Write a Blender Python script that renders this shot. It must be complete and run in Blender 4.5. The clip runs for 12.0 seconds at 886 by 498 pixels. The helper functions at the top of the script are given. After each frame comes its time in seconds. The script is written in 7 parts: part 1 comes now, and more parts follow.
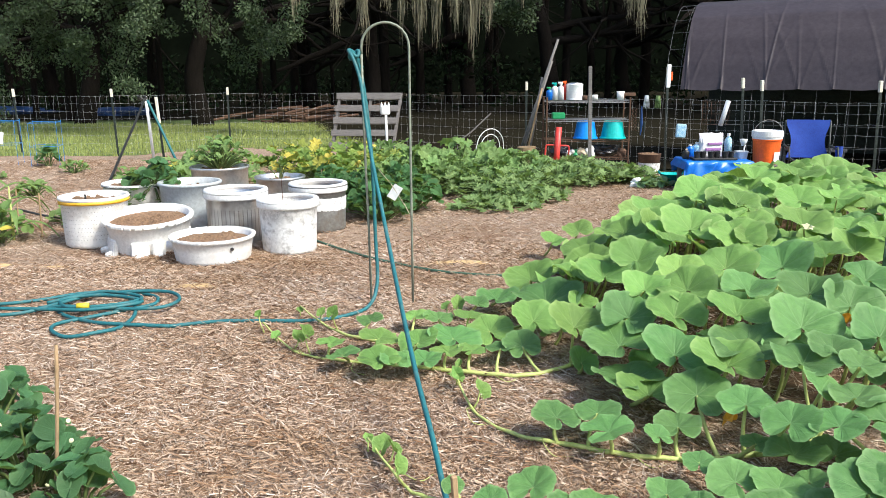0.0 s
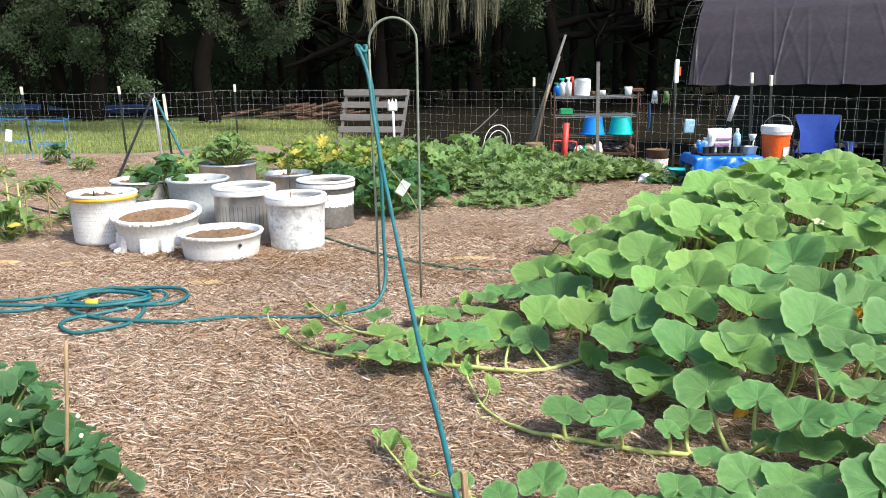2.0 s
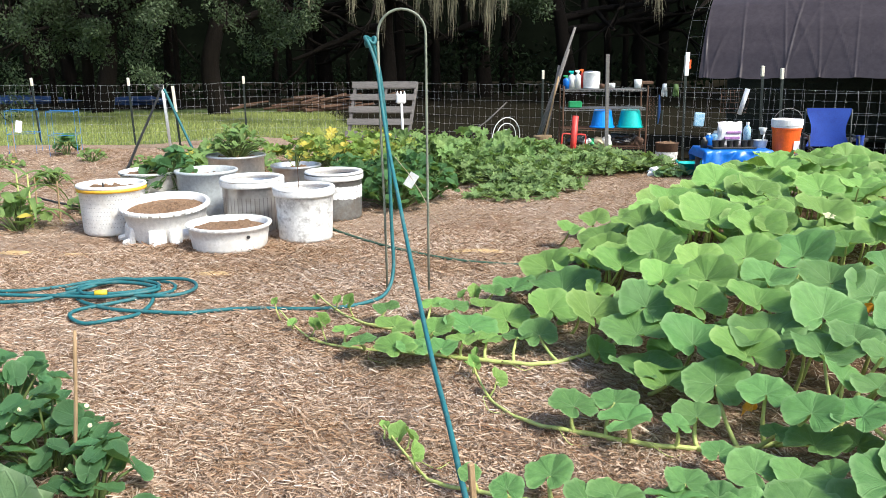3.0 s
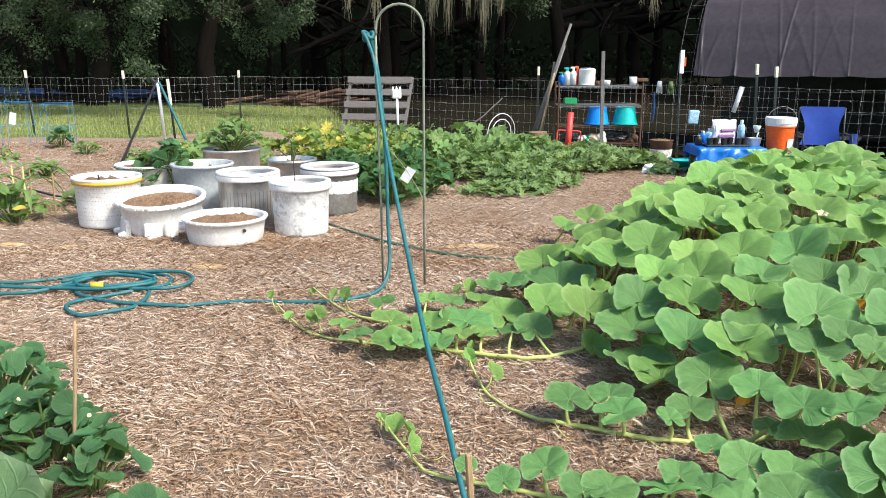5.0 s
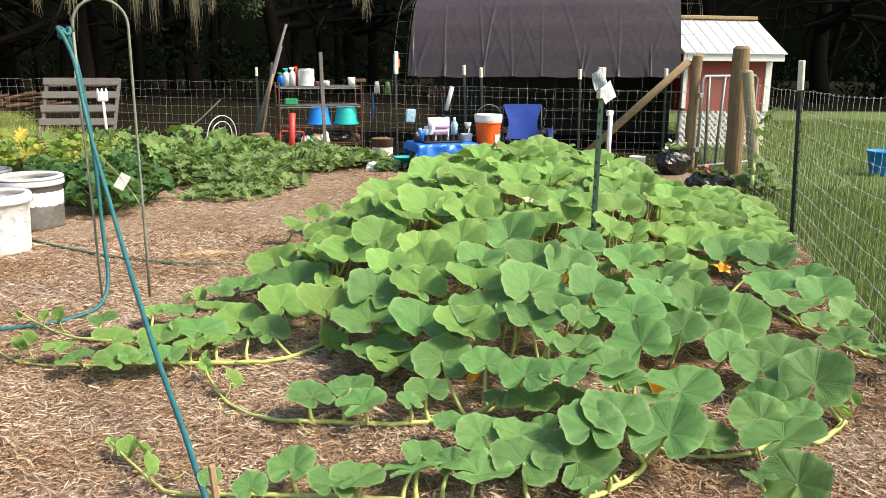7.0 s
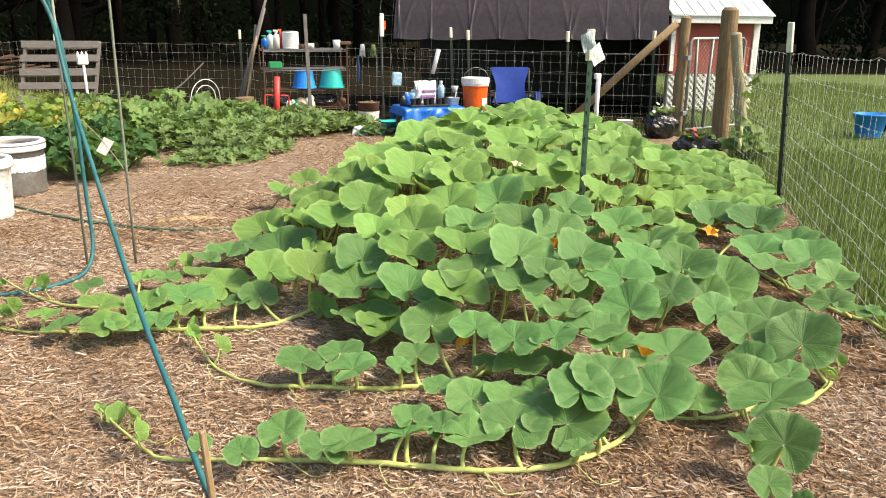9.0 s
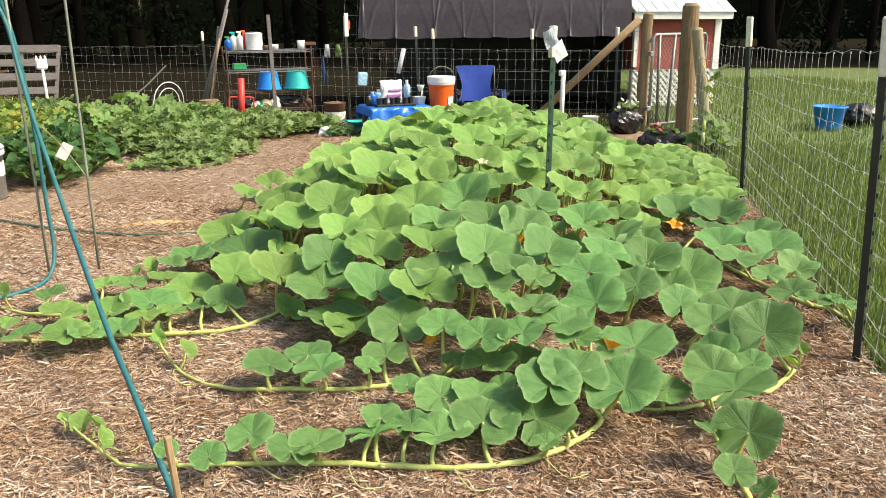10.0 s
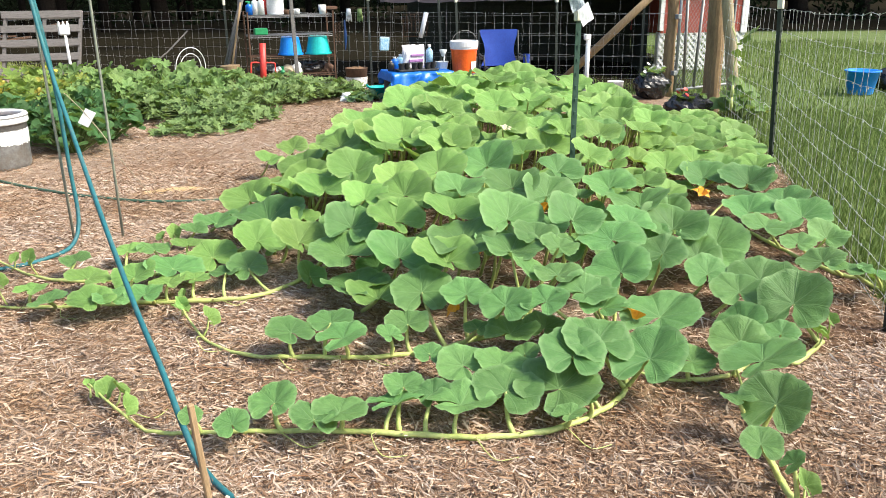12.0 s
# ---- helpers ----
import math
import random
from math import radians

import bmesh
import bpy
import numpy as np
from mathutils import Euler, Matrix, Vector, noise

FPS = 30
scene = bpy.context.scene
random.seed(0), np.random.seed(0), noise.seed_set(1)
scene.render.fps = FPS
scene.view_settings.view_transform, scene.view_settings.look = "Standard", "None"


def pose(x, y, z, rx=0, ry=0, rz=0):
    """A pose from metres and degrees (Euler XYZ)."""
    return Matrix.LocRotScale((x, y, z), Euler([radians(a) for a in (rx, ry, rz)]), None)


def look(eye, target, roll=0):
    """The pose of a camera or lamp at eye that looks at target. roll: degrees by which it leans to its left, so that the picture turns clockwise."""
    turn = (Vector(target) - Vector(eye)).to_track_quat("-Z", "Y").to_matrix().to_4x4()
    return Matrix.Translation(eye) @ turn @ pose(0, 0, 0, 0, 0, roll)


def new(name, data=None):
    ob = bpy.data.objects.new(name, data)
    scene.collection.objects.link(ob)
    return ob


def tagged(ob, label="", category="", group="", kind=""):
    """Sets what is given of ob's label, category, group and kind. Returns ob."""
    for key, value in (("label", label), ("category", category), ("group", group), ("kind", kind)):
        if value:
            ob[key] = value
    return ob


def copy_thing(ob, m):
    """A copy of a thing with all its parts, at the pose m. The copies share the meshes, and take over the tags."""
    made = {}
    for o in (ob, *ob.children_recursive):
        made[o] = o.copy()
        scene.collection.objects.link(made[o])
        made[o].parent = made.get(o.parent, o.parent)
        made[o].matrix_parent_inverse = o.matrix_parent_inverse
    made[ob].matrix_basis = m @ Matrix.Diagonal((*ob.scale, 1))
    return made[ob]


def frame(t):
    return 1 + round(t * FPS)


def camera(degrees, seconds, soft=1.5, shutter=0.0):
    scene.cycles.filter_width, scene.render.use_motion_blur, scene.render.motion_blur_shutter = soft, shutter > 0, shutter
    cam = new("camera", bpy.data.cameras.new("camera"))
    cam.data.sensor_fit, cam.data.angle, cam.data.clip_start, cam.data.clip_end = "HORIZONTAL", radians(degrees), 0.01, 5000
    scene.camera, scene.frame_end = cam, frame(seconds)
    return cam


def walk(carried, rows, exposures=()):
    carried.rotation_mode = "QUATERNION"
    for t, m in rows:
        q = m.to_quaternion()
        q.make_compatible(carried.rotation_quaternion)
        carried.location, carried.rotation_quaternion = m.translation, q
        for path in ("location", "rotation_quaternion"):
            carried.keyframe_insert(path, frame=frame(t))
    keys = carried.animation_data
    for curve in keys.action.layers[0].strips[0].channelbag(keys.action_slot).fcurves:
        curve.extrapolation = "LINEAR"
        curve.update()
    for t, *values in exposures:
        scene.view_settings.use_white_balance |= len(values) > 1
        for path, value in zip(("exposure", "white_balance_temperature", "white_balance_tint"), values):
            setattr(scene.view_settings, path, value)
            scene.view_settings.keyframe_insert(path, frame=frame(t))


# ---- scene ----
cam = camera(57.5, 12.0, soft=0.8)
PATH = [
    (0, (0.000, 0.000, 1.500), (0.0000, 4.8777, 0.4008), -0.30),
    (0.5, (-0.004, 0.005, 1.496), (-0.0105, 4.8818, 0.3919), -0.32),
    (1, (0.000, 0.008, 1.496), (-0.0276, 4.8806, 0.3763), -0.40),
    (1.5, (-0.001, 0.003, 1.494), (-0.0230, 4.8733, 0.3615), -0.40),
    (2, (-0.007, 0.009, 1.490), (-0.0509, 4.8827, 0.3725), -0.53),
    (2.5, (-0.010, 0.014, 1.487), (-0.0796, 4.8834, 0.3536), -0.48),
    (3, (-0.008, 0.015, 1.486), (-0.1011, 4.8780, 0.3264), -0.39),
    (5, (-0.024, -0.010, 1.483), (-0.0761, 4.8479, 0.2991), 0.12),
    (5.5, (-0.036, -0.018, 1.476), (0.1286, 4.8475, 0.3376), 0.39),
    (6, (-0.045, -0.029, 1.472), (0.3022, 4.8358, 0.3697), 0.29),
    (6.5, (-0.018, -0.023, 1.480), (0.7306, 4.8007, 0.3969), 0.42),
    (7, (-0.026, -0.029, 1.473), (1.5396, 4.5741, 0.3062), 0.53),
    (7.2, (-0.029, -0.012, 1.487), (1.6281, 4.5487, 0.2803), 0.40),
    (9, (-0.030, -0.009, 1.466), (1.5981, 4.5143, 0.0902), 0.53),
    (9.5, (-0.015, -0.015, 1.462), (1.6517, 4.4953, 0.0932), 0.12),
    (10, (-0.011, -0.016, 1.461), (1.7839, 4.4425, 0.0820), -0.17),
    (10.5, (-0.016, -0.003, 1.458), (1.7652, 4.4521, 0.0529), 0.01),
    (11, (-0.011, 0.003, 1.458), (1.7442, 4.4579, 0.0191), -0.11),
    (11.5, (-0.003, 0.009, 1.455), (1.7577, 4.4487, -0.0247), -0.25),
    (12, (-0.002, 0.018, 1.458), (1.6436, 4.4683, -0.1191), -0.49),
]
walk(cam, [(t, look(eye, target, roll)) for t, eye, target, roll in PATH],
     exposures=[(0.0, 1.02, 6050, 7), (6.0, 1.02, 6100, 7), (7.5, 1.06, 7150, 7), (10.0, 1.09, 7150, 8), (12.0, 1.23, 6400, 8)])

# ---- light: late-day open shade, soft sky light from behind and above the walker ----
world = bpy.data.worlds.new("sky")
scene.world = world
world.use_nodes = True
wn = world.node_tree.nodes
sky = wn.new("ShaderNodeTexSky")
sky.sky_type = "NISHITA"
sky.sun_disc = False
sky.sun_elevation = radians(48)
sky.sun_rotation = radians(127)
sky.air_density, sky.dust_density, sky.ozone_density = 1.0, 3.0, 1.0
world.node_tree.links.new(sky.outputs[0], wn["Background"].inputs[0])
wn["Background"].inputs[1].default_value = 0.12
sun_data = bpy.data.lights.new("sun", "SUN")
sun_data.energy, sun_data.angle, sun_data.color = 2.9, radians(14), (1.0, 0.92, 0.78)
sun = new("sun", sun_data)
sun.matrix_world = look((6.2, -4.6, 8.6), (0, 0, 0))

# ---- materials ----
def node(nt, kind, **inputs):
    n = nt.nodes.new(kind)
    for k, v in inputs.items():
        n.inputs[k].default_value = v
    return n


def ramp(nt, fac, stops):
    n = nt.nodes.new("ShaderNodeValToRGB")
    while len(n.color_ramp.elements) < len(stops):
        n.color_ramp.elements.new(0.5)
    for e, (p, c) in zip(n.color_ramp.elements, stops):
        e.position, e.color = p, (*c, 1)
    nt.links.new(fac, n.inputs[0])
    return n.outputs[0]


def calc(nt, op, a, b=None):
    n = nt.nodes.new("ShaderNodeMath")
    n.operation = op
    for i, v in enumerate((a, b)):
        if v is None:
            continue
        if isinstance(v, (int, float)):
            n.inputs[i].default_value = v
        else:
            nt.links.new(v, n.inputs[i])
    return n.outputs[0]


def mixc(nt, fac, a, b, kind="MIX"):
    n = nt.nodes.new("ShaderNodeMix")
    n.data_type, n.blend_type = "RGBA", kind
    for s, v in ((n.inputs[0], fac), (n.inputs[6], a), (n.inputs[7], b)):
        if isinstance(v, (int, float)):
            s.default_value = v
        elif isinstance(v, tuple):
            s.default_value = (*v, 1)
        else:
            nt.links.new(v, s)
    return n.outputs[2]


def noise_tex(nt, coord, scale, detail=4.0, rough=0.6, stretch=None):
    n = nt.nodes.new("ShaderNodeTexNoise")
    n.inputs["Scale"].default_value = scale
    n.inputs["Detail"].default_value = detail
    n.inputs["Roughness"].default_value = rough
    if stretch:
        m = nt.nodes.new("ShaderNodeMapping")
        m.inputs["Scale"].default_value = stretch
        nt.links.new(coord, m.inputs[0])
        coord = m.outputs[0]
    nt.links.new(coord, n.inputs["Vector"])
    return n.outputs[0]


def mat(name, c1, c2, scale=6.0, rough=0.7, bump=0.2, metal=0.0, stain=None, stain_scale=1.5, amount=0.5,
        fine=40.0, stretch=None, random_tint=0.0, where="Object", spec=0.5, island=False, see=0.0, depth=0.004):
    """A surface: two colours mixed by grain, stains at a larger scale, fine relief."""
    m = bpy.data.materials.new(name)
    m.use_nodes = True
    nt = m.node_tree
    b = nt.nodes["Principled BSDF"]
    tc = nt.nodes.new("ShaderNodeTexCoord").outputs[where]
    n1 = noise_tex(nt, tc, scale, 5.0, 0.65, stretch)
    col = ramp(nt, n1, [(0.32, c1), (0.68, c2)])
    n2 = noise_tex(nt, tc, fine, 3.0, 0.6, stretch)
    col = mixc(nt, 0.35, col, ramp(nt, n2, [(0.3, tuple(v * 0.6 for v in c1)), (0.7, tuple(min(1, v * 1.15) for v in c2))]))
    if stain:
        n3 = noise_tex(nt, tc, stain_scale, 6.0, 0.7)
        k = nt.nodes.new("ShaderNodeMapRange")
        k.inputs[1].default_value, k.inputs[2].default_value = 0.62 - 0.25 * amount, 0.85 - 0.25 * amount
        nt.links.new(n3, k.inputs[0])
        col = mixc(nt, k.outputs[0], col, stain)
    if random_tint:
        if island:
            r = nt.nodes.new("ShaderNodeNewGeometry").outputs["Random Per Island"]
        else:
            r = nt.nodes.new("ShaderNodeObjectInfo").outputs["Random"]
        h = nt.nodes.new("ShaderNodeHueSaturation")
        nt.links.new(col, h.inputs["Color"])
        nt.links.new(calc(nt, "ADD", calc(nt, "MULTIPLY", r, 2 * random_tint), 1 - random_tint), h.inputs["Value"])
        nt.links.new(calc(nt, "ADD", calc(nt, "MULTIPLY", calc(nt, "FRACT", calc(nt, "MULTIPLY", r, 7.3)), 0.05 * random_tint), 0.5 - 0.025 * random_tint), h.inputs["Hue"])
        col = h.outputs[0]
    nt.links.new(col, b.inputs["Base Color"])
    b.inputs["Roughness"].default_value = rough
    b.inputs["Metallic"].default_value = metal
    b.inputs["Specular IOR Level"].default_value = spec
    if bump:
        bn = nt.nodes.new("ShaderNodeBump")
        bn.inputs["Strength"].default_value = bump
        bn.inputs["Distance"].default_value = depth
        nt.links.new(n2, bn.inputs["Height"])
        nt.links.new(bn.outputs[0], b.inputs["Normal"])
    if see:
        t = nt.nodes.new("ShaderNodeBsdfTranslucent")
        nt.links.new(col, t.inputs[0])
        s = nt.nodes.new("ShaderNodeMixShader")
        s.inputs[0].default_value = see
        out = nt.nodes["Material Output"]
        nt.links.new(b.outputs[0], s.inputs[1])
        nt.links.new(t.outputs[0], s.inputs[2])
        nt.links.new(s.outputs[0], out.inputs[0])
    return m


def leaf_mat(name, dark, light, vein, ribs=7, see=0.32, yellow=0.0, island=False, rough=0.5, fuzz=0.0):
    """A leaf whose UV holds (angle, radius): ribs run out from the stalk, side veins branch off them."""
    m = bpy.data.materials.new(name)
    m.use_nodes = True
    nt = m.node_tree
    b = nt.nodes["Principled BSDF"]
    uv = nt.nodes.new("ShaderNodeTexCoord").outputs["UV"]
    sep = nt.nodes.new("ShaderNodeSeparateXYZ")
    nt.links.new(uv, sep.inputs[0])
    u, v = sep.outputs[0], sep.outputs[1]
    d = calc(nt, "ABSOLUTE", calc(nt, "SUBTRACT", calc(nt, "FRACT", calc(nt, "MULTIPLY", u, float(ribs))), 0.5))
    lat = calc(nt, "MULTIPLY", d, v)
    rib = nt.nodes.new("ShaderNodeMapRange")
    rib.inputs[1].default_value, rib.inputs[2].default_value = 0.022, 0.006
    nt.links.new(lat, rib.inputs[0])
    side = calc(nt, "ABSOLUTE", calc(nt, "SUBTRACT", calc(nt, "FRACT", calc(nt, "SUBTRACT", calc(nt, "MULTIPLY", v, 5.0), calc(nt, "MULTIPLY", d, 2.6))), 0.5))
    sv = nt.nodes.new("ShaderNodeMapRange")
    sv.inputs[1].default_value, sv.inputs[2].default_value = 0.10, 0.03
    nt.links.new(side, sv.inputs[0])
    oc = nt.nodes.new("ShaderNodeTexCoord").outputs["Object"]
    n1 = noise_tex(nt, oc, 9.0, 4.0)
    n2 = noise_tex(nt, oc, 60.0, 3.0)
    polar = nt.nodes.new("ShaderNodeCombineXYZ")
    nt.links.new(calc(nt, "MULTIPLY", u, 34.0), polar.inputs[0])
    nt.links.new(calc(nt, "MULTIPLY", v, 1.6), polar.inputs[1])
    pleat = noise_tex(nt, polar.outputs[0], 1.0, 3.0)
    col = ramp(nt, calc(nt, "ADD", calc(nt, "MULTIPLY", n1, 0.75), calc(nt, "MULTIPLY", pleat, 0.25)), [(0.3, dark), (0.7, light)])
    # shade in the leaf's cup, painted as a darker centre
    cup_shade = nt.nodes.new("ShaderNodeMapRange")
    cup_shade.inputs[1].default_value, cup_shade.inputs[2].default_value = 0.75, 0.05
    nt.links.new(v, cup_shade.inputs[0])
    col = mixc(nt, calc(nt, "MULTIPLY", cup_shade.outputs[0], 0.45), col, dark)
    col = mixc(nt, calc(nt, "MULTIPLY", n2, 0.25), col, tuple(c * 0.7 for c in dark))
    if island:
        r = nt.nodes.new("ShaderNodeNewGeometry").outputs["Random Per Island"]
    else:
        r = nt.nodes.new("ShaderNodeObjectInfo").outputs["Random"]
    h = nt.nodes.new("ShaderNodeHueSaturation")
    nt.links.new(col, h.inputs["Color"])
    nt.links.new(calc(nt, "ADD", calc(nt, "MULTIPLY", r, 0.50), 0.74), h.inputs["Value"])
    r2 = calc(nt, "FRACT", calc(nt, "MULTIPLY", r, 9.7))
    nt.links.new(calc(nt, "ADD", calc(nt, "MULTIPLY", r2, -0.022), 0.511), h.inputs["Hue"])
    col = h.outputs[0]
    if yellow:
        k = nt.nodes.new("ShaderNodeMapRange")
        k.inputs[1].default_value, k.inputs[2].default_value = 1 - yellow, 1 - yellow * 0.4
        nt.links.new(r2, k.inputs[0])
        col = mixc(nt, k.outputs[0], col, (0.56, 0.46, 0.08))
    col = mixc(nt, calc(nt, "MULTIPLY", sv.outputs[0], 0.04), col, vein)
    fade = nt.nodes.new("ShaderNodeMapRange")
    fade.inputs[1].default_value, fade.inputs[2].default_value = 0.1, 0.9
    fade.inputs[3].default_value, fade.inputs[4].default_value = 0.34, 0.06
    nt.links.new(v, fade.inputs[0])
    col = mixc(nt, calc(nt, "MULTIPLY", rib.outputs[0], fade.outputs[0]), col, vein)
    # pale border, strengthened to paint in the light on the rim
    rim = nt.nodes.new("ShaderNodeMapRange")
    rim.inputs[1].default_value, rim.inputs[2].default_value = 0.86, 1.0
    nt.links.new(v, rim.inputs[0])
    col = mixc(nt, calc(nt, "MULTIPLY", rim.outputs[0], 0.34), col, vein)
    nt.links.new(col, b.inputs["Base Color"])
    b.inputs["Roughness"].default_value = rough
    b.inputs["Sheen Weight"].default_value = fuzz
    b.inputs["Specular IOR Level"].default_value = 0.28
    b.inputs["Sheen Tint"].default_value = (0.75, 0.95, 0.5, 1)
    bn = nt.nodes.new("ShaderNodeBump")
    bn.inputs["Strength"].default_value, bn.inputs["Distance"].default_value = 0.42, 0.010
    nt.links.new(calc(nt, "SUBTRACT", calc(nt, "ADD", calc(nt, "MULTIPLY", n2, 0.5), calc(nt, "MULTIPLY", pleat, 1.6)), calc(nt, "ADD", rib.outputs[0], calc(nt, "MULTIPLY", sv.outputs[0], 0.3))), bn.inputs["Height"])
    nt.links.new(bn.outputs[0], b.inputs["Normal"])
    t = nt.nodes.new("ShaderNodeBsdfTranslucent")
    nt.links.new(mixc(nt, 0.6, col, (0.30, 0.42, 0.05)), t.inputs[0])
    s = nt.nodes.new("ShaderNodeMixShader")
    s.inputs[0].default_value = see
    nt.links.new(b.outputs[0], s.inputs[1])
    nt.links.new(t.outputs[0], s.inputs[2])
    nt.links.new(s.outputs[0], nt.nodes["Material Output"].inputs[0])
    return m


M_MULCH = mat("wood_mulch", (0.14, 0.088, 0.056), (0.45, 0.345, 0.262), 34, 0.95, 1.0, stain=(0.16, 0.075, 0.035), stain_scale=1.1, amount=0.45, fine=130, depth=0.012, spec=0.1)


def chip_mat():
    """Each shred has its own shade between wet brown and bleached grey-white."""
    m = mat("wood_chip", (0.75, 0.75, 0.75), (1.0, 1.0, 1.0), 60, 0.85, 0.3, fine=160, spec=0.15)
    nt = m.node_tree
    r = nt.nodes.new("ShaderNodeNewGeometry").outputs["Random Per Island"]
    own = ramp(nt, r, [(0.0, (0.20, 0.112, 0.065)), (0.25, (0.35, 0.24, 0.16)), (0.6, (0.49, 0.37, 0.275)), (0.88, (0.62, 0.51, 0.415)), (1.0, (0.70, 0.63, 0.56))])
    b = nt.nodes["Principled BSDF"]
    was = b.inputs["Base Color"].links[0].from_socket
    place = nt.nodes.new("ShaderNodeTexCoord").outputs["Object"]
    damp = ramp(nt, noise_tex(nt, place, 0.75, 4.0, 0.6), [(0.36, (0.84, 0.74, 0.63)), (0.56, (1.12, 1.10, 1.09))])
    nt.links.new(mixc(nt, 1.0, mixc(nt, 1.0, own, was, "MULTIPLY"), damp, "MULTIPLY"), b.inputs["Base Color"])
    return m


M_CHIP = chip_mat()
M_SAND = mat("yellow_sand", (0.42, 0.28, 0.12), (0.58, 0.42, 0.21), 9, 0.95, 0.5, fine=120, stain=(0.22, 0.13, 0.07), stain_scale=6, amount=0.4)
M_GRASS = mat("lawn", (0.070, 0.115, 0.026), (0.135, 0.185, 0.050), 3.0, 0.9, 0.8, stain=(0.19, 0.16, 0.07), stain_scale=0.35, amount=0.25, fine=60, depth=0.02)
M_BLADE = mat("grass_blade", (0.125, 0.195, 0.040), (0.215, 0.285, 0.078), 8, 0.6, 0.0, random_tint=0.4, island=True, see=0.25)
# lighter, yellower copy of the blade, sunlight on the far-left lawn in its colour
M_SUNBLADE = mat("sunlight_painted_blade", (0.23, 0.29, 0.07), (0.39, 0.42, 0.14), 8, 0.6, 0.0, random_tint=0.4, island=True, see=0.25)
# soil and litter colour taken near black to include the trees' shade
M_FLOOR = mat("forest_litter_with_shade", (0.008, 0.007, 0.004), (0.019, 0.016, 0.009), 4, 0.95, 0.8, fine=50, spec=0.05)
M_LEAF = leaf_mat("pumpkin_leaf", (0.080, 0.190, 0.055), (0.160, 0.318, 0.095), (0.36, 0.53, 0.24), see=0.24, fuzz=0.04)
M_LEAFK = leaf_mat("pumpkin_leaf_rest", (0.080, 0.190, 0.055), (0.160, 0.318, 0.095), (0.36, 0.53, 0.24), see=0.24, fuzz=0.04, island=True)
# lighter, yellower leaf colour, picked more often further back
M_YELLOWGREEN = leaf_mat("young_pumpkin_leaf", (0.142, 0.282, 0.066), (0.250, 0.420, 0.110), (0.46, 0.60, 0.23), see=0.3, fuzz=0.06)
M_LEAFJ = leaf_mat("yellow_green_pumpkin_leaf_rest", (0.142, 0.282, 0.066), (0.250, 0.420, 0.110), (0.46, 0.60, 0.23), see=0.3, island=True, fuzz=0.06)
M_SQUASH = leaf_mat("squash_leaf", (0.125, 0.215, 0.065), (0.215, 0.325, 0.105), (0.28, 0.40, 0.16), island=True, yellow=0.05)
M_YELLOW = leaf_mat("yellowing_leaf", (0.12, 0.21, 0.045), (0.25, 0.32, 0.06), (0.38, 0.42, 0.14), island=True, yellow=0.5)
M_MELON = leaf_mat("melon_leaf", (0.140, 0.225, 0.080), (0.240, 0.335, 0.120), (0.24, 0.35, 0.16), island=True)
M_DKLEAF = leaf_mat("dark_green_leaf", (0.045, 0.12, 0.042), (0.085, 0.19, 0.06), (0.12, 0.22, 0.08), island=True)
M_BEAN = leaf_mat("bean_leaf", (0.050, 0.135, 0.055), (0.105, 0.225, 0.088), (0.18, 0.31, 0.14), ribs=3, island=True)
M_CABBAGE = leaf_mat("cabbage_leaf", (0.15, 0.27, 0.13), (0.22, 0.36, 0.17), (0.42, 0.52, 0.33), island=True)
M_STEM = mat("green_stem", (0.36, 0.43, 0.11), (0.52, 0.57, 0.20), 14, 0.55, 0.3, fine=70)
M_STEMD = mat("dark_stem", (0.08, 0.12, 0.03), (0.14, 0.19, 0.06), 14, 0.6, 0.2)
M_FLOWER = mat("orange_flower", (0.75, 0.28, 0.02), (0.85, 0.42, 0.03), 20, 0.5, 0.1, see=0.2)
M_PETAL = mat("pale_petal", (0.75, 0.70, 0.38), (0.85, 0.82, 0.55), 20, 0.5, 0.0, see=0.2)
M_WHITEPL = mat("white_plastic", (0.76, 0.75, 0.72), (0.86, 0.85, 0.83), 5, 0.45, 0.08, stain=(0.36, 0.31, 0.24), stain_scale=5.0, amount=0.25)
M_OLDWHITE = mat("chalky_white_enamel", (0.66, 0.66, 0.65), (0.84, 0.84, 0.83), 9, 0.7, 0.25, stain=(0.26, 0.25, 0.24), stain_scale=16, amount=0.55)
M_CLEARPL = mat("milky_plastic", (0.56, 0.60, 0.62), (0.68, 0.72, 0.74), 3, 0.35, 0.05, stain=(0.40, 0.33, 0.26), stain_scale=3, amount=0.3, see=0.25)
M_STEEL = mat("stainless_steel", (0.52, 0.53, 0.53), (0.70, 0.70, 0.70), 4, 0.28, 0.06, metal=0.75, stain=(0.26, 0.22, 0.17), stain_scale=5, amount=0.35)
M_DULLSTEEL = mat("dull_grey_steel", (0.16, 0.16, 0.155), (0.27, 0.27, 0.26), 5, 0.55, 0.15, metal=0.5, stain=(0.15, 0.11, 0.075), stain_scale=4, amount=0.4)
M_HOLE = mat("dark_hole", (0.02, 0.02, 0.02), (0.035, 0.03, 0.03), 5, 0.9, 0.0)
M_YRING = mat("yellow_band", (0.70, 0.36, 0.02), (0.78, 0.45, 0.04), 7, 0.5, 0.05)
# darker brown than the mulch, for the bed under the plants
M_DARKBED = mat("dark_brown_bed", (0.075, 0.042, 0.025), (0.19, 0.115, 0.07), 26, 0.95, 0.9, stain=(0.28, 0.18, 0.115), stain_scale=5, amount=0.35, fine=120, depth=0.012, spec=0.1)
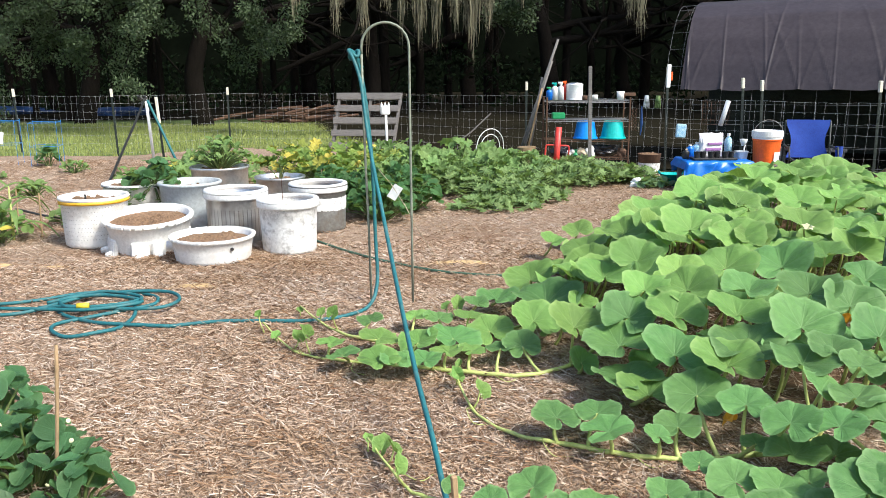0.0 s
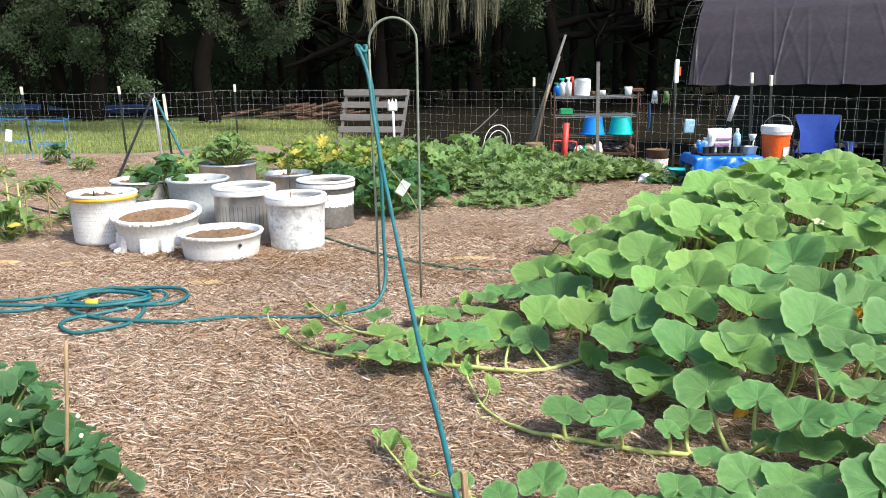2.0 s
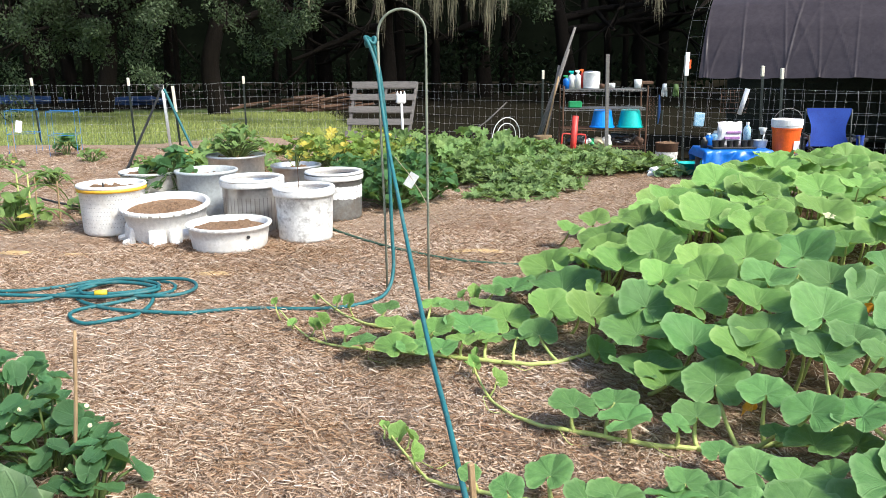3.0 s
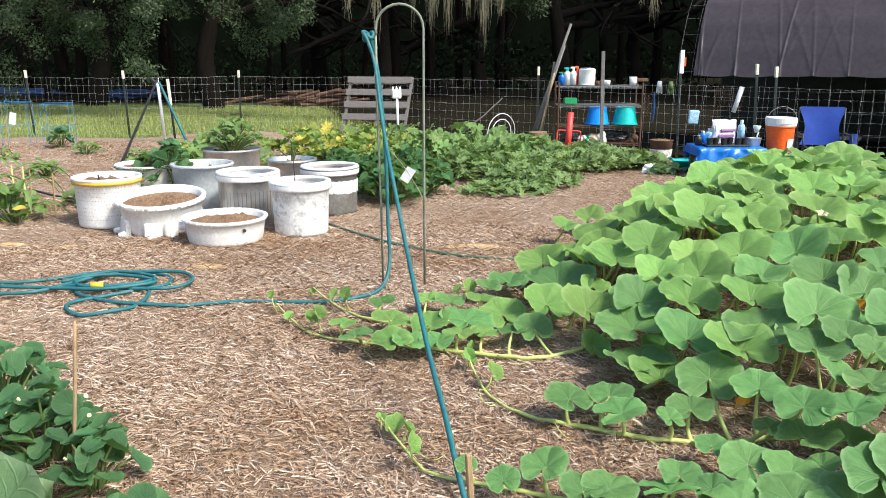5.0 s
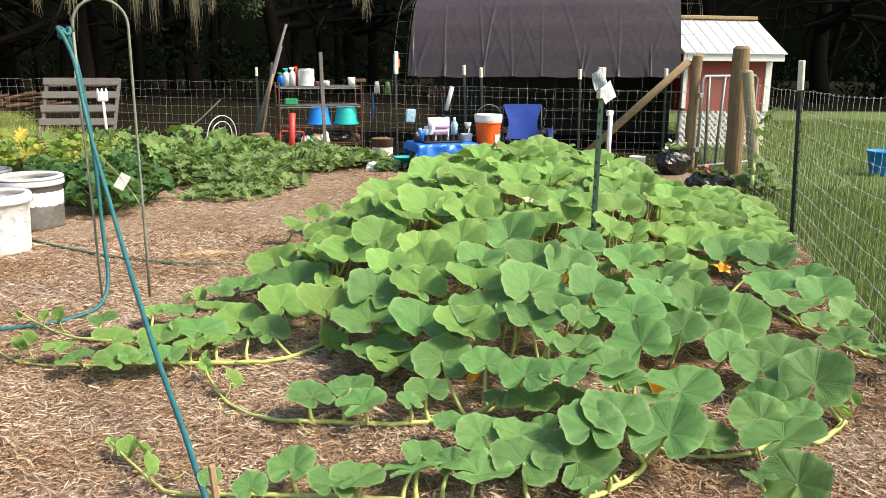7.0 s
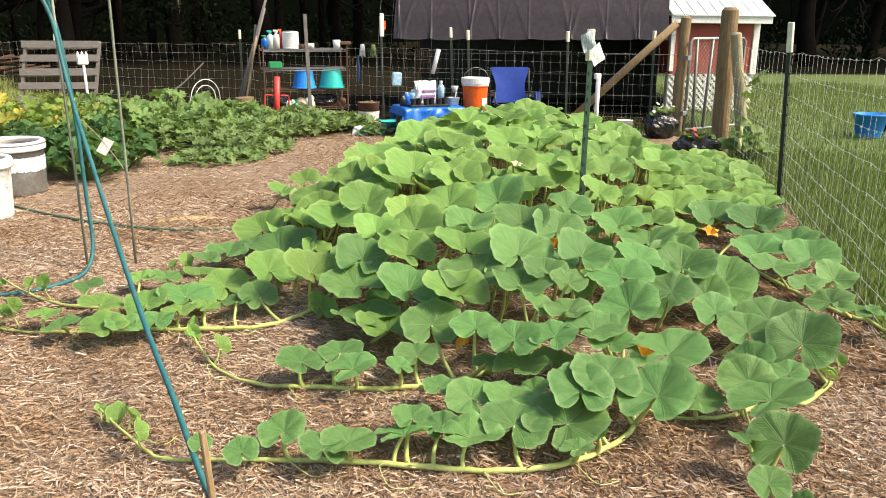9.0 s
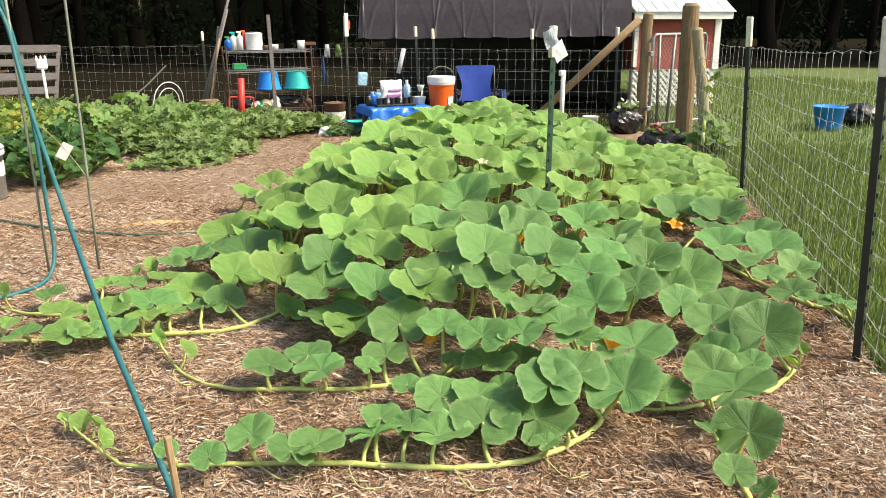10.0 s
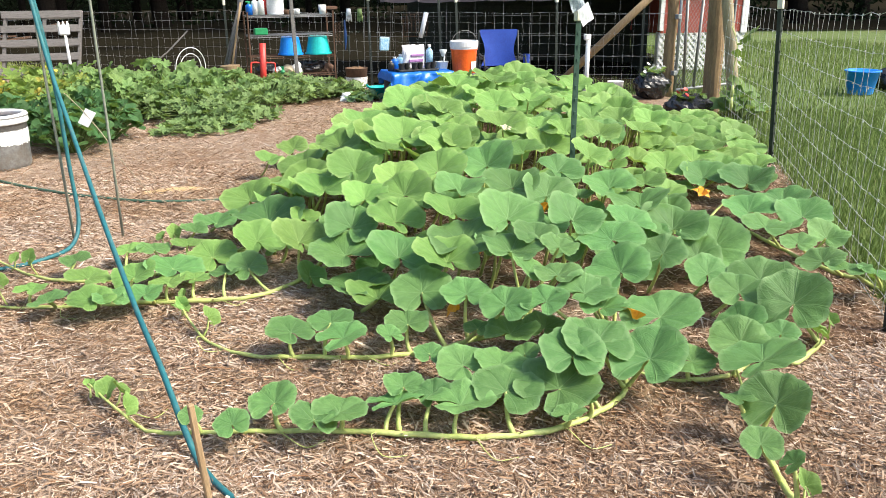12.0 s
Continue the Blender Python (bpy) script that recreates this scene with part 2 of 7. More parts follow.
M_PRINT = mat("blue_and_white_print", (0.08, 0.35, 0.60), (0.55, 0.70, 0.78), 30, 0.4, 0.1, fine=60)
M_SOIL = mat("potting_soil", (0.075, 0.042, 0.024), (0.36, 0.22, 0.125), 40, 0.95, 1.0, fine=140, depth=0.01)
M_HOSE = mat("green_hose", (0.012, 0.10, 0.12), (0.02, 0.15, 0.165), 9, 0.6, 0.1, stain=(0.10, 0.16, 0.15), stain_scale=12, amount=0.35)
M_HOSED = mat("dark_green_hose", (0.03, 0.075, 0.05), (0.05, 0.115, 0.075), 9, 0.5, 0.1)
M_BLACKPIPE = mat("black_pipe", (0.012, 0.012, 0.012), (0.03, 0.03, 0.028), 9, 0.45, 0.05)
M_POLE = mat("green_grey_pole", (0.16, 0.18, 0.14), (0.26, 0.28, 0.22), 12, 0.6, 0.15, stain=(0.09, 0.08, 0.06), stain_scale=9, amount=0.4)
M_POST = mat("black_steel_post", (0.014, 0.02, 0.018), (0.03, 0.04, 0.034), 12, 0.5, 0.1)
M_POSTG = mat("dark_green_steel_post", (0.016, 0.05, 0.035), (0.03, 0.075, 0.05), 12, 0.5, 0.1)
M_TIP = mat("cream_post_tip", (0.66, 0.62, 0.50), (0.78, 0.74, 0.62), 9, 0.6, 0.1)
M_WHITE = mat("white_pvc", (0.72, 0.72, 0.71), (0.82, 0.82, 0.81), 4, 0.4, 0.03)
M_WIRE = mat("galvanised_wire", (0.42, 0.43, 0.44), (0.60, 0.61, 0.62), 20, 0.45, 0.05, metal=0.6)
M_PANEL = mat("dull_panel_wire", (0.12, 0.12, 0.125), (0.24, 0.24, 0.245), 20, 0.6, 0.05, metal=0.4)
M_GALV = mat("dull_galvanised_pipe", (0.20, 0.21, 0.22), (0.33, 0.34, 0.35), 9, 0.5, 0.08, metal=0.5)
M_GREYWOOD = mat("weathered_grey_wood", (0.10, 0.094, 0.09), (0.21, 0.195, 0.185), 7, 0.9, 0.5, fine=30, stretch=(1, 9, 9))
M_TANWOOD = mat("tan_wood", (0.27, 0.175, 0.09), (0.40, 0.28, 0.155), 7, 0.8, 0.35, fine=30, stretch=(6, 6, 1))
M_POSTWOOD = mat("round_post_wood", (0.16, 0.105, 0.052), (0.31, 0.215, 0.115), 5, 0.85, 0.5, fine=25, stretch=(7, 7, 0.8), stain=(0.12, 0.07, 0.035), stain_scale=2.5, amount=0.4)
M_PALEPOST = mat("pale_peeled_log", (0.26, 0.22, 0.13), (0.42, 0.35, 0.23), 5, 0.85, 0.4, fine=25, stretch=(7, 7, 0.8), stain=(0.17, 0.18, 0.10), stain_scale=3, amount=0.4)
M_TARP = mat("brown_tarpaulin", (0.040, 0.032, 0.037), (0.055, 0.045, 0.051), 2.0, 0.38, 0.3, fine=14, depth=0.01, spec=0.3)
M_RED = mat("barn_red_paint", (0.24, 0.04, 0.025), (0.33, 0.065, 0.04), 4, 0.7, 0.15)
M_WPAINT = mat("white_paint", (0.70, 0.70, 0.68), (0.80, 0.80, 0.79), 4, 0.55, 0.08, stain=(0.50, 0.46, 0.38), stain_scale=4, amount=0.15)
M_ROOF = mat("pale_metal_roofing", (0.55, 0.60, 0.64), (0.70, 0.74, 0.77), 3, 0.4, 0.05, metal=0.25)
M_BLUE = mat("blue_plastic", (0.010, 0.235, 0.84), (0.016, 0.29, 0.90), 4, 0.4, 0.03)
M_CYANPL = mat("turquoise_plastic", (0.01, 0.40, 0.38), (0.02, 0.48, 0.45), 4, 0.4, 0.03)
M_BLUETARP = mat("blue_tarpaulin", (0.006, 0.10, 0.46), (0.012, 0.18, 0.66), 9, 0.35, 0.4, fine=30)
M_CHAIR = mat("blue_canvas", (0.008, 0.035, 0.24), (0.015, 0.06, 0.34), 9, 0.8, 0.3, fine=90)
M_ORANGE = mat("orange_plastic", (0.75, 0.10, 0.01), (0.85, 0.14, 0.015), 4, 0.4, 0.03)
M_REDPL = mat("red_painted_steel", (0.55, 0.035, 0.03), (0.68, 0.06, 0.045), 5, 0.45, 0.05)
M_BLACKBAG = mat("black_plastic_sheet", (0.008, 0.008, 0.009), (0.02, 0.02, 0.022), 9, 0.25, 0.5, fine=20, depth=0.02)
M_BAGCLEAR = mat("crumpled_clear_film", (0.30, 0.35, 0.40), (0.48, 0.53, 0.58), 30, 0.2, 0.4, fine=60, see=0.3)
M_PAPER = mat("white_paper", (0.68, 0.70, 0.72), (0.80, 0.81, 0.82), 4, 0.6, 0.05)
M_BAGPAPER = mat("white_printed_bag", (0.62, 0.62, 0.66), (0.78, 0.77, 0.78), 6, 0.5, 0.2, stain=(0.35, 0.20, 0.42), stain_scale=7, amount=0.35)
M_GREENPL = mat("green_plastic", (0.02, 0.26, 0.09), (0.03, 0.33, 0.12), 5, 0.45, 0.03)
M_RUST = mat("rusty_iron", (0.06, 0.035, 0.022), (0.14, 0.075, 0.045), 12, 0.9, 0.4)
# bark near black: the wood's shade is painted into its colour
M_BARK = mat("oak_bark_with_shade", (0.006, 0.005, 0.004), (0.015, 0.012, 0.010), 4, 0.95, 0.9, fine=18, stretch=(5, 5, 1), depth=0.03, spec=0.08)
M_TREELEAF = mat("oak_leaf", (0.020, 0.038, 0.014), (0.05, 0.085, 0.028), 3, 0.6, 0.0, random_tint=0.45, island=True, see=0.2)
# lighter copy of the oak leaf, with sunlight on low boughs painted in
M_BOUGH = mat("sunlight_painted_oak_leaf", (0.030, 0.052, 0.020), (0.07, 0.105, 0.042), 3, 0.7, 0.0, random_tint=0.45, island=True, see=0.2)
M_MOSS = mat("spanish_moss", (0.13, 0.12, 0.075), (0.25, 0.23, 0.155), 8, 0.95, 0.0, random_tint=0.3, island=True, see=0.2)
# leaf colour darkened to carry the shade under the trees
M_BUSH = mat("undergrowth_leaf_with_shade", (0.006, 0.013, 0.005), (0.014, 0.026, 0.009), 3, 0.8, 0.0, random_tint=0.5, island=True, spec=0.1)
# near black: the deep wood's shade is put into this colour
M_BACK = mat("painted_woods_shade", (0.002, 0.003, 0.002), (0.006, 0.008, 0.005), 0.5, 1.0, 0.0, fine=5, spec=0.0)
# sheet colour that stands in for the shade inside the shelter
M_SHADE = mat("black_shade_backing", (0.035, 0.038, 0.030), (0.060, 0.064, 0.050), 5, 0.95, 0.0, fine=60, spec=0.05)
M_PURPLE = mat("purple_print", (0.26, 0.10, 0.32), (0.40, 0.22, 0.46), 30, 0.5, 0.0)
M_NAVY = mat("navy_tarpaulin", (0.006, 0.03, 0.11), (0.012, 0.05, 0.17), 5, 0.5, 0.3)
M_CAGE = mat("blue_enamel_wire", (0.02, 0.18, 0.55), (0.03, 0.25, 0.65), 9, 0.5, 0.0)
M_SIGNYEL = mat("yellow_plastic", (0.75, 0.55, 0.03), (0.8, 0.6, 0.05), 5, 0.5, 0.0)
M_STRING = mat("hemp_string", (0.40, 0.33, 0.22), (0.52, 0.44, 0.32), 20, 0.9, 0.0)

# ---- mesh building ----
class Shape:
    """Collects vertices and faces of one mesh."""

    def __init__(self):
        self.v, self.f, self.uv, self.smooth = [], [], None, False

    def add(self, verts, faces):
        k = len(self.v)
        self.v.extend(verts)
        self.f.extend([tuple(i + k for i in q) for q in faces])
        return self

    def box(self, lo, hi, m=None, bevel=0.0):
        (a, b, c), (d, e, f) = lo, hi
        if bevel <= 0:
            pts = [(a, b, c), (d, b, c), (d, e, c), (a, e, c), (a, b, f), (d, b, f), (d, e, f), (a, e, f)]
            faces = [(0, 3, 2, 1), (4, 5, 6, 7), (0, 1, 5, 4), (1, 2, 6, 5), (2, 3, 7, 6), (3, 0, 4, 7)]
        else:
            w = min(bevel, (d - a) / 3, (e - b) / 3, (f - c) / 3)
            rings = []
            for z, s in ((c, w), (c + w, 0), (f - w, 0), (f, w)):
                rings.append([(a + s + w * (s == 0), b + s, z), (d - s - w * (s == 0), b + s, z), (d - s, b + s + w * (s == 0), z), (d - s, e - s - w * (s == 0), z),
                              (d - s - w * (s == 0), e - s, z), (a + s + w * (s == 0), e - s, z), (a + s, e - s - w * (s == 0), z), (a + s, b + s + w * (s == 0), z)])
            pts = [p for r in rings for p in r]
            faces = [tuple(range(7, -1, -1)), tuple(range(24, 32))]
            for r in range(3):
                for i in range(8):
                    j = (i + 1) % 8
                    faces.append((r * 8 + i, r * 8 + j, r * 8 + 8 + j, r * 8 + 8 + i))
        if m is not None:
            pts = [tuple(m @ Vector(p)) for p in pts]
        return self.add(pts, faces)

    def tube(self, path, radius, n=8, cap=True):
        """A round bar along a path; radius is one number or one for each point."""
        pts = [Vector(p) for p in path]
        rad = [radius] * len(pts) if isinstance(radius, (int, float)) else radius
        verts, faces = [], []
        ref = None
        for i, p in enumerate(pts):
            t = (pts[min(i + 1, len(pts) - 1)] - pts[max(i - 1, 0)])
            t = t.normalized() if t.length > 1e-9 else Vector((0, 0, 1))
            if ref is None:
                ref = t.orthogonal().normalized()
            ref = (ref - t * ref.dot(t))
            ref = ref.normalized() if ref.length > 1e-6 else t.orthogonal().normalized()
            side = t.cross(ref)
            for k in range(n):
                a = 2 * math.pi * k / n
                verts.append(tuple(p + (ref * math.cos(a) + side * math.sin(a)) * rad[i]))
        for i in range(len(pts) - 1):
            for k in range(n):
                j = (k + 1) % n
                faces.append((i * n + k, i * n + j, i * n + n + j, i * n + n + k))
        if cap:
            faces.append(tuple(range(n - 1, -1, -1)))
            faces.append(tuple(range((len(pts) - 1) * n, len(pts) * n)))
        return self.add(verts, faces)

    def lathe(self, profile, n=40, wobble=0.0, squash=1.0, m=None, closed=False):
        """Turns a profile of (radius, height) round the z axis."""
        verts, faces = [], []
        for r, z in profile:
            for k in range(n):
                a = 2 * math.pi * k / n
                q = r * (1 + wobble * math.sin(3 * a + z * 9))
                verts.append((q * math.cos(a), q * math.sin(a) * squash, z))
        for i in range(len(profile) - 1):
            for k in range(n):
                j = (k + 1) % n
                faces.append((i * n + k, i * n + j, i * n + n + j, i * n + n + k))
        if m is not None:
            verts = [tuple(m @ Vector(p)) for p in verts]
        return self.add(verts, faces)

    def moved(self, m):
        self.v = [tuple(m @ Vector(p)) for p in self.v]
        return self

    def mesh(self, name, material, smooth=False):
        me = bpy.data.meshes.new(name)
        me.from_pydata(self.v, [], self.f)
        me.materials.append(material)
        if smooth:
            me.polygons.foreach_set("use_smooth", [True] * len(me.polygons))
        if self.uv is not None:
            layer = me.uv_layers.new(name="UVMap")
            idx = np.zeros(len(me.loops), dtype=np.int64)
            me.loops.foreach_get("vertex_index", idx)
            layer.data.foreach_set("uv", np.asarray(self.uv, dtype=np.float32)[idx].ravel())
        me.update()
        return me


def thing(name, label, category, m=None, group="", kind=""):
    """An Empty that holds the parts of one thing."""
    ob = new(name)
    ob.empty_display_size = 0.1
    ob.matrix_world = m if m is not None else Matrix()
    return tagged(ob, label, category, group, kind)


def part(name, shape, material, parent=None, label="", smooth=False, m=None, kind=""):
    """One mesh object under a thing or a part; its shape is in the thing's own space."""
    ob = new(name, shape.mesh(name, material, smooth) if isinstance(shape, Shape) else shape)
    if parent is not None:
        ob.parent = parent
    if m is not None:
        ob.matrix_local = m
    return tagged(ob, label, "", "", kind)


def single(name, shape, material, label, category, m=None, group="", kind="", smooth=False):
    ob = new(name, shape.mesh(name, material, smooth))
    if m is not None:
        ob.matrix_world = m
    return tagged(ob, label, category, group, kind)


def smooth_path(pts, steps=8):
    """A rounded line through the points."""
    p = [Vector(q) for q in pts]
    out = []
    for i in range(len(p) - 1):
        a, b, c, d = p[max(i - 1, 0)], p[i], p[i + 1], p[min(i + 2, len(p) - 1)]
        for s in range(steps):
            t = s / steps
            out.append(0.5 * ((2 * b) + (c - a) * t + (2 * a - 5 * b + 4 * c - d) * t * t + (3 * b - a - 3 * c + d) * t ** 3))
    out.append(p[-1])
    return out


def inside(x, y, poly):
    hit = False
    for i in range(len(poly)):
        (x0, y0), (x1, y1) = poly[i - 1], poly[i]
        if (y0 > y) != (y1 > y) and x < (x1 - x0) * (y - y0) / (y1 - y0) + x0:
            hit = not hit
    return hit


def edge_distance(x, y, poly):
    best = 1e9
    for i in range(len(poly)):
        ax, ay = poly[i - 1]
        bx, by = poly[i]
        dx, dy = bx - ax, by - ay
        t = max(0, min(1, ((x - ax) * dx + (y - ay) * dy) / (dx * dx + dy * dy)))
        best = min(best, math.hypot(x - ax - t * dx, y - ay - t * dy))
    return best


def rise(x, y):
    """Unevenness of the mulch."""
    return 0.012 + 0.018 * noise.noise((x * 0.9, y * 0.9, 0)) + 0.008 * noise.noise((x * 3.1, y * 3.1, 5))


# ---- ground ----
GARDEN = [(-9.5, -4), (-9.6, 8), (-9.2, 13.6), (-7.6, 14.4), (-5.8, 14.2), (-4.1, 15.5), (-1.4, 15.1), (1.4, 13.5), (3.2, 11.6), (6.5, 9.05), (5.95, 7.4), (4.8, 5.15), (2.95, 2.3), (1.2, -0.6), (0.2, -4)]


def ground_sheet():
    s = Shape()
    xs = [-600, -120, -50, -25] + [x * 1.0 for x in range(-15, 23)] + [30, 60, 150, 600]
    ys = [-600, -120, -40, -15] + [y * 1.0 for y in range(-6, 27)] + [32, 60, 150, 600]
    for y in ys:
        for x in xs:
            s.v.append((x, y, -0.02 + (0.03 * noise.noise((x * 0.3, y * 0.3, 3)) if abs(x) < 30 and abs(y) < 30 else 0)))
    n = len(xs)
    s.f = [(j * n + i, j * n + i + 1, j * n + n + i + 1, j * n + n + i) for j in range(len(ys) - 1) for i in range(n - 1)]
    return single("ground", s, M_GRASS, "mown green lawn with worn brown patches", "ground", kind="structure", smooth=True)


def mulch_sheet():
    s = Shape()
    step = 0.12
    at = {}
    for j in range(int(20 / step)):
        for i in range(int(16.5 / step)):
            x, y = -9.7 + i * step, -4.1 + j * step
            ok = inside(x + 0.1 * noise.noise((x, y, 1)), y + 0.1 * noise.noise((x, y, 7)), GARDEN)
            if ok:
                at[i, j] = len(s.v)
                s.v.append((x, y, rise(x, y)))
    for (i, j), a in at.items():
        if (i + 1, j) in at and (i, j + 1) in at and (i + 1, j + 1) in at:
            s.f.append((a, at[i + 1, j], at[i + 1, j + 1], at[i, j + 1]))
    return single("mulch_bed", s, M_MULCH, "garden floor covered in shredded brown wood mulch", "mulch", kind="structure", smooth=True)


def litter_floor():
    """Bare soil and leaf litter with the trees' shade in its colour: close behind the fence in the middle, far across
    the lawn on both sides.
    """
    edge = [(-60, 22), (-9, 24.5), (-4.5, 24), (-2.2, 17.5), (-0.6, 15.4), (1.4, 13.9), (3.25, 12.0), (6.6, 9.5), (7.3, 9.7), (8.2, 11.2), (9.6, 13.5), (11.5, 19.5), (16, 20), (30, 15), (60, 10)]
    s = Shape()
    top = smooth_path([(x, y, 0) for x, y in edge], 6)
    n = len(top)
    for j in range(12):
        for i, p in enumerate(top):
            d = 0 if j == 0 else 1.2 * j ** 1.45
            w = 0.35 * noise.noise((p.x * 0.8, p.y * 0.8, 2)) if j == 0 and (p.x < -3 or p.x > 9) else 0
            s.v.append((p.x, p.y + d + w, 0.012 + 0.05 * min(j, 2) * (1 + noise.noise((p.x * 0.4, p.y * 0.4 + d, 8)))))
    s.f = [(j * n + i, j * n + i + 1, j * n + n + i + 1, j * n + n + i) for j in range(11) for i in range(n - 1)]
    return single("forest_floor", s, M_FLOOR, "forest floor of soil and litter, coloured dark for shade", "forest floor", kind="structure", smooth=True)


ground_sheet()
mulch_sheet()
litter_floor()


def scatter_chips(name, count, polar, lo, hi, seed, label):
    """Loose shreds of wood lying on the mulch."""
    r = np.random.default_rng(seed)
    if polar:
        d, a = 1.5 + 5.4 * r.random(count) ** 0.8, r.uniform(-0.78, 0.98, count)
        x, y = d * np.sin(a), d * np.cos(a)
    else:
        x, y = r.uniform(-7.5, 5, count), r.uniform(5.2, 13.5, count)
    ok = np.zeros(count, bool)
    for k in range(len(GARDEN)):
        (x0, y0), (x1, y1) = GARDEN[k - 1], GARDEN[k]
        if y0 != y1:
            ok ^= ((y0 > y) != (y1 > y)) & (x < (x1 - x0) * (y - y0) / (y1 - y0) + x0)
    # fewer chips under and around the pumpkin plants
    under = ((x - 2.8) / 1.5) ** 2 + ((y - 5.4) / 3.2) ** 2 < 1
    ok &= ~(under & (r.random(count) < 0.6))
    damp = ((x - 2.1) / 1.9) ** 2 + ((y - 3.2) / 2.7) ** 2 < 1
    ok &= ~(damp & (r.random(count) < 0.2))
    bare = np.array([noise.noise((p * 0.8, q * 0.8, 11)) + 0.5 * noise.noise((p * 2.6, q * 2.6, 3)) for p, q in zip(x, y)])
    ok &= r.random(count) > np.clip(0.03 + 0.8 * bare, 0, 0.5)
    x, y = x[ok], y[ok]
    n = len(x)
    size = lo + (hi - lo) * r.random(n) ** 1.7
    w, h = r.uniform(0.0012, 0.0042, n) * (0.7 + size / hi * 0.7), r.uniform(0.0008, 0.0025, n)
    broad = r.random(n) < 0.05
    w[broad] *= 2.2
    a, tz = r.uniform(0, 6.283, n), np.sin(r.normal(0, 0.25, n))
    z = np.array([rise(p, q) for p, q in zip(x, y)]) + 0.001 + np.abs(tz) * size * 0.35 + r.uniform(0, 0.010, n)
    v = np.zeros((n, 4, 3))
    skew = r.uniform(0.15, 0.9, n)
    for i, q in enumerate((-0.5, 0.5)):
        for j, e in enumerate((-0.5, 0.5)):
            px, py = (q + 0.1 * e) * size, e * w * (1.0 if i else skew)
            v[:, 2 * i + j] = np.stack([x + np.cos(a) * px - np.sin(a) * py, y + np.sin(a) * px + np.cos(a) * py, z + q * size * tz + (h if j == 0 else 0)], 1)
    s = Shape()
    s.v = v.reshape(-1, 3).tolist()
    s.f = [(k, k + 2, k + 3, k + 1) for k in range(0, 4 * n, 4)]
    return single(name, s, M_CHIP, label, "wood chips", kind="stuff")


scatter_chips("wood_chips", 620000, True, 0.008, 0.066, 11, "loose pale shreds of wood lying on the mulch")
scatter_chips("wood_chips", 230000, False, 0.012, 0.075, 12, "loose pale shreds of wood lying on the mulch")


def sand_patch(x0, y0, rx, ry, seed):
    """A thin spill of sand on the mulch."""
    s = Shape()
    n = 30
    s.v.append((x0, y0, rise(x0, y0) + 0.016))
    for j in (0.55, 1.0):
        for i in range(n):
            a = 2 * math.pi * i / n
            q = j * (1 + 0.45 * noise.noise((math.cos(a) * 1.7 + seed, math.sin(a) * 1.7, seed)))
            x, y = x0 + rx * q * math.cos(a), y0 + ry * q * math.sin(a)
            s.v.append((x, y, rise(x, y) + (0.013 if j < 1 else 0.0)))
    s.f = [(0, 1 + i, 1 + (i + 1) % n) for i in range(n)] + [(1 + i, 1 + n + i, 1 + n + (i + 1) % n, 1 + (i + 1) % n) for i in range(n)]
    return single("sand_patch", s, M_SAND, "thin spill of yellow sand on the mulch", "sand", kind="structure", smooth=True)


for row in ((-1.72, 5.42, 0.20, 0.07, 1), (-3.0, 6.07, 0.16, 0.05, 2), (-3.5, 6.12, 0.14, 0.05, 3), (0.15, 6.05, 0.35, 0.07, 4)):
    sand_patch(*row)

# ---- woods ----
def leaf_cards(s, centres, radius, count, size, rng, flat=0.75):
    """Many small leaves round each centre, as folded diamonds."""
    for c in centres:
        for _ in range(count):
            d = rng.normal(0, 1, 3)
            d /= np.linalg.norm(d) + 1e-9
            p = np.array(c) + d * radius * rng.random() ** 0.45 * (1, 1, flat)
            a = rng.normal(0, 1, 3)
            a /= np.linalg.norm(a) + 1e-9
            b = np.cross(a, rng.normal(0, 1, 3))
            b /= np.linalg.norm(b) + 1e-9
            z = size * rng.uniform(0.6, 1.3)
            s.add([tuple(p - a * z), tuple(p + b * z * 0.42), tuple(p + a * z), tuple(p - b * z * 0.42)], [(0, 1, 2), (0, 2, 3)])


def limb(s, start, way, length, r, rng, depth, tips):
    """A bending branch that forks."""
    p, d = Vector(start), Vector(way).normalized()
    pts, rad = [p.copy()], [r]
    n = 6
    for i in range(n):
        d = (d + Vector(rng.normal(0, 0.16, 3))).normalized()
        p = p + d * length / n
        pts.append(p.copy())
        rad.append(r * (1 - 0.6 * (i + 1) / n))
    s.tube(pts, rad, 7 if depth > 1 else 5, cap=False)
    if depth > 0:
        for k in range(3):
            i = int(rng.integers(2, n + 1))
            limb(s, pts[i], d * 0.7 + Vector(rng.normal(0, 0.55, 3)), length * rng.uniform(0.5, 0.75), rad[i] * 0.75, rng, depth - 1, tips)
    else:
        tips.extend([tuple(q) for q in pts[2:]])


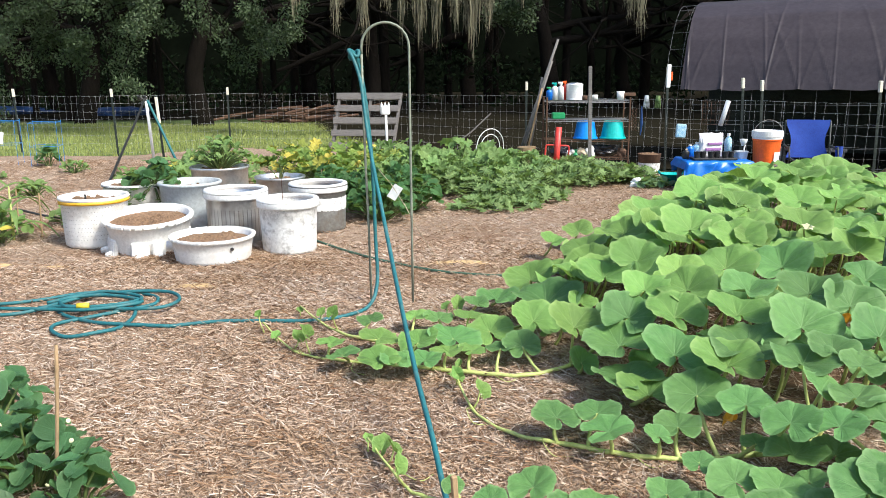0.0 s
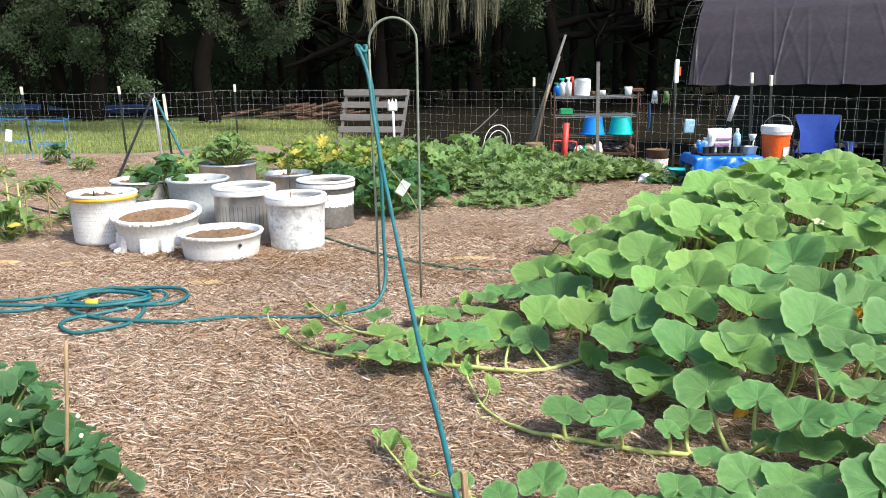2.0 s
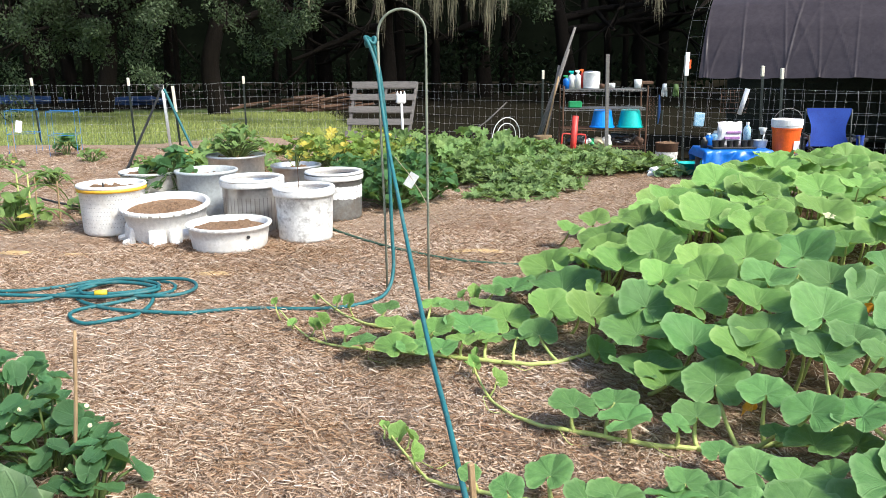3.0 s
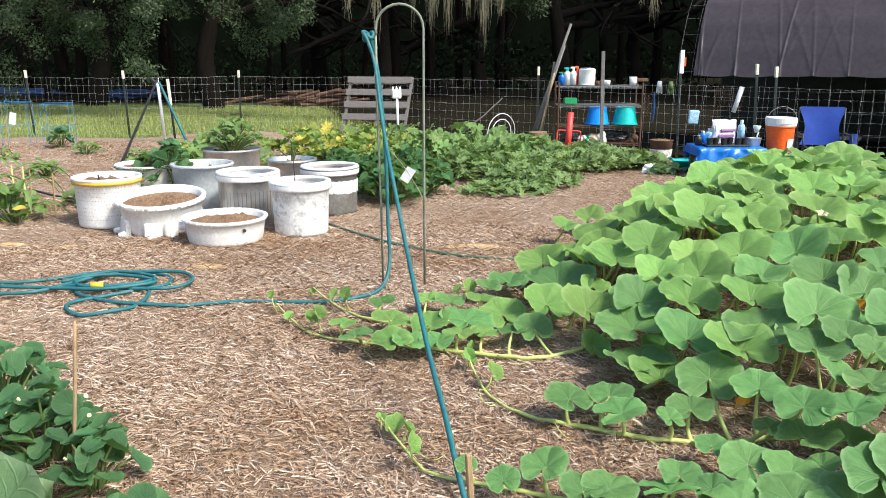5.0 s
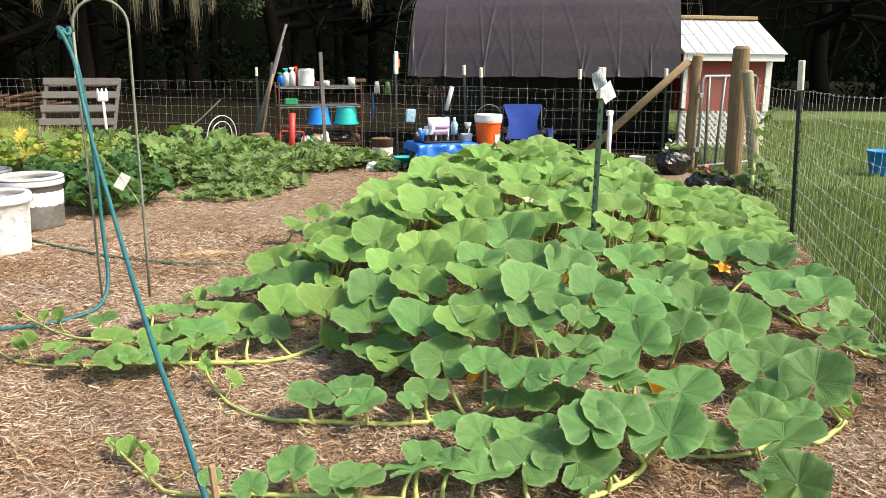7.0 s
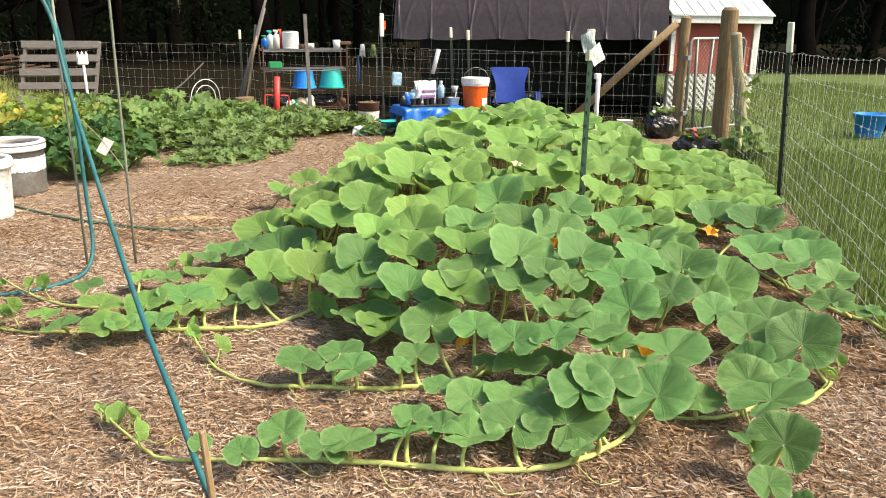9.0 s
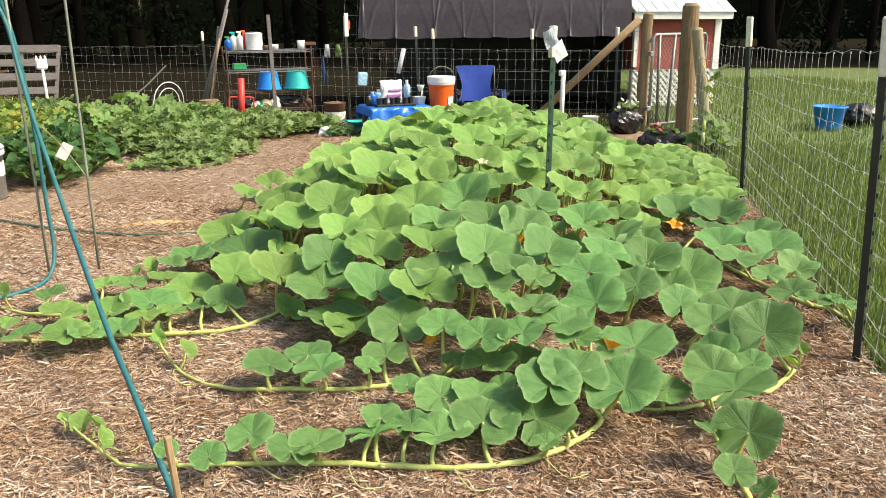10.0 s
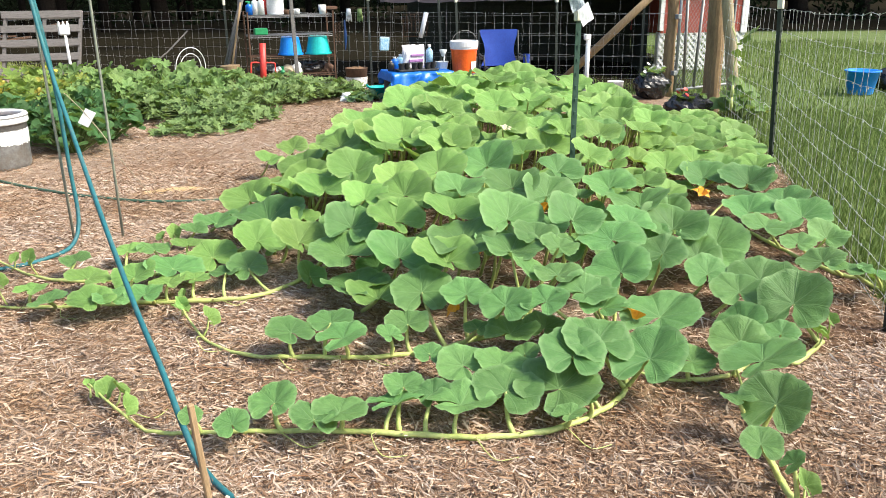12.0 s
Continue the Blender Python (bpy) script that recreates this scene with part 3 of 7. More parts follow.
def oak(seed, low):
    """A live oak: tapered trunk, spreading limbs that come down low, leafy twigs."""
    rng = np.random.default_rng(seed)
    trunk, tips = Shape(), []
    pts = smooth_path([(0, 0, -0.2), (rng.normal(0, 0.15), rng.normal(0, 0.15), 1.2), (rng.normal(0, 0.4), rng.normal(0, 0.3), 2.8), (rng.normal(0, 0.6), rng.normal(0, 0.4), 5.0)], 5)
    trunk.tube(pts, [0.30 - 0.012 * i for i in range(len(pts))], 10, cap=False)
    for k in range(6):
        a = 2 * math.pi * k / 6 + rng.normal(0, 0.3)
        limb(trunk, pts[8 + k % 6], (math.cos(a), math.sin(a), rng.uniform(0.0, 0.6)), rng.uniform(3.0, 4.2), 0.13, rng, 2, tips)
    crown = Shape()
    pick = [tips[i] for i in rng.permutation(len(tips))[:150]]
    leaf_cards(crown, [t for t in pick if t[2] > low], 0.55, 55, 0.075, rng)
    ob = thing("oak_tree", "tall oak at the wood's edge, bark coloured for shade", "tree", group="trees at the wood's edge")
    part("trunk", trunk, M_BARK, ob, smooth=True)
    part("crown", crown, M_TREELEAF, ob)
    return ob


oaks = [oak(s, 3.9) for s in (3, 8, 15)]
spots = [(-15.5, 22.5), (-10.2, 23.2), (-6.4, 22.0), (-2.0, 24.0), (3.4, 24.2), (9.0, 24.0), (14.5, 23.0), (20.0, 21.0), (25.5, 17.0), (-20.5, 22), (-12.5, 27), (-4.5, 28), (1.0, 28), (6.5, 28.5), (12.5, 28), (18, 26), (24, 22.5), (30, 17), (-17, 28)]
rng = np.random.default_rng(5)
for i, (x, y) in enumerate(spots):
    m = pose(x, y, 0, 0, 0, rng.uniform(0, 360)) @ Matrix.Scale(rng.uniform(0.9, 1.25), 4)
    if i < 3:
        oaks[i].matrix_world = m
    else:
        c = copy_thing(oaks[i % 3], m)
        c.scale = (rng.uniform(0.95, 1.25),) * 3


def slim_trunk(seed):
    r = np.random.default_rng(seed)
    s = Shape()
    x = r.normal(0, 0.35)
    s.tube(smooth_path([(0, 0, -0.1), (x * 0.3, 0, 2), (x, r.normal(0, 0.2), 5), (x * 1.4, 0, 9)], 4), [0.15 - 0.007 * i for i in range(13)], 8, cap=False)
    return s


slim = [slim_trunk(k) for k in range(4)]
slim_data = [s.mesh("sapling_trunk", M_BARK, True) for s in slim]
for k in range(46):
    x = -22 + k * 1.0 + rng.normal(0, 0.4)
    y = rng.uniform(24, 33) - max(0, x - 8) * 0.35
    ob = new("tree_trunk", slim_data[k % 4])
    ob.matrix_world = pose(x, y, 0, 0, 0, rng.uniform(0, 360)) @ Matrix.Scale(rng.uniform(0.6, 1.4), 4)
    tagged(ob, "slender trunk in the wood, coloured dark for shade", "tree trunk", "trunks in the wood")

under = Shape()
r9 = np.random.default_rng(9)
spread = []
for k in range(170):
    x = r9.uniform(-26, 30)
    y = r9.uniform(26.5, 34) - max(0, x - 8) * 0.4
    spread.append((x, y, r9.uniform(0.1, 1.1) + (1.0 if r9.random() < 0.2 else 0)))
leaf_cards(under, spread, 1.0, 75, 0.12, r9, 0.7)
single("undergrowth", under, M_BUSH, "leafy undergrowth coloured near black for the wood's shade", "undergrowth", kind="stuff")

# leaf clusters above the view, added to keep light off the wood
canopy = Shape()
spread = [(r9.uniform(-30, 36), r9.uniform(20.5, 38), r9.uniform(5.2, 10)) for k in range(560)]
leaf_cards(canopy, [(x, y - max(0, x - 10) * 0.4, z) for x, y, z in spread], 1.8, 60, 0.24, r9, 0.6)
single("wood_canopy", canopy, M_TREELEAF, "leaf canopy out of view, added to shade the wood", "tree canopy", kind="stuff")

# sheet behind the trees, painted near black for the shade between them
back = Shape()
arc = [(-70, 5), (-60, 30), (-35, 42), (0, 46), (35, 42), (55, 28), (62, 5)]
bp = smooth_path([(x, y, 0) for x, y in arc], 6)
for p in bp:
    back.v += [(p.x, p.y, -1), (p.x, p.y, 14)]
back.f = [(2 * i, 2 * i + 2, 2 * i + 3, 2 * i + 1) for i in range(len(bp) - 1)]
single("backdrop", back, M_BACK, "near-black sheet painted as the wood's deep shade", "woods", kind="structure")

# moss hanging from the boughs
def moss(width, length, seed):
    r = np.random.default_rng(seed)
    s = Shape()
    for k in range(int(width * 420)):
        x, y = r.normal(0, width * 0.35), r.normal(0, 0.10)
        l = length * (0.35 + 0.65 * r.random()) * max(0.25, 1 - abs(x) / width * 0.8)
        w = r.uniform(0.003, 0.009)
        q = [(x, y, r.uniform(-0.05, 0.25))]
        for i in range(5):
            q.append((q[-1][0] + r.normal(0, 0.02), q[-1][1] + r.normal(0, 0.02), q[-1][2] - l / 5))
        a = r.uniform(0, 3.14)
        dx, dy = math.cos(a), math.sin(a)
        v = []
        for i, p in enumerate(q):
            h = w * (1.0, 1.5, 1.4, 1.1, 0.7, 0.2)[i]
            v += [(p[0] - dx * h, p[1] - dy * h, p[2]), (p[0] + dx * h, p[1] + dy * h, p[2])]
        s.add(v, [(2 * i, 2 * i + 1, 2 * i + 3, 2 * i + 2) for i in range(5)])
        for i in range(3):
            p = q[int(r.integers(1, 5))]
            e = (p[0] + r.normal(0, 0.05), p[1] + r.normal(0, 0.05), p[2] - r.uniform(0.03, 0.12))
            s.add([(p[0] - 0.005, p[1], p[2]), (p[0] + 0.005, p[1], p[2]), e], [(0, 1, 2)])
    return s


bough = Shape()
for pts in ([(-9, 21, 4.6), (-5, 19.5, 4.2), (-2, 17.6, 3.7), (1.0, 17, 3.45), (4.2, 17.2, 3.6), (6.5, 18.5, 4.1), (8, 20, 4.4)],):
    bough.tube(smooth_path(pts, 6), [0.12 - 0.0018 * abs(i - 10) for i in range(37)], 8, cap=True)
single("oak_bough", bough, M_BARK, "long low oak bough hung with grey moss", "branch", smooth=True)
for i, (x, w, l) in enumerate([(-2.15, 0.25, 1.5), (-1.6, 0.16, 2.0), (-1.1, 0.22, 1.0), (-0.45, 0.28, 1.95), (-0.1, 0.16, 2.2), (0.3, 0.25, 1.7), (0.62, 0.34, 2.1), (0.95, 0.25, 1.6), (-3.0, 0.15, 1.2), (3.85, 0.2, 1.3), (4.05, 0.12, 2.0), (1.65, 0.1, 1.0), (-0.8, 0.12, 1.9)]):
    single("hanging_moss", moss(w, l * 0.92, 40 + i), M_MOSS, "pale grey moss hanging in long strands from the bough", "moss", pose(x, 17.2, 3.35), "hanging moss")

# leafy low boughs that reach out over the lawn
def low_bough(x, y, z, seed, reach, way):
    r = np.random.default_rng(seed)
    wood, tips = Shape(), []
    limb(wood, (0, 0, 0), way, reach, 0.06, r, 2, tips)
    lv = Shape()
    leaf_cards(lv, [tips[i] for i in r.permutation(len(tips))[:46]], 0.34, 105, 0.042, r, 0.7)
    ob = thing("oak_bough", "drooping leafy oak bough at the wood's edge", "branch", pose(x, y, z), "leafy oak boughs")
    part("limb", wood, M_BARK, ob, smooth=True, kind="stuff")
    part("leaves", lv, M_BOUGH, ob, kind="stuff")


for i, (x, y, z, reach, way) in enumerate([(-12.5, 20.5, 4.2, 3.0, (0.5, -0.4, -0.35)), (-10.5, 20.3, 4.2, 2.8, (0.1, -0.4, -0.4)), (-9.0, 20.0, 4.0, 2.6, (0.3, -0.5, -0.3)), (-7.6, 20.0, 4.1, 2.6, (0.2, -0.3, -0.4)), (-6.2, 19.6, 4.2, 2.4, (0.3, -0.3, -0.35)), (-4.8, 19.6, 4.1, 2.2, (0.25, -0.3, -0.5)), (-11.5, 20.0, 3.4, 2.2, (0.6, -0.2, -0.2)), (-8.2, 19.8, 3.3, 2.0, (0.7, -0.2, -0.2)), (-6.6, 19.5, 3.4, 1.8, (-0.5, -0.2, -0.3)), (1.75, 18.3, 3.7, 0.9, (0.1, -0.1, -0.6))]):
    low_bough(x, y, z, 700 + i, reach, way)

# ---- fence of steel posts and woven wire ----
def post_shape(h, sleeve=0.14):
    """A steel T post: flange, web with studs, and a pale tip."""
    s, t = Shape(), Shape()
    s.box((-0.018, -0.003, -0.1), (0.018, 0.003, h - sleeve + 0.01))
    s.box((-0.003, 0.003, -0.1), (0.003, 0.030, h - sleeve + 0.01))
    z = 0.1
    while z < h - sleeve:
        s.box((-0.006, -0.010, z), (0.006, -0.003, z + 0.02))
        z += 0.08
    t.box((-0.020, -0.012, h - sleeve), (0.020, 0.032, h), bevel=0.006)
    return s, t


def steel_post(x, y, h, top=(0, 0), sleeve=0.14, body=None, turn=0, label="black steel fence post with a cream tip"):
    ob = thing("fence_post", label, "fence post", pose(x, y, 0, 0, 0, turn), "steel posts of the fence")
    tilt = Matrix(((1, 0, top[0] / h, 0), (0, 1, top[1] / h, 0), (0, 0, 1, 0), (0, 0, 0, 1)))
    s, t = post_shape(h, sleeve)
    part("shaft", s.moved(tilt), body or M_POST, ob)
    part("tip", t.moved(tilt), M_TIP, ob, "cream plastic tip")
    return ob


BACK_LINE = [(-9.3, 14.9), (-7.6, 14.65), (-5.75, 14.35), (-4.05, 15.5), (-1.45, 15.3), (1.38, 13.45), (3.2, 11.6), (4.05, 10.95), (4.25, 10.80), (5.34, 9.96), (6.23, 9.28), (6.5, 9.05)]
for (x, y), h, lean in zip(BACK_LINE[1:-1], (1.16, 1.16, 1.15, 1.15, 1.26, 1.48, 1.34, 1.31, 1.31, 1.33), (-0.05, -0.03, 0.0, 0, 0, -0.03, -0.05, -0.05, -0.03, -0.02)):
    steel_post(x, y, h, (lean, 0), 0.25 if h > 1.4 else 0.14)

RIGHT_LINE = [(5.95, 7.40), (4.76, 5.15), (2.91, 2.34), (1.2, -0.6)]
steel_post(4.76, 5.15, 1.46, (-0.08, 0.05), 0.23, turn=30)
steel_post(2.91, 2.34, 1.46, (-0.085, 0.05), 0.23, turn=30)


def woven_wire(line, height, rows, stay, seed, bunch=0.92, grow=None):
    """Line wires with a crimp at each stay; stays lean and bow a little."""
    r = np.random.default_rng(seed)
    s = Shape()
    zs = [0.04 + (height - 0.04) * (i / (rows - 1)) ** bunch for i in range(rows)]
    at = []
    grow = grow or [1.0] * len(line)
    for (ax, ay), (bx, by), g0, g1 in zip(line, line[1:], grow, grow[1:]):
        l = math.hypot(bx - ax, by - ay)
        n = max(2, round(l / stay))
        sag = 0.02 * min(1, l / 3)
        for k in range(n):
            t = k / n
            at.append((ax + (bx - ax) * t, ay + (by - ay) * t, -sag * 4 * t * (1 - t), g0 + (g1 - g0) * t))
    at.append((*line[-1], 0, grow[-1]))
    for z in zs:
        pts = []
        for i, (x, y, d, g) in enumerate(at):
            pts.append((x, y, z * g + d + r.normal(0, 0.006)))
        s.tube(pts, 0.0013 if z < height else 0.0018, 4, cap=False)
    for x, y, d, g in at:
        a, b = r.normal(0, 0.012), r.normal(0, 0.012)
        s.tube([(x + a * (k / 4) + b * math.sin(k * 1.6), y + a * (k / 4), (zs[0] + (height - zs[0]) * k / 4) * g + d) for k in range(5)], 0.0012, 4, cap=False)
        for z in zs:
            s.box((x - 0.003, y - 0.003, z * g + d - 0.005), (x + 0.003, y + 0.003, z * g + d + 0.005))
    return s


f = thing("wire_fence", "galvanised woven wire fence along the back of the garden", "fence", kind="")
part("wire_mesh", woven_wire(BACK_LINE, 1.04, 8, 0.12, 3), M_WIRE, f)
f = thing("wire_fence", "galvanised woven wire fence between garden and lawn", "fence", kind="")
part("wire_mesh", woven_wire(RIGHT_LINE, 1.22, 10, 0.15, 4, 1.32, (1.0, 1.0, 1.09, 1.09)), M_WIRE, f)

# ---- leaves ----
def leaf_shape(seed, lobes=5, depth=0.06, notch=0.5, cup=0.18, wave=0.05, nphi=22, rings=4, tip=0.15, fold=0.0, base=0.0, ruffle=0.0):
    """A leaf of width about 1: stalk at the origin, tip towards +y, upper side +z. UV is (angle, radius)."""
    r = np.random.default_rng(seed)
    s = Shape()
    s.uv = []
    ph = r.uniform(0, 6.28, 3)
    for k in range(rings + 1):
        q = k / rings
        for i in range(nphi + 1):
            a = -math.pi + notch * 0.5 * (1 - 0.4 * q) + (2 * math.pi - notch * (1 - 0.4 * q)) * i / nphi
            edge = 0.47 + tip * 0.5 * (1 + math.cos(a)) * 0.5 + depth * math.cos(lobes * a) + 0.007 * math.sin(11 * a + ph[0]) + base * math.exp(-((abs(a) - 2.55) / 0.45) ** 2)
            edge *= 1 + 0.05 * math.sin(2 * a + ph[1])
            edge *= 1 - (0.42 * math.exp(-((math.pi - notch * 0.5 - abs(a)) / 0.16) ** 2) if ruffle else 0)
            edge *= 1 + ruffle * (0.3 * math.sin(5 * a + ph[2]) + 0.15 * math.sin(9 * a + ph[1]))
            rr = edge * q
            z = cup * (1 - (1 - q) ** 1.7 if ruffle else q ** 1.6) * (0.72 + 0.28 * math.cos(a)) + wave * q ** 2 * (math.sin(3 * a + ph[2]) + (0.25 if ruffle else 0.6) * math.sin(7 * a + ph[0])) + 0.018 * q * math.cos(7 * a)
            z += ruffle * (q ** 4 * (0.7 * math.sin(5 * a + ph[1]) + 0.25 * math.sin(12 * a + ph[0])) - 2.6 * max(0, q - 0.72) ** 1.5)
            if ruffle:
                crest = 1 - abs(2 * ((7 * i / nphi) % 1) - 1)
                z -= 0.045 * q ** 0.8 * crest ** 2 - 0.012 * q * math.cos(28 * math.pi * i / nphi)
            x, y = rr * math.sin(a), rr * math.cos(a)
            z += fold * abs(x)
            s.v.append((x, y, z))
            s.uv.append((i / nphi, q))
    n = nphi + 1
    s.f = [(k * n + i + 1, k * n + i, (k + 1) * n + i, (k + 1) * n + i + 1) for k in range(rings) for i in range(nphi)]
    return s


def add_leaf(s, proto, m):
    """Adds a copy of a leaf to a joined mesh."""
    k = len(s.v)
    a = np.array(m)
    v = np.asarray(proto.v) @ a[:3, :3].T + a[:3, 3]
    s.v.extend(map(tuple, v))
    s.f.extend([tuple(i + k for i in q) for q in proto.f])
    s.uv.extend(proto.uv)


def leaf_pose(x, y, z, size, yaw, tilt, roll=0.0):
    """yaw: where the tip points, from +y to the left; tilt: how far the tip is raised."""
    return Matrix.Translation((x, y, z)) @ Euler((0, 0, radians(yaw))).to_matrix().to_4x4() @ Euler((radians(tilt), radians(roll), 0)).to_matrix().to_4x4() @ Matrix.Scale(size, 4)


# ---- pumpkin patch ----
def pumpkin_shape(seed, cup, bend):
    """A broad pumpkin leaf, width about 1: the stalk joins at the origin, tip towards +y. Rounded lobes at the base, folds along seven ribs, a wavy rim."""
    r = np.random.default_rng(seed)
    ph = r.uniform(0, 6.28, 6)
    nphi, rings = 56, 8
    droop, side = bend * r.uniform(0.05, 0.30), r.uniform(-2.6, 2.6)
    skew, fold, lean = r.uniform(-0.06, 0.06), bend * r.uniform(0.05, 0.20), r.uniform(0.3, 1.3)
    s = Shape()
    s.uv = []
    for k in range(rings + 1):
        q = k / rings
        for i in range(nphi + 1):
            u = i / nphi
            gap = 0.30 - 0.22 * q
            a = (2 * u - 1) * (math.pi - gap)
            edge = 0.495 + 0.02 * math.cos(a) + 0.035 * math.exp(-((abs(a) - 2.45) / 0.4) ** 2) + 0.014 * math.cos(5 * a + ph[0] * 0.2) + 0.008 * math.sin(13 * a + ph[1]) + 0.006 * math.sin(23 * a + ph[2])
            edge *= 1 + skew * math.sin(a) + 0.035 * math.sin(2 * a + ph[3])
            edge *= 1 - 0.52 * math.exp(-((math.pi - gap - abs(a)) / 0.15) ** 2)
            z = cup * q ** 1.15 * (0.76 + 0.24 * math.cos(a))
            z += fold * q * abs(math.sin(a)) ** 1.3 * (1 if a < 0 else lean)
            z -= 0.7 * cup * max(0.0, q - 0.6) ** 1.4
            z += q ** 2.4 * (0.030 * math.sin(3 * a + ph[4]) + 0.020 * math.sin(7 * a + ph[5])) + 0.010 * q ** 4 * math.sin(15 * a + ph[0])
            z -= droop * q ** 3 * max(0.0, math.cos(a - side) - 0.35) ** 1.5
            crest = 1 - abs(2 * ((7 * u) % 1) - 1)
            z -= 0.030 * q ** 0.7 * (1 - 0.85 * q) * crest ** 2
            s.v.append((edge * q * math.sin(a), edge * q * math.cos(a), z))
            s.uv.append((u, q))
    n = nphi + 1
    s.f = [(k * n + i + 1, k * n + i, (k + 1) * n + i, (k + 1) * n + i + 1) for k in range(rings) for i in range(nphi)]
    return s


KINDS = 8
PUMPKIN = [pumpkin_shape(100 + k, 0.19 + 0.05 * (k % 3), 1.0) for k in range(KINDS)] + [pumpkin_shape(120 + k, 0.10 + 0.03 * (k % 3), 0.6) for k in range(KINDS)]
PUMPKIN_DATA = [s.mesh("pumpkin_leaf", M_LEAF, True) for s in PUMPKIN] + [s.mesh("young_pumpkin_leaf", M_YELLOWGREEN, True) for s in PUMPKIN]
stalk = Shape().tube(smooth_path([(0, 0, 0), (0.03, 0, 0.35), (0.02, 0, 0.75), (0, 0, 1)], 3), [0.03, 0.028, 0.026, 0.024, 0.023, 0.022, 0.021, 0.02, 0.019, 0.018], 6)
STALK_DATA = stalk.mesh("leaf_stalk", M_STEM, True)
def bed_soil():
    """Darker brown ground under the plants."""
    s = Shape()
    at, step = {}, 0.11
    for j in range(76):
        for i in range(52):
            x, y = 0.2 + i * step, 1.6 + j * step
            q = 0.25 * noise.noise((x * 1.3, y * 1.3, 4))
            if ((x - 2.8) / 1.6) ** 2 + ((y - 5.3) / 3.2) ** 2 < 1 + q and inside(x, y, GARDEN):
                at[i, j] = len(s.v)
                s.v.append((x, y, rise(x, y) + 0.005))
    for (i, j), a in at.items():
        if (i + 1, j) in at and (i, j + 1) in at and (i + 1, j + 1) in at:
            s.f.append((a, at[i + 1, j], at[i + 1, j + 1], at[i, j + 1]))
    return single("planting_bed", s, M_DARKBED, "darker brown ground under the pumpkin plants", "planting bed", kind="structure", smooth=True)


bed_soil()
patch = thing("pumpkin_plants", "sprawling pumpkin plants with broad green leaves on mulch", "pumpkin plants")

BED = [(0.80, 3.55), (0.55, 3.8), (0.58, 4.7), (0.95, 5.7), (1.4, 6.5), (1.9, 7.3), (2.9, 8.5), (3.7, 8.85), (4.3, 8.6), (4.5, 8.0), (4.5, 7.2), (4.4, 6.2), (4.1, 5.0), (3.3, 4.4), (2.75, 3.6), (2.5, 3.0), (2.35, 2.5), (2.1, 2.2), (1.7, 2.15), (1.35, 2.25), (1.0, 2.35), (0.95, 2.7), (1.0, 3.1)]


def place_leaf(x, y, z, size, yaw, tilt, roll, k, root=None, young=False, flat=False):
    ob = new("leaf", PUMPKIN_DATA[k % KINDS + (KINDS if flat else 0) + (2 * KINDS if young else 0)])
    ob.parent = patch
    ob.matrix_local = leaf_pose(x, y, z, size, yaw, tilt, roll)
    rx, ry = root if root else (x + 0.05 * math.sin(k), y + 0.10 + 0.05 * math.cos(k * 1.7))
    d = Vector((x - rx, y - ry, z - 0.03))
    st = new("leaf_stalk", STALK_DATA)
    st.parent = patch
    q = d.to_track_quat("Z", "Y").to_matrix().to_4x4()
    st.matrix_local = Matrix.Translation((rx, ry, 0.03)) @ q @ Matrix.Diagonal((0.34, 0.34, d.length * 0.98, 1))


RUNNERS = ([(-0.30, 2.92), (-0.16, 2.68), (-0.08, 2.57), (0.14, 2.49), (0.49, 2.36), (0.75, 2.23), (0.92, 2.15), (1.13, 2.11), (1.34, 2.15), (1.54, 2.27), (1.70, 2.6)],
            [(0.05, 3.65), (0.13, 3.29), (0.28, 3.06), (0.49, 2.96), (0.73, 2.86), (0.98, 2.83), (1.2, 2.87), (1.5, 3.0)],
            [(-1.03, 4.40), (-0.79, 4.06), (-0.54, 3.92), (-0.18, 3.83), (0.18, 3.73), (0.40, 3.70), (0.64, 3.84), (0.85, 4.15)])
RUNNERS += (
            [(-0.87, 4.72), (-0.67, 4.47), (-0.45, 4.26), (-0.1, 4.18), (0.4, 4.4), (0.8, 4.6)],
            [(1.60, 2.36), (1.68, 2.30), (1.82, 2.23), (1.98, 2.22), (2.17, 2.30), (2.25, 2.21), (2.35, 2.24), (2.51, 2.32)],
            [(1.98, 2.22), (1.92, 2.09), (1.83, 1.95), (1.74, 1.80), (1.70, 1.70), (1.65, 1.60), (1.60, 1.46)],
            [(3.25, 4.5), (3.18, 4.16), (3.23, 3.93), (3.27, 3.67), (3.23, 3.39), (3.20, 3.15), (3.20, 2.92), (3.24, 2.82), (3.21, 2.67)])


def nearest_runner(x, y):
    """Where on a runner the stalk of a leaf at x, y starts, or None."""
    best = None
    for pts in RUNNERS:
        for p in smooth_path([(a, b, 0) for a, b in pts], 6):
            d = math.hypot(p.x - x, p.y - y)
            if d < 0.30 and (best is None or d < best[0]):
                best = (d, p.x, p.y)
    return (best[1], best[2]) if best else None


rp = np.random.default_rng(21)
taken = []
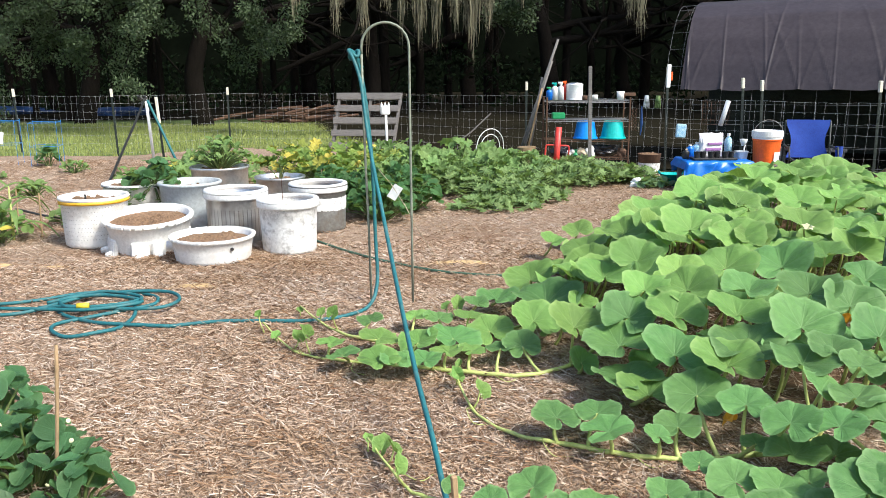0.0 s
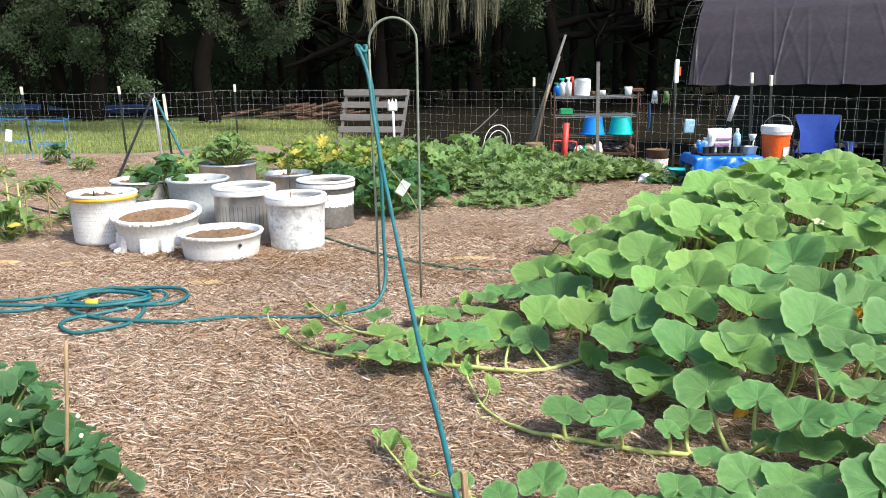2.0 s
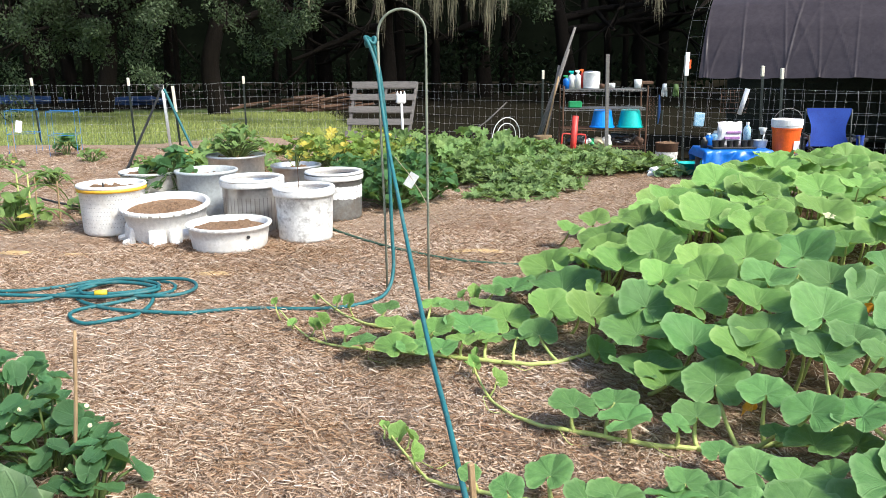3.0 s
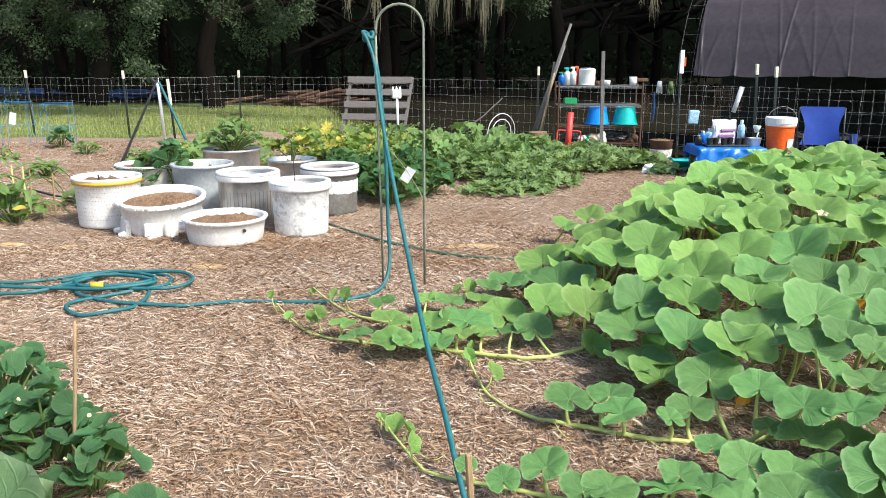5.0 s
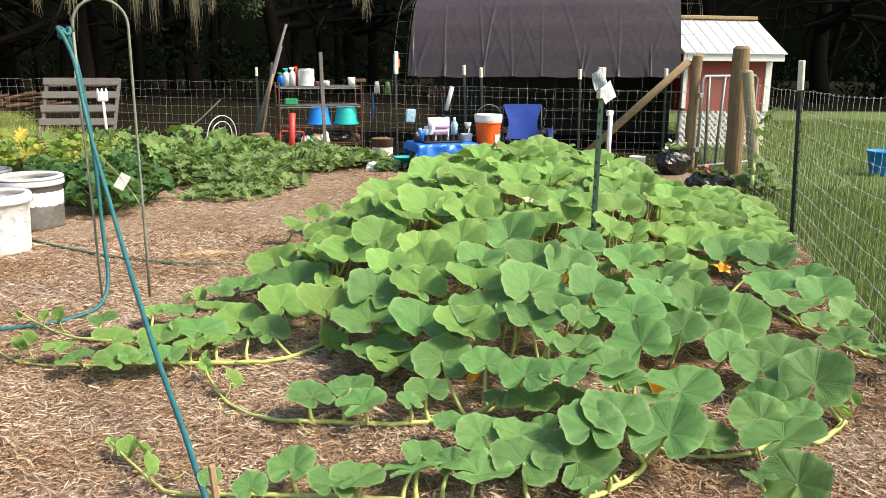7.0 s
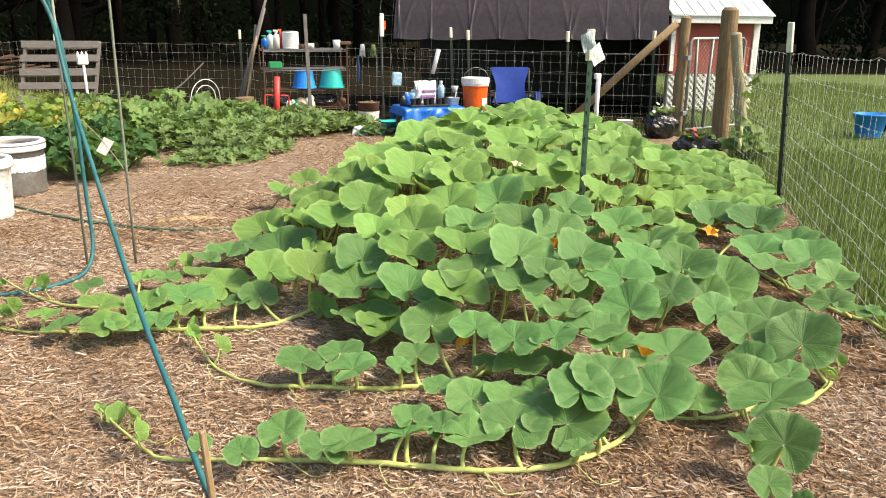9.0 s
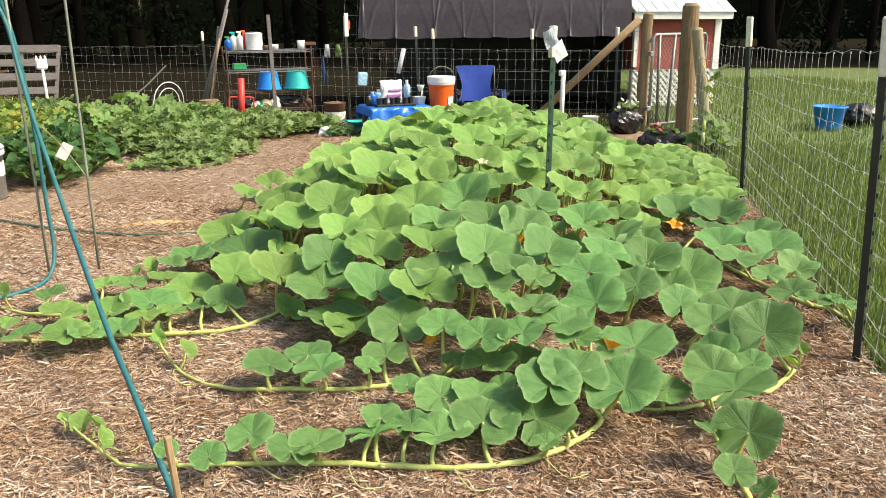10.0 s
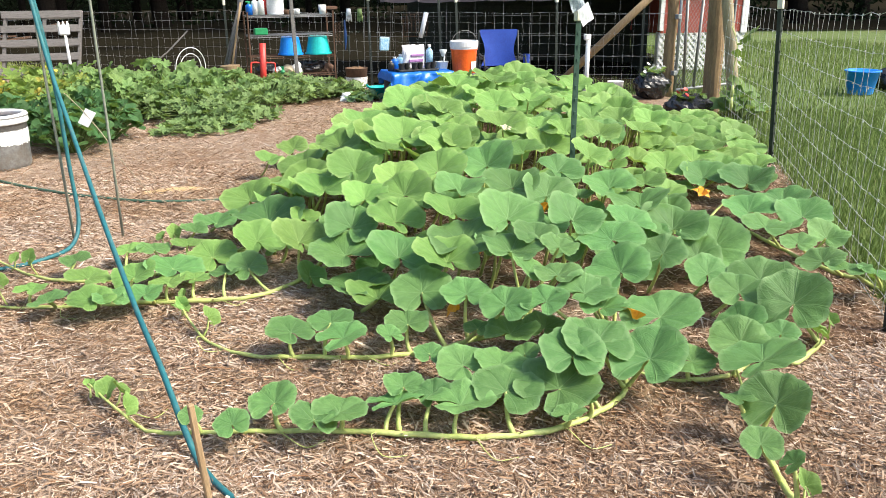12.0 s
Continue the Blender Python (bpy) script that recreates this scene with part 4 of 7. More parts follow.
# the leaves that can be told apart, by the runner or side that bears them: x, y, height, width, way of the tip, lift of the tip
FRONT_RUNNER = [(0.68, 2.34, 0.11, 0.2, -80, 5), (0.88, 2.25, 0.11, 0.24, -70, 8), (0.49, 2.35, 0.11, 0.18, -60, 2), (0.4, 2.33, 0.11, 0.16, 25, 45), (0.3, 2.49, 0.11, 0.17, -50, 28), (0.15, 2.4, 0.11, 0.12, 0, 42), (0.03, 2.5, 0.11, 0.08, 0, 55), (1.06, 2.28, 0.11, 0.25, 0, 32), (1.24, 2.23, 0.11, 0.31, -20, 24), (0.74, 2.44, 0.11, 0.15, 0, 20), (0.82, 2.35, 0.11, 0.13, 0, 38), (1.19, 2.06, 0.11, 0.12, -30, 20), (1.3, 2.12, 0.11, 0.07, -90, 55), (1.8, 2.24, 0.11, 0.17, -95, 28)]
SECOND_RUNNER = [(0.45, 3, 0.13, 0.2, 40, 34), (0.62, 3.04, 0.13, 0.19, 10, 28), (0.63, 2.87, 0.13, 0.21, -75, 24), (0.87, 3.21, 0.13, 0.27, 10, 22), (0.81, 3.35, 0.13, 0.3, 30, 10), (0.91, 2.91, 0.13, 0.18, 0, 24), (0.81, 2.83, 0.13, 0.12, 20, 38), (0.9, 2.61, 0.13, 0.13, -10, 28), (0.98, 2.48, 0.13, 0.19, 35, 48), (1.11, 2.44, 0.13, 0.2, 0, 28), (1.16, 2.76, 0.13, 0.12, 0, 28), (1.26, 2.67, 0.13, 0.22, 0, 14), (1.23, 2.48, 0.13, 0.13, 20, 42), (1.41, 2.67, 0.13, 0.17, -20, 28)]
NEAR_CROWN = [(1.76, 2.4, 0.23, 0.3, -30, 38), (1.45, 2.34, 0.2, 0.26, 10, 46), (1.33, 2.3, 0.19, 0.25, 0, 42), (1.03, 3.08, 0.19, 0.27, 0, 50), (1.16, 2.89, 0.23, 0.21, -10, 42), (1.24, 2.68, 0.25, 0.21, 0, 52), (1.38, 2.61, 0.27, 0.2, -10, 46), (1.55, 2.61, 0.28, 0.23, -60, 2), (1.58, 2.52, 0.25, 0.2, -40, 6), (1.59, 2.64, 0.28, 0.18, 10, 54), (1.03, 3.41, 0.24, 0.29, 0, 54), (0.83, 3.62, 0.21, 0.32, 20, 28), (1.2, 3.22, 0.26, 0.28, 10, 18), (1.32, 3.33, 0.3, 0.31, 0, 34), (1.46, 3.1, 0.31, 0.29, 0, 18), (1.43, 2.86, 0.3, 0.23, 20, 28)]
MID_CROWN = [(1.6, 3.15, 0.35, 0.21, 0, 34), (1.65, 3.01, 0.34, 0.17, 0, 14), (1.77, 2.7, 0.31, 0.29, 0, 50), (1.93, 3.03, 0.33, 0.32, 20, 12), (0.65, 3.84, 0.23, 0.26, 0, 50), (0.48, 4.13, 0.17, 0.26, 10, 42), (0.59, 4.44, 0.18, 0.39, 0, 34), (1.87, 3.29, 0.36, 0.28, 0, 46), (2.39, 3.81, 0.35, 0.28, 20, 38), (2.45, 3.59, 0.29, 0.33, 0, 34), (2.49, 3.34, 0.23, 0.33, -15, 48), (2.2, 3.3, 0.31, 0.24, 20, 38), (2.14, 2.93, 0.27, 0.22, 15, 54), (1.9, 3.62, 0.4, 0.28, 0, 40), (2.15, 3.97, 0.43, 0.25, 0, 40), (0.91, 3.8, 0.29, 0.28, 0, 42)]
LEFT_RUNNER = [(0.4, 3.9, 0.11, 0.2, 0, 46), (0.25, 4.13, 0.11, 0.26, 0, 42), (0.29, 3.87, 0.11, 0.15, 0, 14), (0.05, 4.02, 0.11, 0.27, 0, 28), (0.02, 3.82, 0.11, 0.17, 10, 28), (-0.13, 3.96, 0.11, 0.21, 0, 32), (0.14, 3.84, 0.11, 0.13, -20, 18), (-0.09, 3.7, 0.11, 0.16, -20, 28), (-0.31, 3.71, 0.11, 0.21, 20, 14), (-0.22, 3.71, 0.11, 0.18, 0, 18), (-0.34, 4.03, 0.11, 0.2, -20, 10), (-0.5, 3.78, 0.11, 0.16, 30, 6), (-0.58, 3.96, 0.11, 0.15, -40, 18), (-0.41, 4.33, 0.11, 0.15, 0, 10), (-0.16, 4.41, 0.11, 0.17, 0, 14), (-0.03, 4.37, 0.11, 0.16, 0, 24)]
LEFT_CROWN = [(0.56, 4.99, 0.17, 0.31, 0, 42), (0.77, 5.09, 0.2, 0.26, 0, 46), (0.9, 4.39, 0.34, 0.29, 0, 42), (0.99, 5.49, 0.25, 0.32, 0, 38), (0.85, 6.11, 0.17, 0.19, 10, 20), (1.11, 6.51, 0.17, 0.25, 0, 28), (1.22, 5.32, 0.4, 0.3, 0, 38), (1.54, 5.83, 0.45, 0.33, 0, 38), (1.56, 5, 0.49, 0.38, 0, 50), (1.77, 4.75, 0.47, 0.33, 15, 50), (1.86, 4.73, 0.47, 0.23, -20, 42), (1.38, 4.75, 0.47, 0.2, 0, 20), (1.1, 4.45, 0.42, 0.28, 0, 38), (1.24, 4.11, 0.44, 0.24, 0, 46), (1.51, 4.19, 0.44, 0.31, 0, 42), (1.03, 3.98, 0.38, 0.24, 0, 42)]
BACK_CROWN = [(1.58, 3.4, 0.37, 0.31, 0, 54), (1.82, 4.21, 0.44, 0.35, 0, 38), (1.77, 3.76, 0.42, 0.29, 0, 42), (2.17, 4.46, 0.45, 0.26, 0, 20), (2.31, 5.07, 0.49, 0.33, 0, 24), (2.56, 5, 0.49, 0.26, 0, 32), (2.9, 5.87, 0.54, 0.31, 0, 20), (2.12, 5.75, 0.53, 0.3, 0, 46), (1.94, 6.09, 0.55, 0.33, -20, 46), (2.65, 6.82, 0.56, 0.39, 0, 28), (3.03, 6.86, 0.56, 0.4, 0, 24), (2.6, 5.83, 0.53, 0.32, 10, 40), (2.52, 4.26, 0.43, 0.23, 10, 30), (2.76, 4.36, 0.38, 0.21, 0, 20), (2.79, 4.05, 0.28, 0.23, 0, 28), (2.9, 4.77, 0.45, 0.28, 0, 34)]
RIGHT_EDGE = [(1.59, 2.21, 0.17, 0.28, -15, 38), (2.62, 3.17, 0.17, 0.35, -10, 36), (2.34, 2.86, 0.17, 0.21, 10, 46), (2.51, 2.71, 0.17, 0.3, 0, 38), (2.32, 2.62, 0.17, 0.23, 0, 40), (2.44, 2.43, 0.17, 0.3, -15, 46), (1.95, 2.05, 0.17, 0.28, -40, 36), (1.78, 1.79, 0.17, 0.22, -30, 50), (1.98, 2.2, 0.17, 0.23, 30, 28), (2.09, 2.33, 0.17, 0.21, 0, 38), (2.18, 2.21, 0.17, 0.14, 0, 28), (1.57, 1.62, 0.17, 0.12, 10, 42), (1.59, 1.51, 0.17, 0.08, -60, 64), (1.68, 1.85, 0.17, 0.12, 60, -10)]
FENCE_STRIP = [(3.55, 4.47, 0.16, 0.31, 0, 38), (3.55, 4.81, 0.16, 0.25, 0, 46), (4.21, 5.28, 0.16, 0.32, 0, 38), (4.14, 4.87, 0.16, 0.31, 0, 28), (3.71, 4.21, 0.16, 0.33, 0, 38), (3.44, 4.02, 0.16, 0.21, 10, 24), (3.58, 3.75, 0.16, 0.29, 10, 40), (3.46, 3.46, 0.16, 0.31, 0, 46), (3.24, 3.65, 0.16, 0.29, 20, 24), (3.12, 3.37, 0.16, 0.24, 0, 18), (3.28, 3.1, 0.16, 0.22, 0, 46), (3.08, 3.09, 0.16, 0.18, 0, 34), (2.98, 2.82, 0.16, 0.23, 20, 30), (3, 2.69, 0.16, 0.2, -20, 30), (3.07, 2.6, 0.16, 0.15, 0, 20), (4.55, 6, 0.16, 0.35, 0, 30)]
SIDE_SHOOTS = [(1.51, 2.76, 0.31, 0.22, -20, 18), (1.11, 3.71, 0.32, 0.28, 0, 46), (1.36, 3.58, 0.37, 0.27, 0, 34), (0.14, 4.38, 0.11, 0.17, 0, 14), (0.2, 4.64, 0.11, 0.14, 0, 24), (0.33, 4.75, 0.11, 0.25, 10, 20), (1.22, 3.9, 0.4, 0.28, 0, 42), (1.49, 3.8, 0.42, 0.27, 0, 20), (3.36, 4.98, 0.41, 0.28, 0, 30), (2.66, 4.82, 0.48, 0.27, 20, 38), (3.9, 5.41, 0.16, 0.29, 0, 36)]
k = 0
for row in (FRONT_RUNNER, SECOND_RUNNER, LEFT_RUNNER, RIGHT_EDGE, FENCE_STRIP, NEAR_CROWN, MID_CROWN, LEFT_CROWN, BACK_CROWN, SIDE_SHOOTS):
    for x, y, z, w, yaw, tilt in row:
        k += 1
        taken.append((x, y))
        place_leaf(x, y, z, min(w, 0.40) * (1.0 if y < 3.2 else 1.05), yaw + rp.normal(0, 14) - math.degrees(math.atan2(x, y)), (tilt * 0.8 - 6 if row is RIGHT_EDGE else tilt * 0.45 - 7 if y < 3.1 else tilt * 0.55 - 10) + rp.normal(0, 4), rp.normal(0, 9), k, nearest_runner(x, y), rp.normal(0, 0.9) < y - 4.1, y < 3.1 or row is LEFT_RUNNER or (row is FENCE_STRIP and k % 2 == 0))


def leaf_height(x, y):
    """Height of the leaves over the bed."""
    e = min(1, edge_distance(x, y, BED) / 0.6) if inside(x, y, BED) else 0
    return 0.17 + 0.22 * e ** 0.8 * min(1, 0.5 + (y - 2.0) / 3.5) + 0.17 * e * max(0, min(1, (y - 3.3) / 3.0))


rest, rest_yellow, rest_stalks = Shape(), Shape(), Shape()
rest.uv, rest_yellow.uv = [], []
VERGE = [(3.6, 4.5), (4.0, 5.0), (4.5, 6.2), (4.7, 7.0), (5.1, 7.0), (5.3, 6.5), (4.95, 5.75), (4.5, 4.95), (3.95, 4.35)]
for tries in range(9000):
    x, y = rp.uniform(0.3, 5.6), rp.uniform(3.1, 9.0)
    low = inside(x, y, VERGE)
    if not low and not inside(x, y, BED):
        continue
    gap = 0.145 if y < 4.6 else 0.165
    if any((x - a) ** 2 + (y - b) ** 2 < gap * gap for a, b in taken):
        continue
    taken.append((x, y))
    k += 1
    h = leaf_height(x, y)
    h = h * rp.uniform(0.45, 0.80) if y < 4.6 else h * rp.uniform(0.62, 0.94)
    size = rp.uniform(0.15, 0.24) if y < 4.6 else rp.uniform(0.22, 0.35)
    yaw, tilt, roll = rp.normal(-math.degrees(math.atan2(x, y)), 34), rp.normal(15, 9), rp.normal(0, 11)
    # the lighter leaf colour grows likelier with y
    young = rp.normal(0, 0.9) < y - 4.1
    if k < 330:
        place_leaf(x, y, max(0.1, h), size, yaw, tilt, roll, k, None, young)
    else:
        add_leaf(rest_yellow if young else rest, PUMPKIN[k % KINDS], leaf_pose(x, y, max(0.1, h), size, yaw, tilt, roll))
        rest_stalks.tube([(x, y + 0.06, 0.02), (x + 0.01, y + 0.02, h * 0.6), (x, y, h)], [0.010, 0.009, 0.007], 5)
if rest.v:
    part("leaf", rest, M_LEAFK, patch, smooth=True, kind="stuff")
    part("leaf", rest_yellow, M_LEAFJ, patch, smooth=True, kind="stuff")
    part("leaf_stalk", rest_stalks, M_STEM, patch, smooth=True, kind="stuff")

# runners on the mulch
for pts in RUNNERS:
    path = smooth_path([(x, y, 0.035 + (0.05 if i == 0 else 0)) for i, (x, y) in enumerate(pts)], 8)
    n = len(path)
    path = [p + Vector((0, 0, 0.002 * math.sin(i * 1.3))) for i, p in enumerate(path)]
    part("runner", Shape().tube(path, [0.004 + 0.0065 * min(1, i / n * 2.2) + 0.0012 * max(0, math.cos(i * 0.785)) ** 6 for i in range(n)], 8), M_STEM, patch, "yellow-green runner", smooth=True)


# pumpkin flowers
def flower(seed):
    r = np.random.default_rng(seed)
    s = Shape()
    for k in range(5):
        a = 2 * math.pi * k / 5 + r.normal(0, 0.1)
        c, t = math.cos(a), math.sin(a)
        v = [(0.008 * c - 0.006 * t, 0.008 * t + 0.006 * c, 0), (0.008 * c + 0.006 * t, 0.008 * t - 0.006 * c, 0), (0.035 * c + 0.022 * t, 0.035 * t - 0.022 * c, 0.035), (0.035 * c - 0.022 * t, 0.035 * t + 0.022 * c, 0.035), (0.068 * c, 0.068 * t, 0.03)]
        s.add(v, [(0, 1, 2, 3), (3, 2, 4)])
    return s


for i, (x, y, z) in enumerate([(3.06, 3.86, 0.27), (2.12, 3.05, 0.30), (1.66, 2.42, 0.27), (1.85, 3.55, 0.38), (1.45, 3.43, 0.24), (1.14, 2.92, 0.2)]):
    part("flower", flower(i), M_FLOWER, patch, "open orange flower", m=pose(x, y, z - 0.04, 25, 10 * i, 40 * i) @ Matrix.Scale(0.9, 4))
part("flower", flower(9), M_PETAL, patch, "pale yellow flower", m=pose(2.18, 4.74, 0.54, 20, 0, 0) @ Matrix.Scale(0.65, 4))

# small curled leaves and tendrils at the runner tips
TIP = leaf_shape(160, 5, 0.05, 0.9, 0.10, 0.06, 20, 4, 0.35, 0.55, 0.0, 0.05)
TIP.v = [(x * 0.7, y, z) for x, y, z in TIP.v]
TIP_DATA = TIP.mesh("young_leaf", M_YELLOWGREEN, True)
for i, (x, y) in enumerate([(-0.30, 2.92), (-0.22, 2.80), (-0.14, 2.64), (-0.24, 2.86), (0.05, 3.65), (0.09, 3.50), (0.06, 3.60), (0.13, 3.32), (-1.02, 4.38), (-0.92, 4.24), (-0.80, 4.10), (-0.7, 4.02), (-0.87, 4.70), (-0.74, 4.55), (-0.6, 4.4), (2.51, 2.32), (2.42, 2.28), (2.56, 2.34), (0.02, 4.72), (0.06, 4.66), (3.21, 2.67), (3.24, 2.75), (1.60, 1.46)]):
    ob = new("leaf", TIP_DATA)
    ob.parent = patch
    dx, dy, dz = 0.035 * math.sin(2.1 * i), 0.035 * math.cos(1.7 * i), 0.06 + 0.035 * (i % 3)
    ob.matrix_local = leaf_pose(x + dx, y + dy, dz, 0.05 + 0.016 * (i % 4), 55 * math.sin(1.3 * i) + 20, 25 + 22 * (i % 3), 25 * math.sin(i))
    part("leaf_stalk", Shape().tube([(x, y, 0.03), (x + dx * 0.7, y + dy * 0.7, dz * 0.6), (x + dx, y + dy, dz)], [0.005, 0.004, 0.0035], 6), M_STEM, patch, smooth=True)
rt = np.random.default_rng(77)
for x, y in [(-0.2, 2.75), (0.3, 2.42), (0.6, 2.30), (0.9, 2.15), (0.12, 3.3), (0.4, 3.0), (-0.8, 4.05), (-0.4, 3.9), (1.2, 2.1), (-0.05, 3.8), (0.2, 3.7), (0.7, 2.88)]:
    a = rt.uniform(-2.6, -0.5)
    part("tendril", Shape().tube(smooth_path([(x, y, 0.04), (x + 0.06 * math.cos(a), y + 0.06 * math.sin(a), 0.06), (x + 0.13 * math.cos(a + 0.4), y + 0.13 * math.sin(a + 0.4), 0.03), (x + 0.16 * math.cos(a + 0.9), y + 0.16 * math.sin(a + 0.9), 0.025)], 4), 0.0018, 4), M_STEM, patch)

# ---- washing-machine tubs used as planters ----
def open_tub(r, h, taper=0.94, wall=0.014, soil=0.1, rim=0.02):
    """A drum: outer wall with a rolled rim, inner wall, bottom."""
    s = Shape()
    s.lathe([(0.0, 0.0), (r * taper * 0.93, 0.0), (r * taper * 0.985, 0.012), (r * taper, 0.035), (r * (taper + 1) / 2, h * 0.5), (r, h - 0.035),
             (r + rim * 0.6, h - 0.03), (r + rim, h - 0.016), (r + rim * 0.7, h - 0.002), (r, h), (r - wall, h - 0.006), (r - wall * 1.4, h - soil), (r * taper - wall, 0.03)], 48)
    return s


def soil_disc(r, z, seed, rough=0.012):
    s = Shape()
    rr = np.random.default_rng(seed)
    n, m = 28, 7
    s.v.append((0, 0, z + 0.02))
    for j in range(1, m + 1):
        for i in range(n):
            a, q = 2 * math.pi * i / n, r * j / m
            s.v.append((q * math.cos(a), q * math.sin(a), z + 0.02 * (1 - (j / m) ** 2) + (rr.normal(0, rough) if j < m else 0)))
    s.f = [(0, 1 + i, 1 + (i + 1) % n) for i in range(n)]
    for j in range(m - 1):
        for i in range(n):
            a, b = 1 + j * n + i, 1 + j * n + (i + 1) % n
            s.f.append((a, a + n, b + n, b))
    return s


def ring(r0, r1, z0, z1, n=48):
    return Shape().lathe([(r0, z0), (r1, z0), (r1, z1), (r0, z1), (r0, z0)], n)


def holes(r_bottom, r_top, h, rows, across, span, slope, seed, size=0.004):
    """Small dark perforations on the drum's wall."""
    s = Shape()
    for i in range(across):
        for j in range(rows):
            t = (j + 0.5) / rows
            a = span[0] + (span[1] - span[0]) * i / across + slope * t
            z = h * (0.15 + 0.7 * t)
            r = r_bottom + (r_top - r_bottom) * z / h + 0.0015
            c, q = math.cos(a), math.sin(a)
            s.add([(r * c - size * dx * q, r * q + size * dx * c, z + size * dz) for dx, dz in ((-1, 0), (-0.5, -0.9), (0.5, -0.9), (1, 0), (0.5, 0.9), (-0.5, 0.9))], [(0, 1, 2, 3, 4, 5)])
    return s


G_TUBS = "washing machine tubs used as planters"


def tub(x, y, r, h, body, label, soil=0.06, taper=0.94, turn=0, tilt=0):
    ob = thing("planter_tub", label, "planter tub", pose(x, y, 0.01, tilt, 0, turn), G_TUBS)
    part("drum", open_tub(r, h, taper), body, ob, smooth=True)
    part("soil", soil_disc(r - 0.02, h - soil, int(x * 100) % 97), M_SOIL, ob, "dark potting soil", smooth=True)
    return ob


t1 = tub(-3.02, 6.92, 0.272, 0.43, M_WHITEPL, "white perforated plastic drum with a yellow band", 0.06, 0.95)
part("band", ring(0.268, 0.2875, 0.375, 0.402), M_YRING, t1, "faded yellow band", smooth=True)
part("perforations", holes(0.2585, 0.272, 0.43, 9, 30, (-3.0, -0.2), 0.5, 1, 0.0026), M_HOLE, t1, kind="stuff")
part("spindle", Shape().tube([(-0.02, -0.12, 0.36), (-0.02, -0.12, 0.45)], 0.008, 8), M_BLACKPIPE, t1)

t2 = tub(-2.48, 6.72, 0.345, 0.30, M_WHITEPL, "low white broken outer tub on jagged feet", 0.065, 0.86, tilt=6)
fins = Shape()
for i in range(26):
    a = 2 * math.pi * i / 26
    w = 0.028 if i % 3 else 0.05
    fins.box((-w, -0.006, -0.016), (w, 0.008, 0.012), Matrix.Translation((0.362 * math.cos(a), 0.362 * math.sin(a), 0.28)) @ Euler((0, 0, a + 1.57)).to_matrix().to_4x4(), 0.006)
part("rim_teeth", fins, M_WHITEPL, t2, "notched rim", kind="stuff")
for i, (a, w, d) in enumerate([(-2.75, 0.05, 0.10), (-2.35, 0.04, 0.08), (-1.5, 0.07, 0.09), (-1.05, 0.05, 0.11), (0.6, 0.05, 0.09), (2.2, 0.05, 0.09)]):
    ft = Shape()
    ft.box((-w, -0.02, 0.0), (w, 0.03, 0.15), Matrix.Translation((0.335 * math.cos(a), 0.335 * math.sin(a), 0)) @ Euler((-0.15, 0, a + 1.57)).to_matrix().to_4x4(), 0.012)
    ft.box((-w * 0.5, -0.05, 0.0), (w * 0.3, 0.02, 0.06), Matrix.Translation((0.345 * math.cos(a), 0.345 * math.sin(a), 0)) @ Euler((0.2, 0.2, a + 1.57)).to_matrix().to_4x4(), 0.012)
    part("foot", ft, M_WHITEPL, t2)

t3 = tub(-1.835, 6.30, 0.315, 0.205, M_WHITEPL, "low white plastic ring tub full of soil", 0.05, 0.93)
fins = Shape()
for i in range(34):
    a = 2 * math.pi * i / 34
    fins.box((-0.022, -0.004, -0.008), (0.022, 0.006, 0.010), Matrix.Translation((0.332 * math.cos(a), 0.332 * math.sin(a), 0.195)) @ Euler((0, 0, a + 1.57)).to_matrix().to_4x4(), 0.004)
part("rim_teeth", fins, M_WHITEPL, t3, "notched rim", kind="stuff")
part("spout", Shape().tube([(-0.29, -0.02, 0.12), (-0.36, -0.03, 0.12)], 0.035, 14), M_WHITEPL, t3)
part("drain_hole", Shape().tube([(0.21, -0.235, 0.13), (0.214, -0.24, 0.13)], 0.014, 12), M_HOLE, t3)

t4 = tub(-1.28, 6.60, 0.238, 0.445, M_OLDWHITE, "tall chalky white enamel drum with worn base", 0.13, 0.93)
part("rim", Shape().lathe([(0.236, 0.375), (0.252, 0.377), (0.256, 0.39), (0.256, 0.437), (0.248, 0.447), (0.212, 0.447), (0.205, 0.43), (0.225, 0.40)], 48), M_WHITE, t4, "white plastic balance ring", smooth=True)
part("twig", Shape().tube([(-0.05, 0.05, 0.36), (-0.055, 0.04, 0.64)], 0.003, 5), M_RUST, t4)

t5 = tub(-1.82, 7.04, 0.262, 0.455, M_STEEL, "perforated stainless steel drum with a white plastic ring", 0.13, 0.97)
part("rim", Shape().lathe([(0.262, 0.385), (0.277, 0.387), (0.28, 0.40), (0.28, 0.45), (0.272, 0.461), (0.235, 0.461), (0.228, 0.44), (0.25, 0.41)], 48), M_WHITE, t5, "white plastic balance ring", smooth=True)
part("perforations", holes(0.256, 0.262, 0.36, 16, 22, (-3.1, 0.0), 0.0, 1, 0.0045), M_HOLE, t5, kind="stuff")

t6 = tub(-1.17, 7.52, 0.258, 0.44, M_DULLSTEEL, "grey steel drum with flaking white upper band", 0.10, 0.97)
flake = Shape()
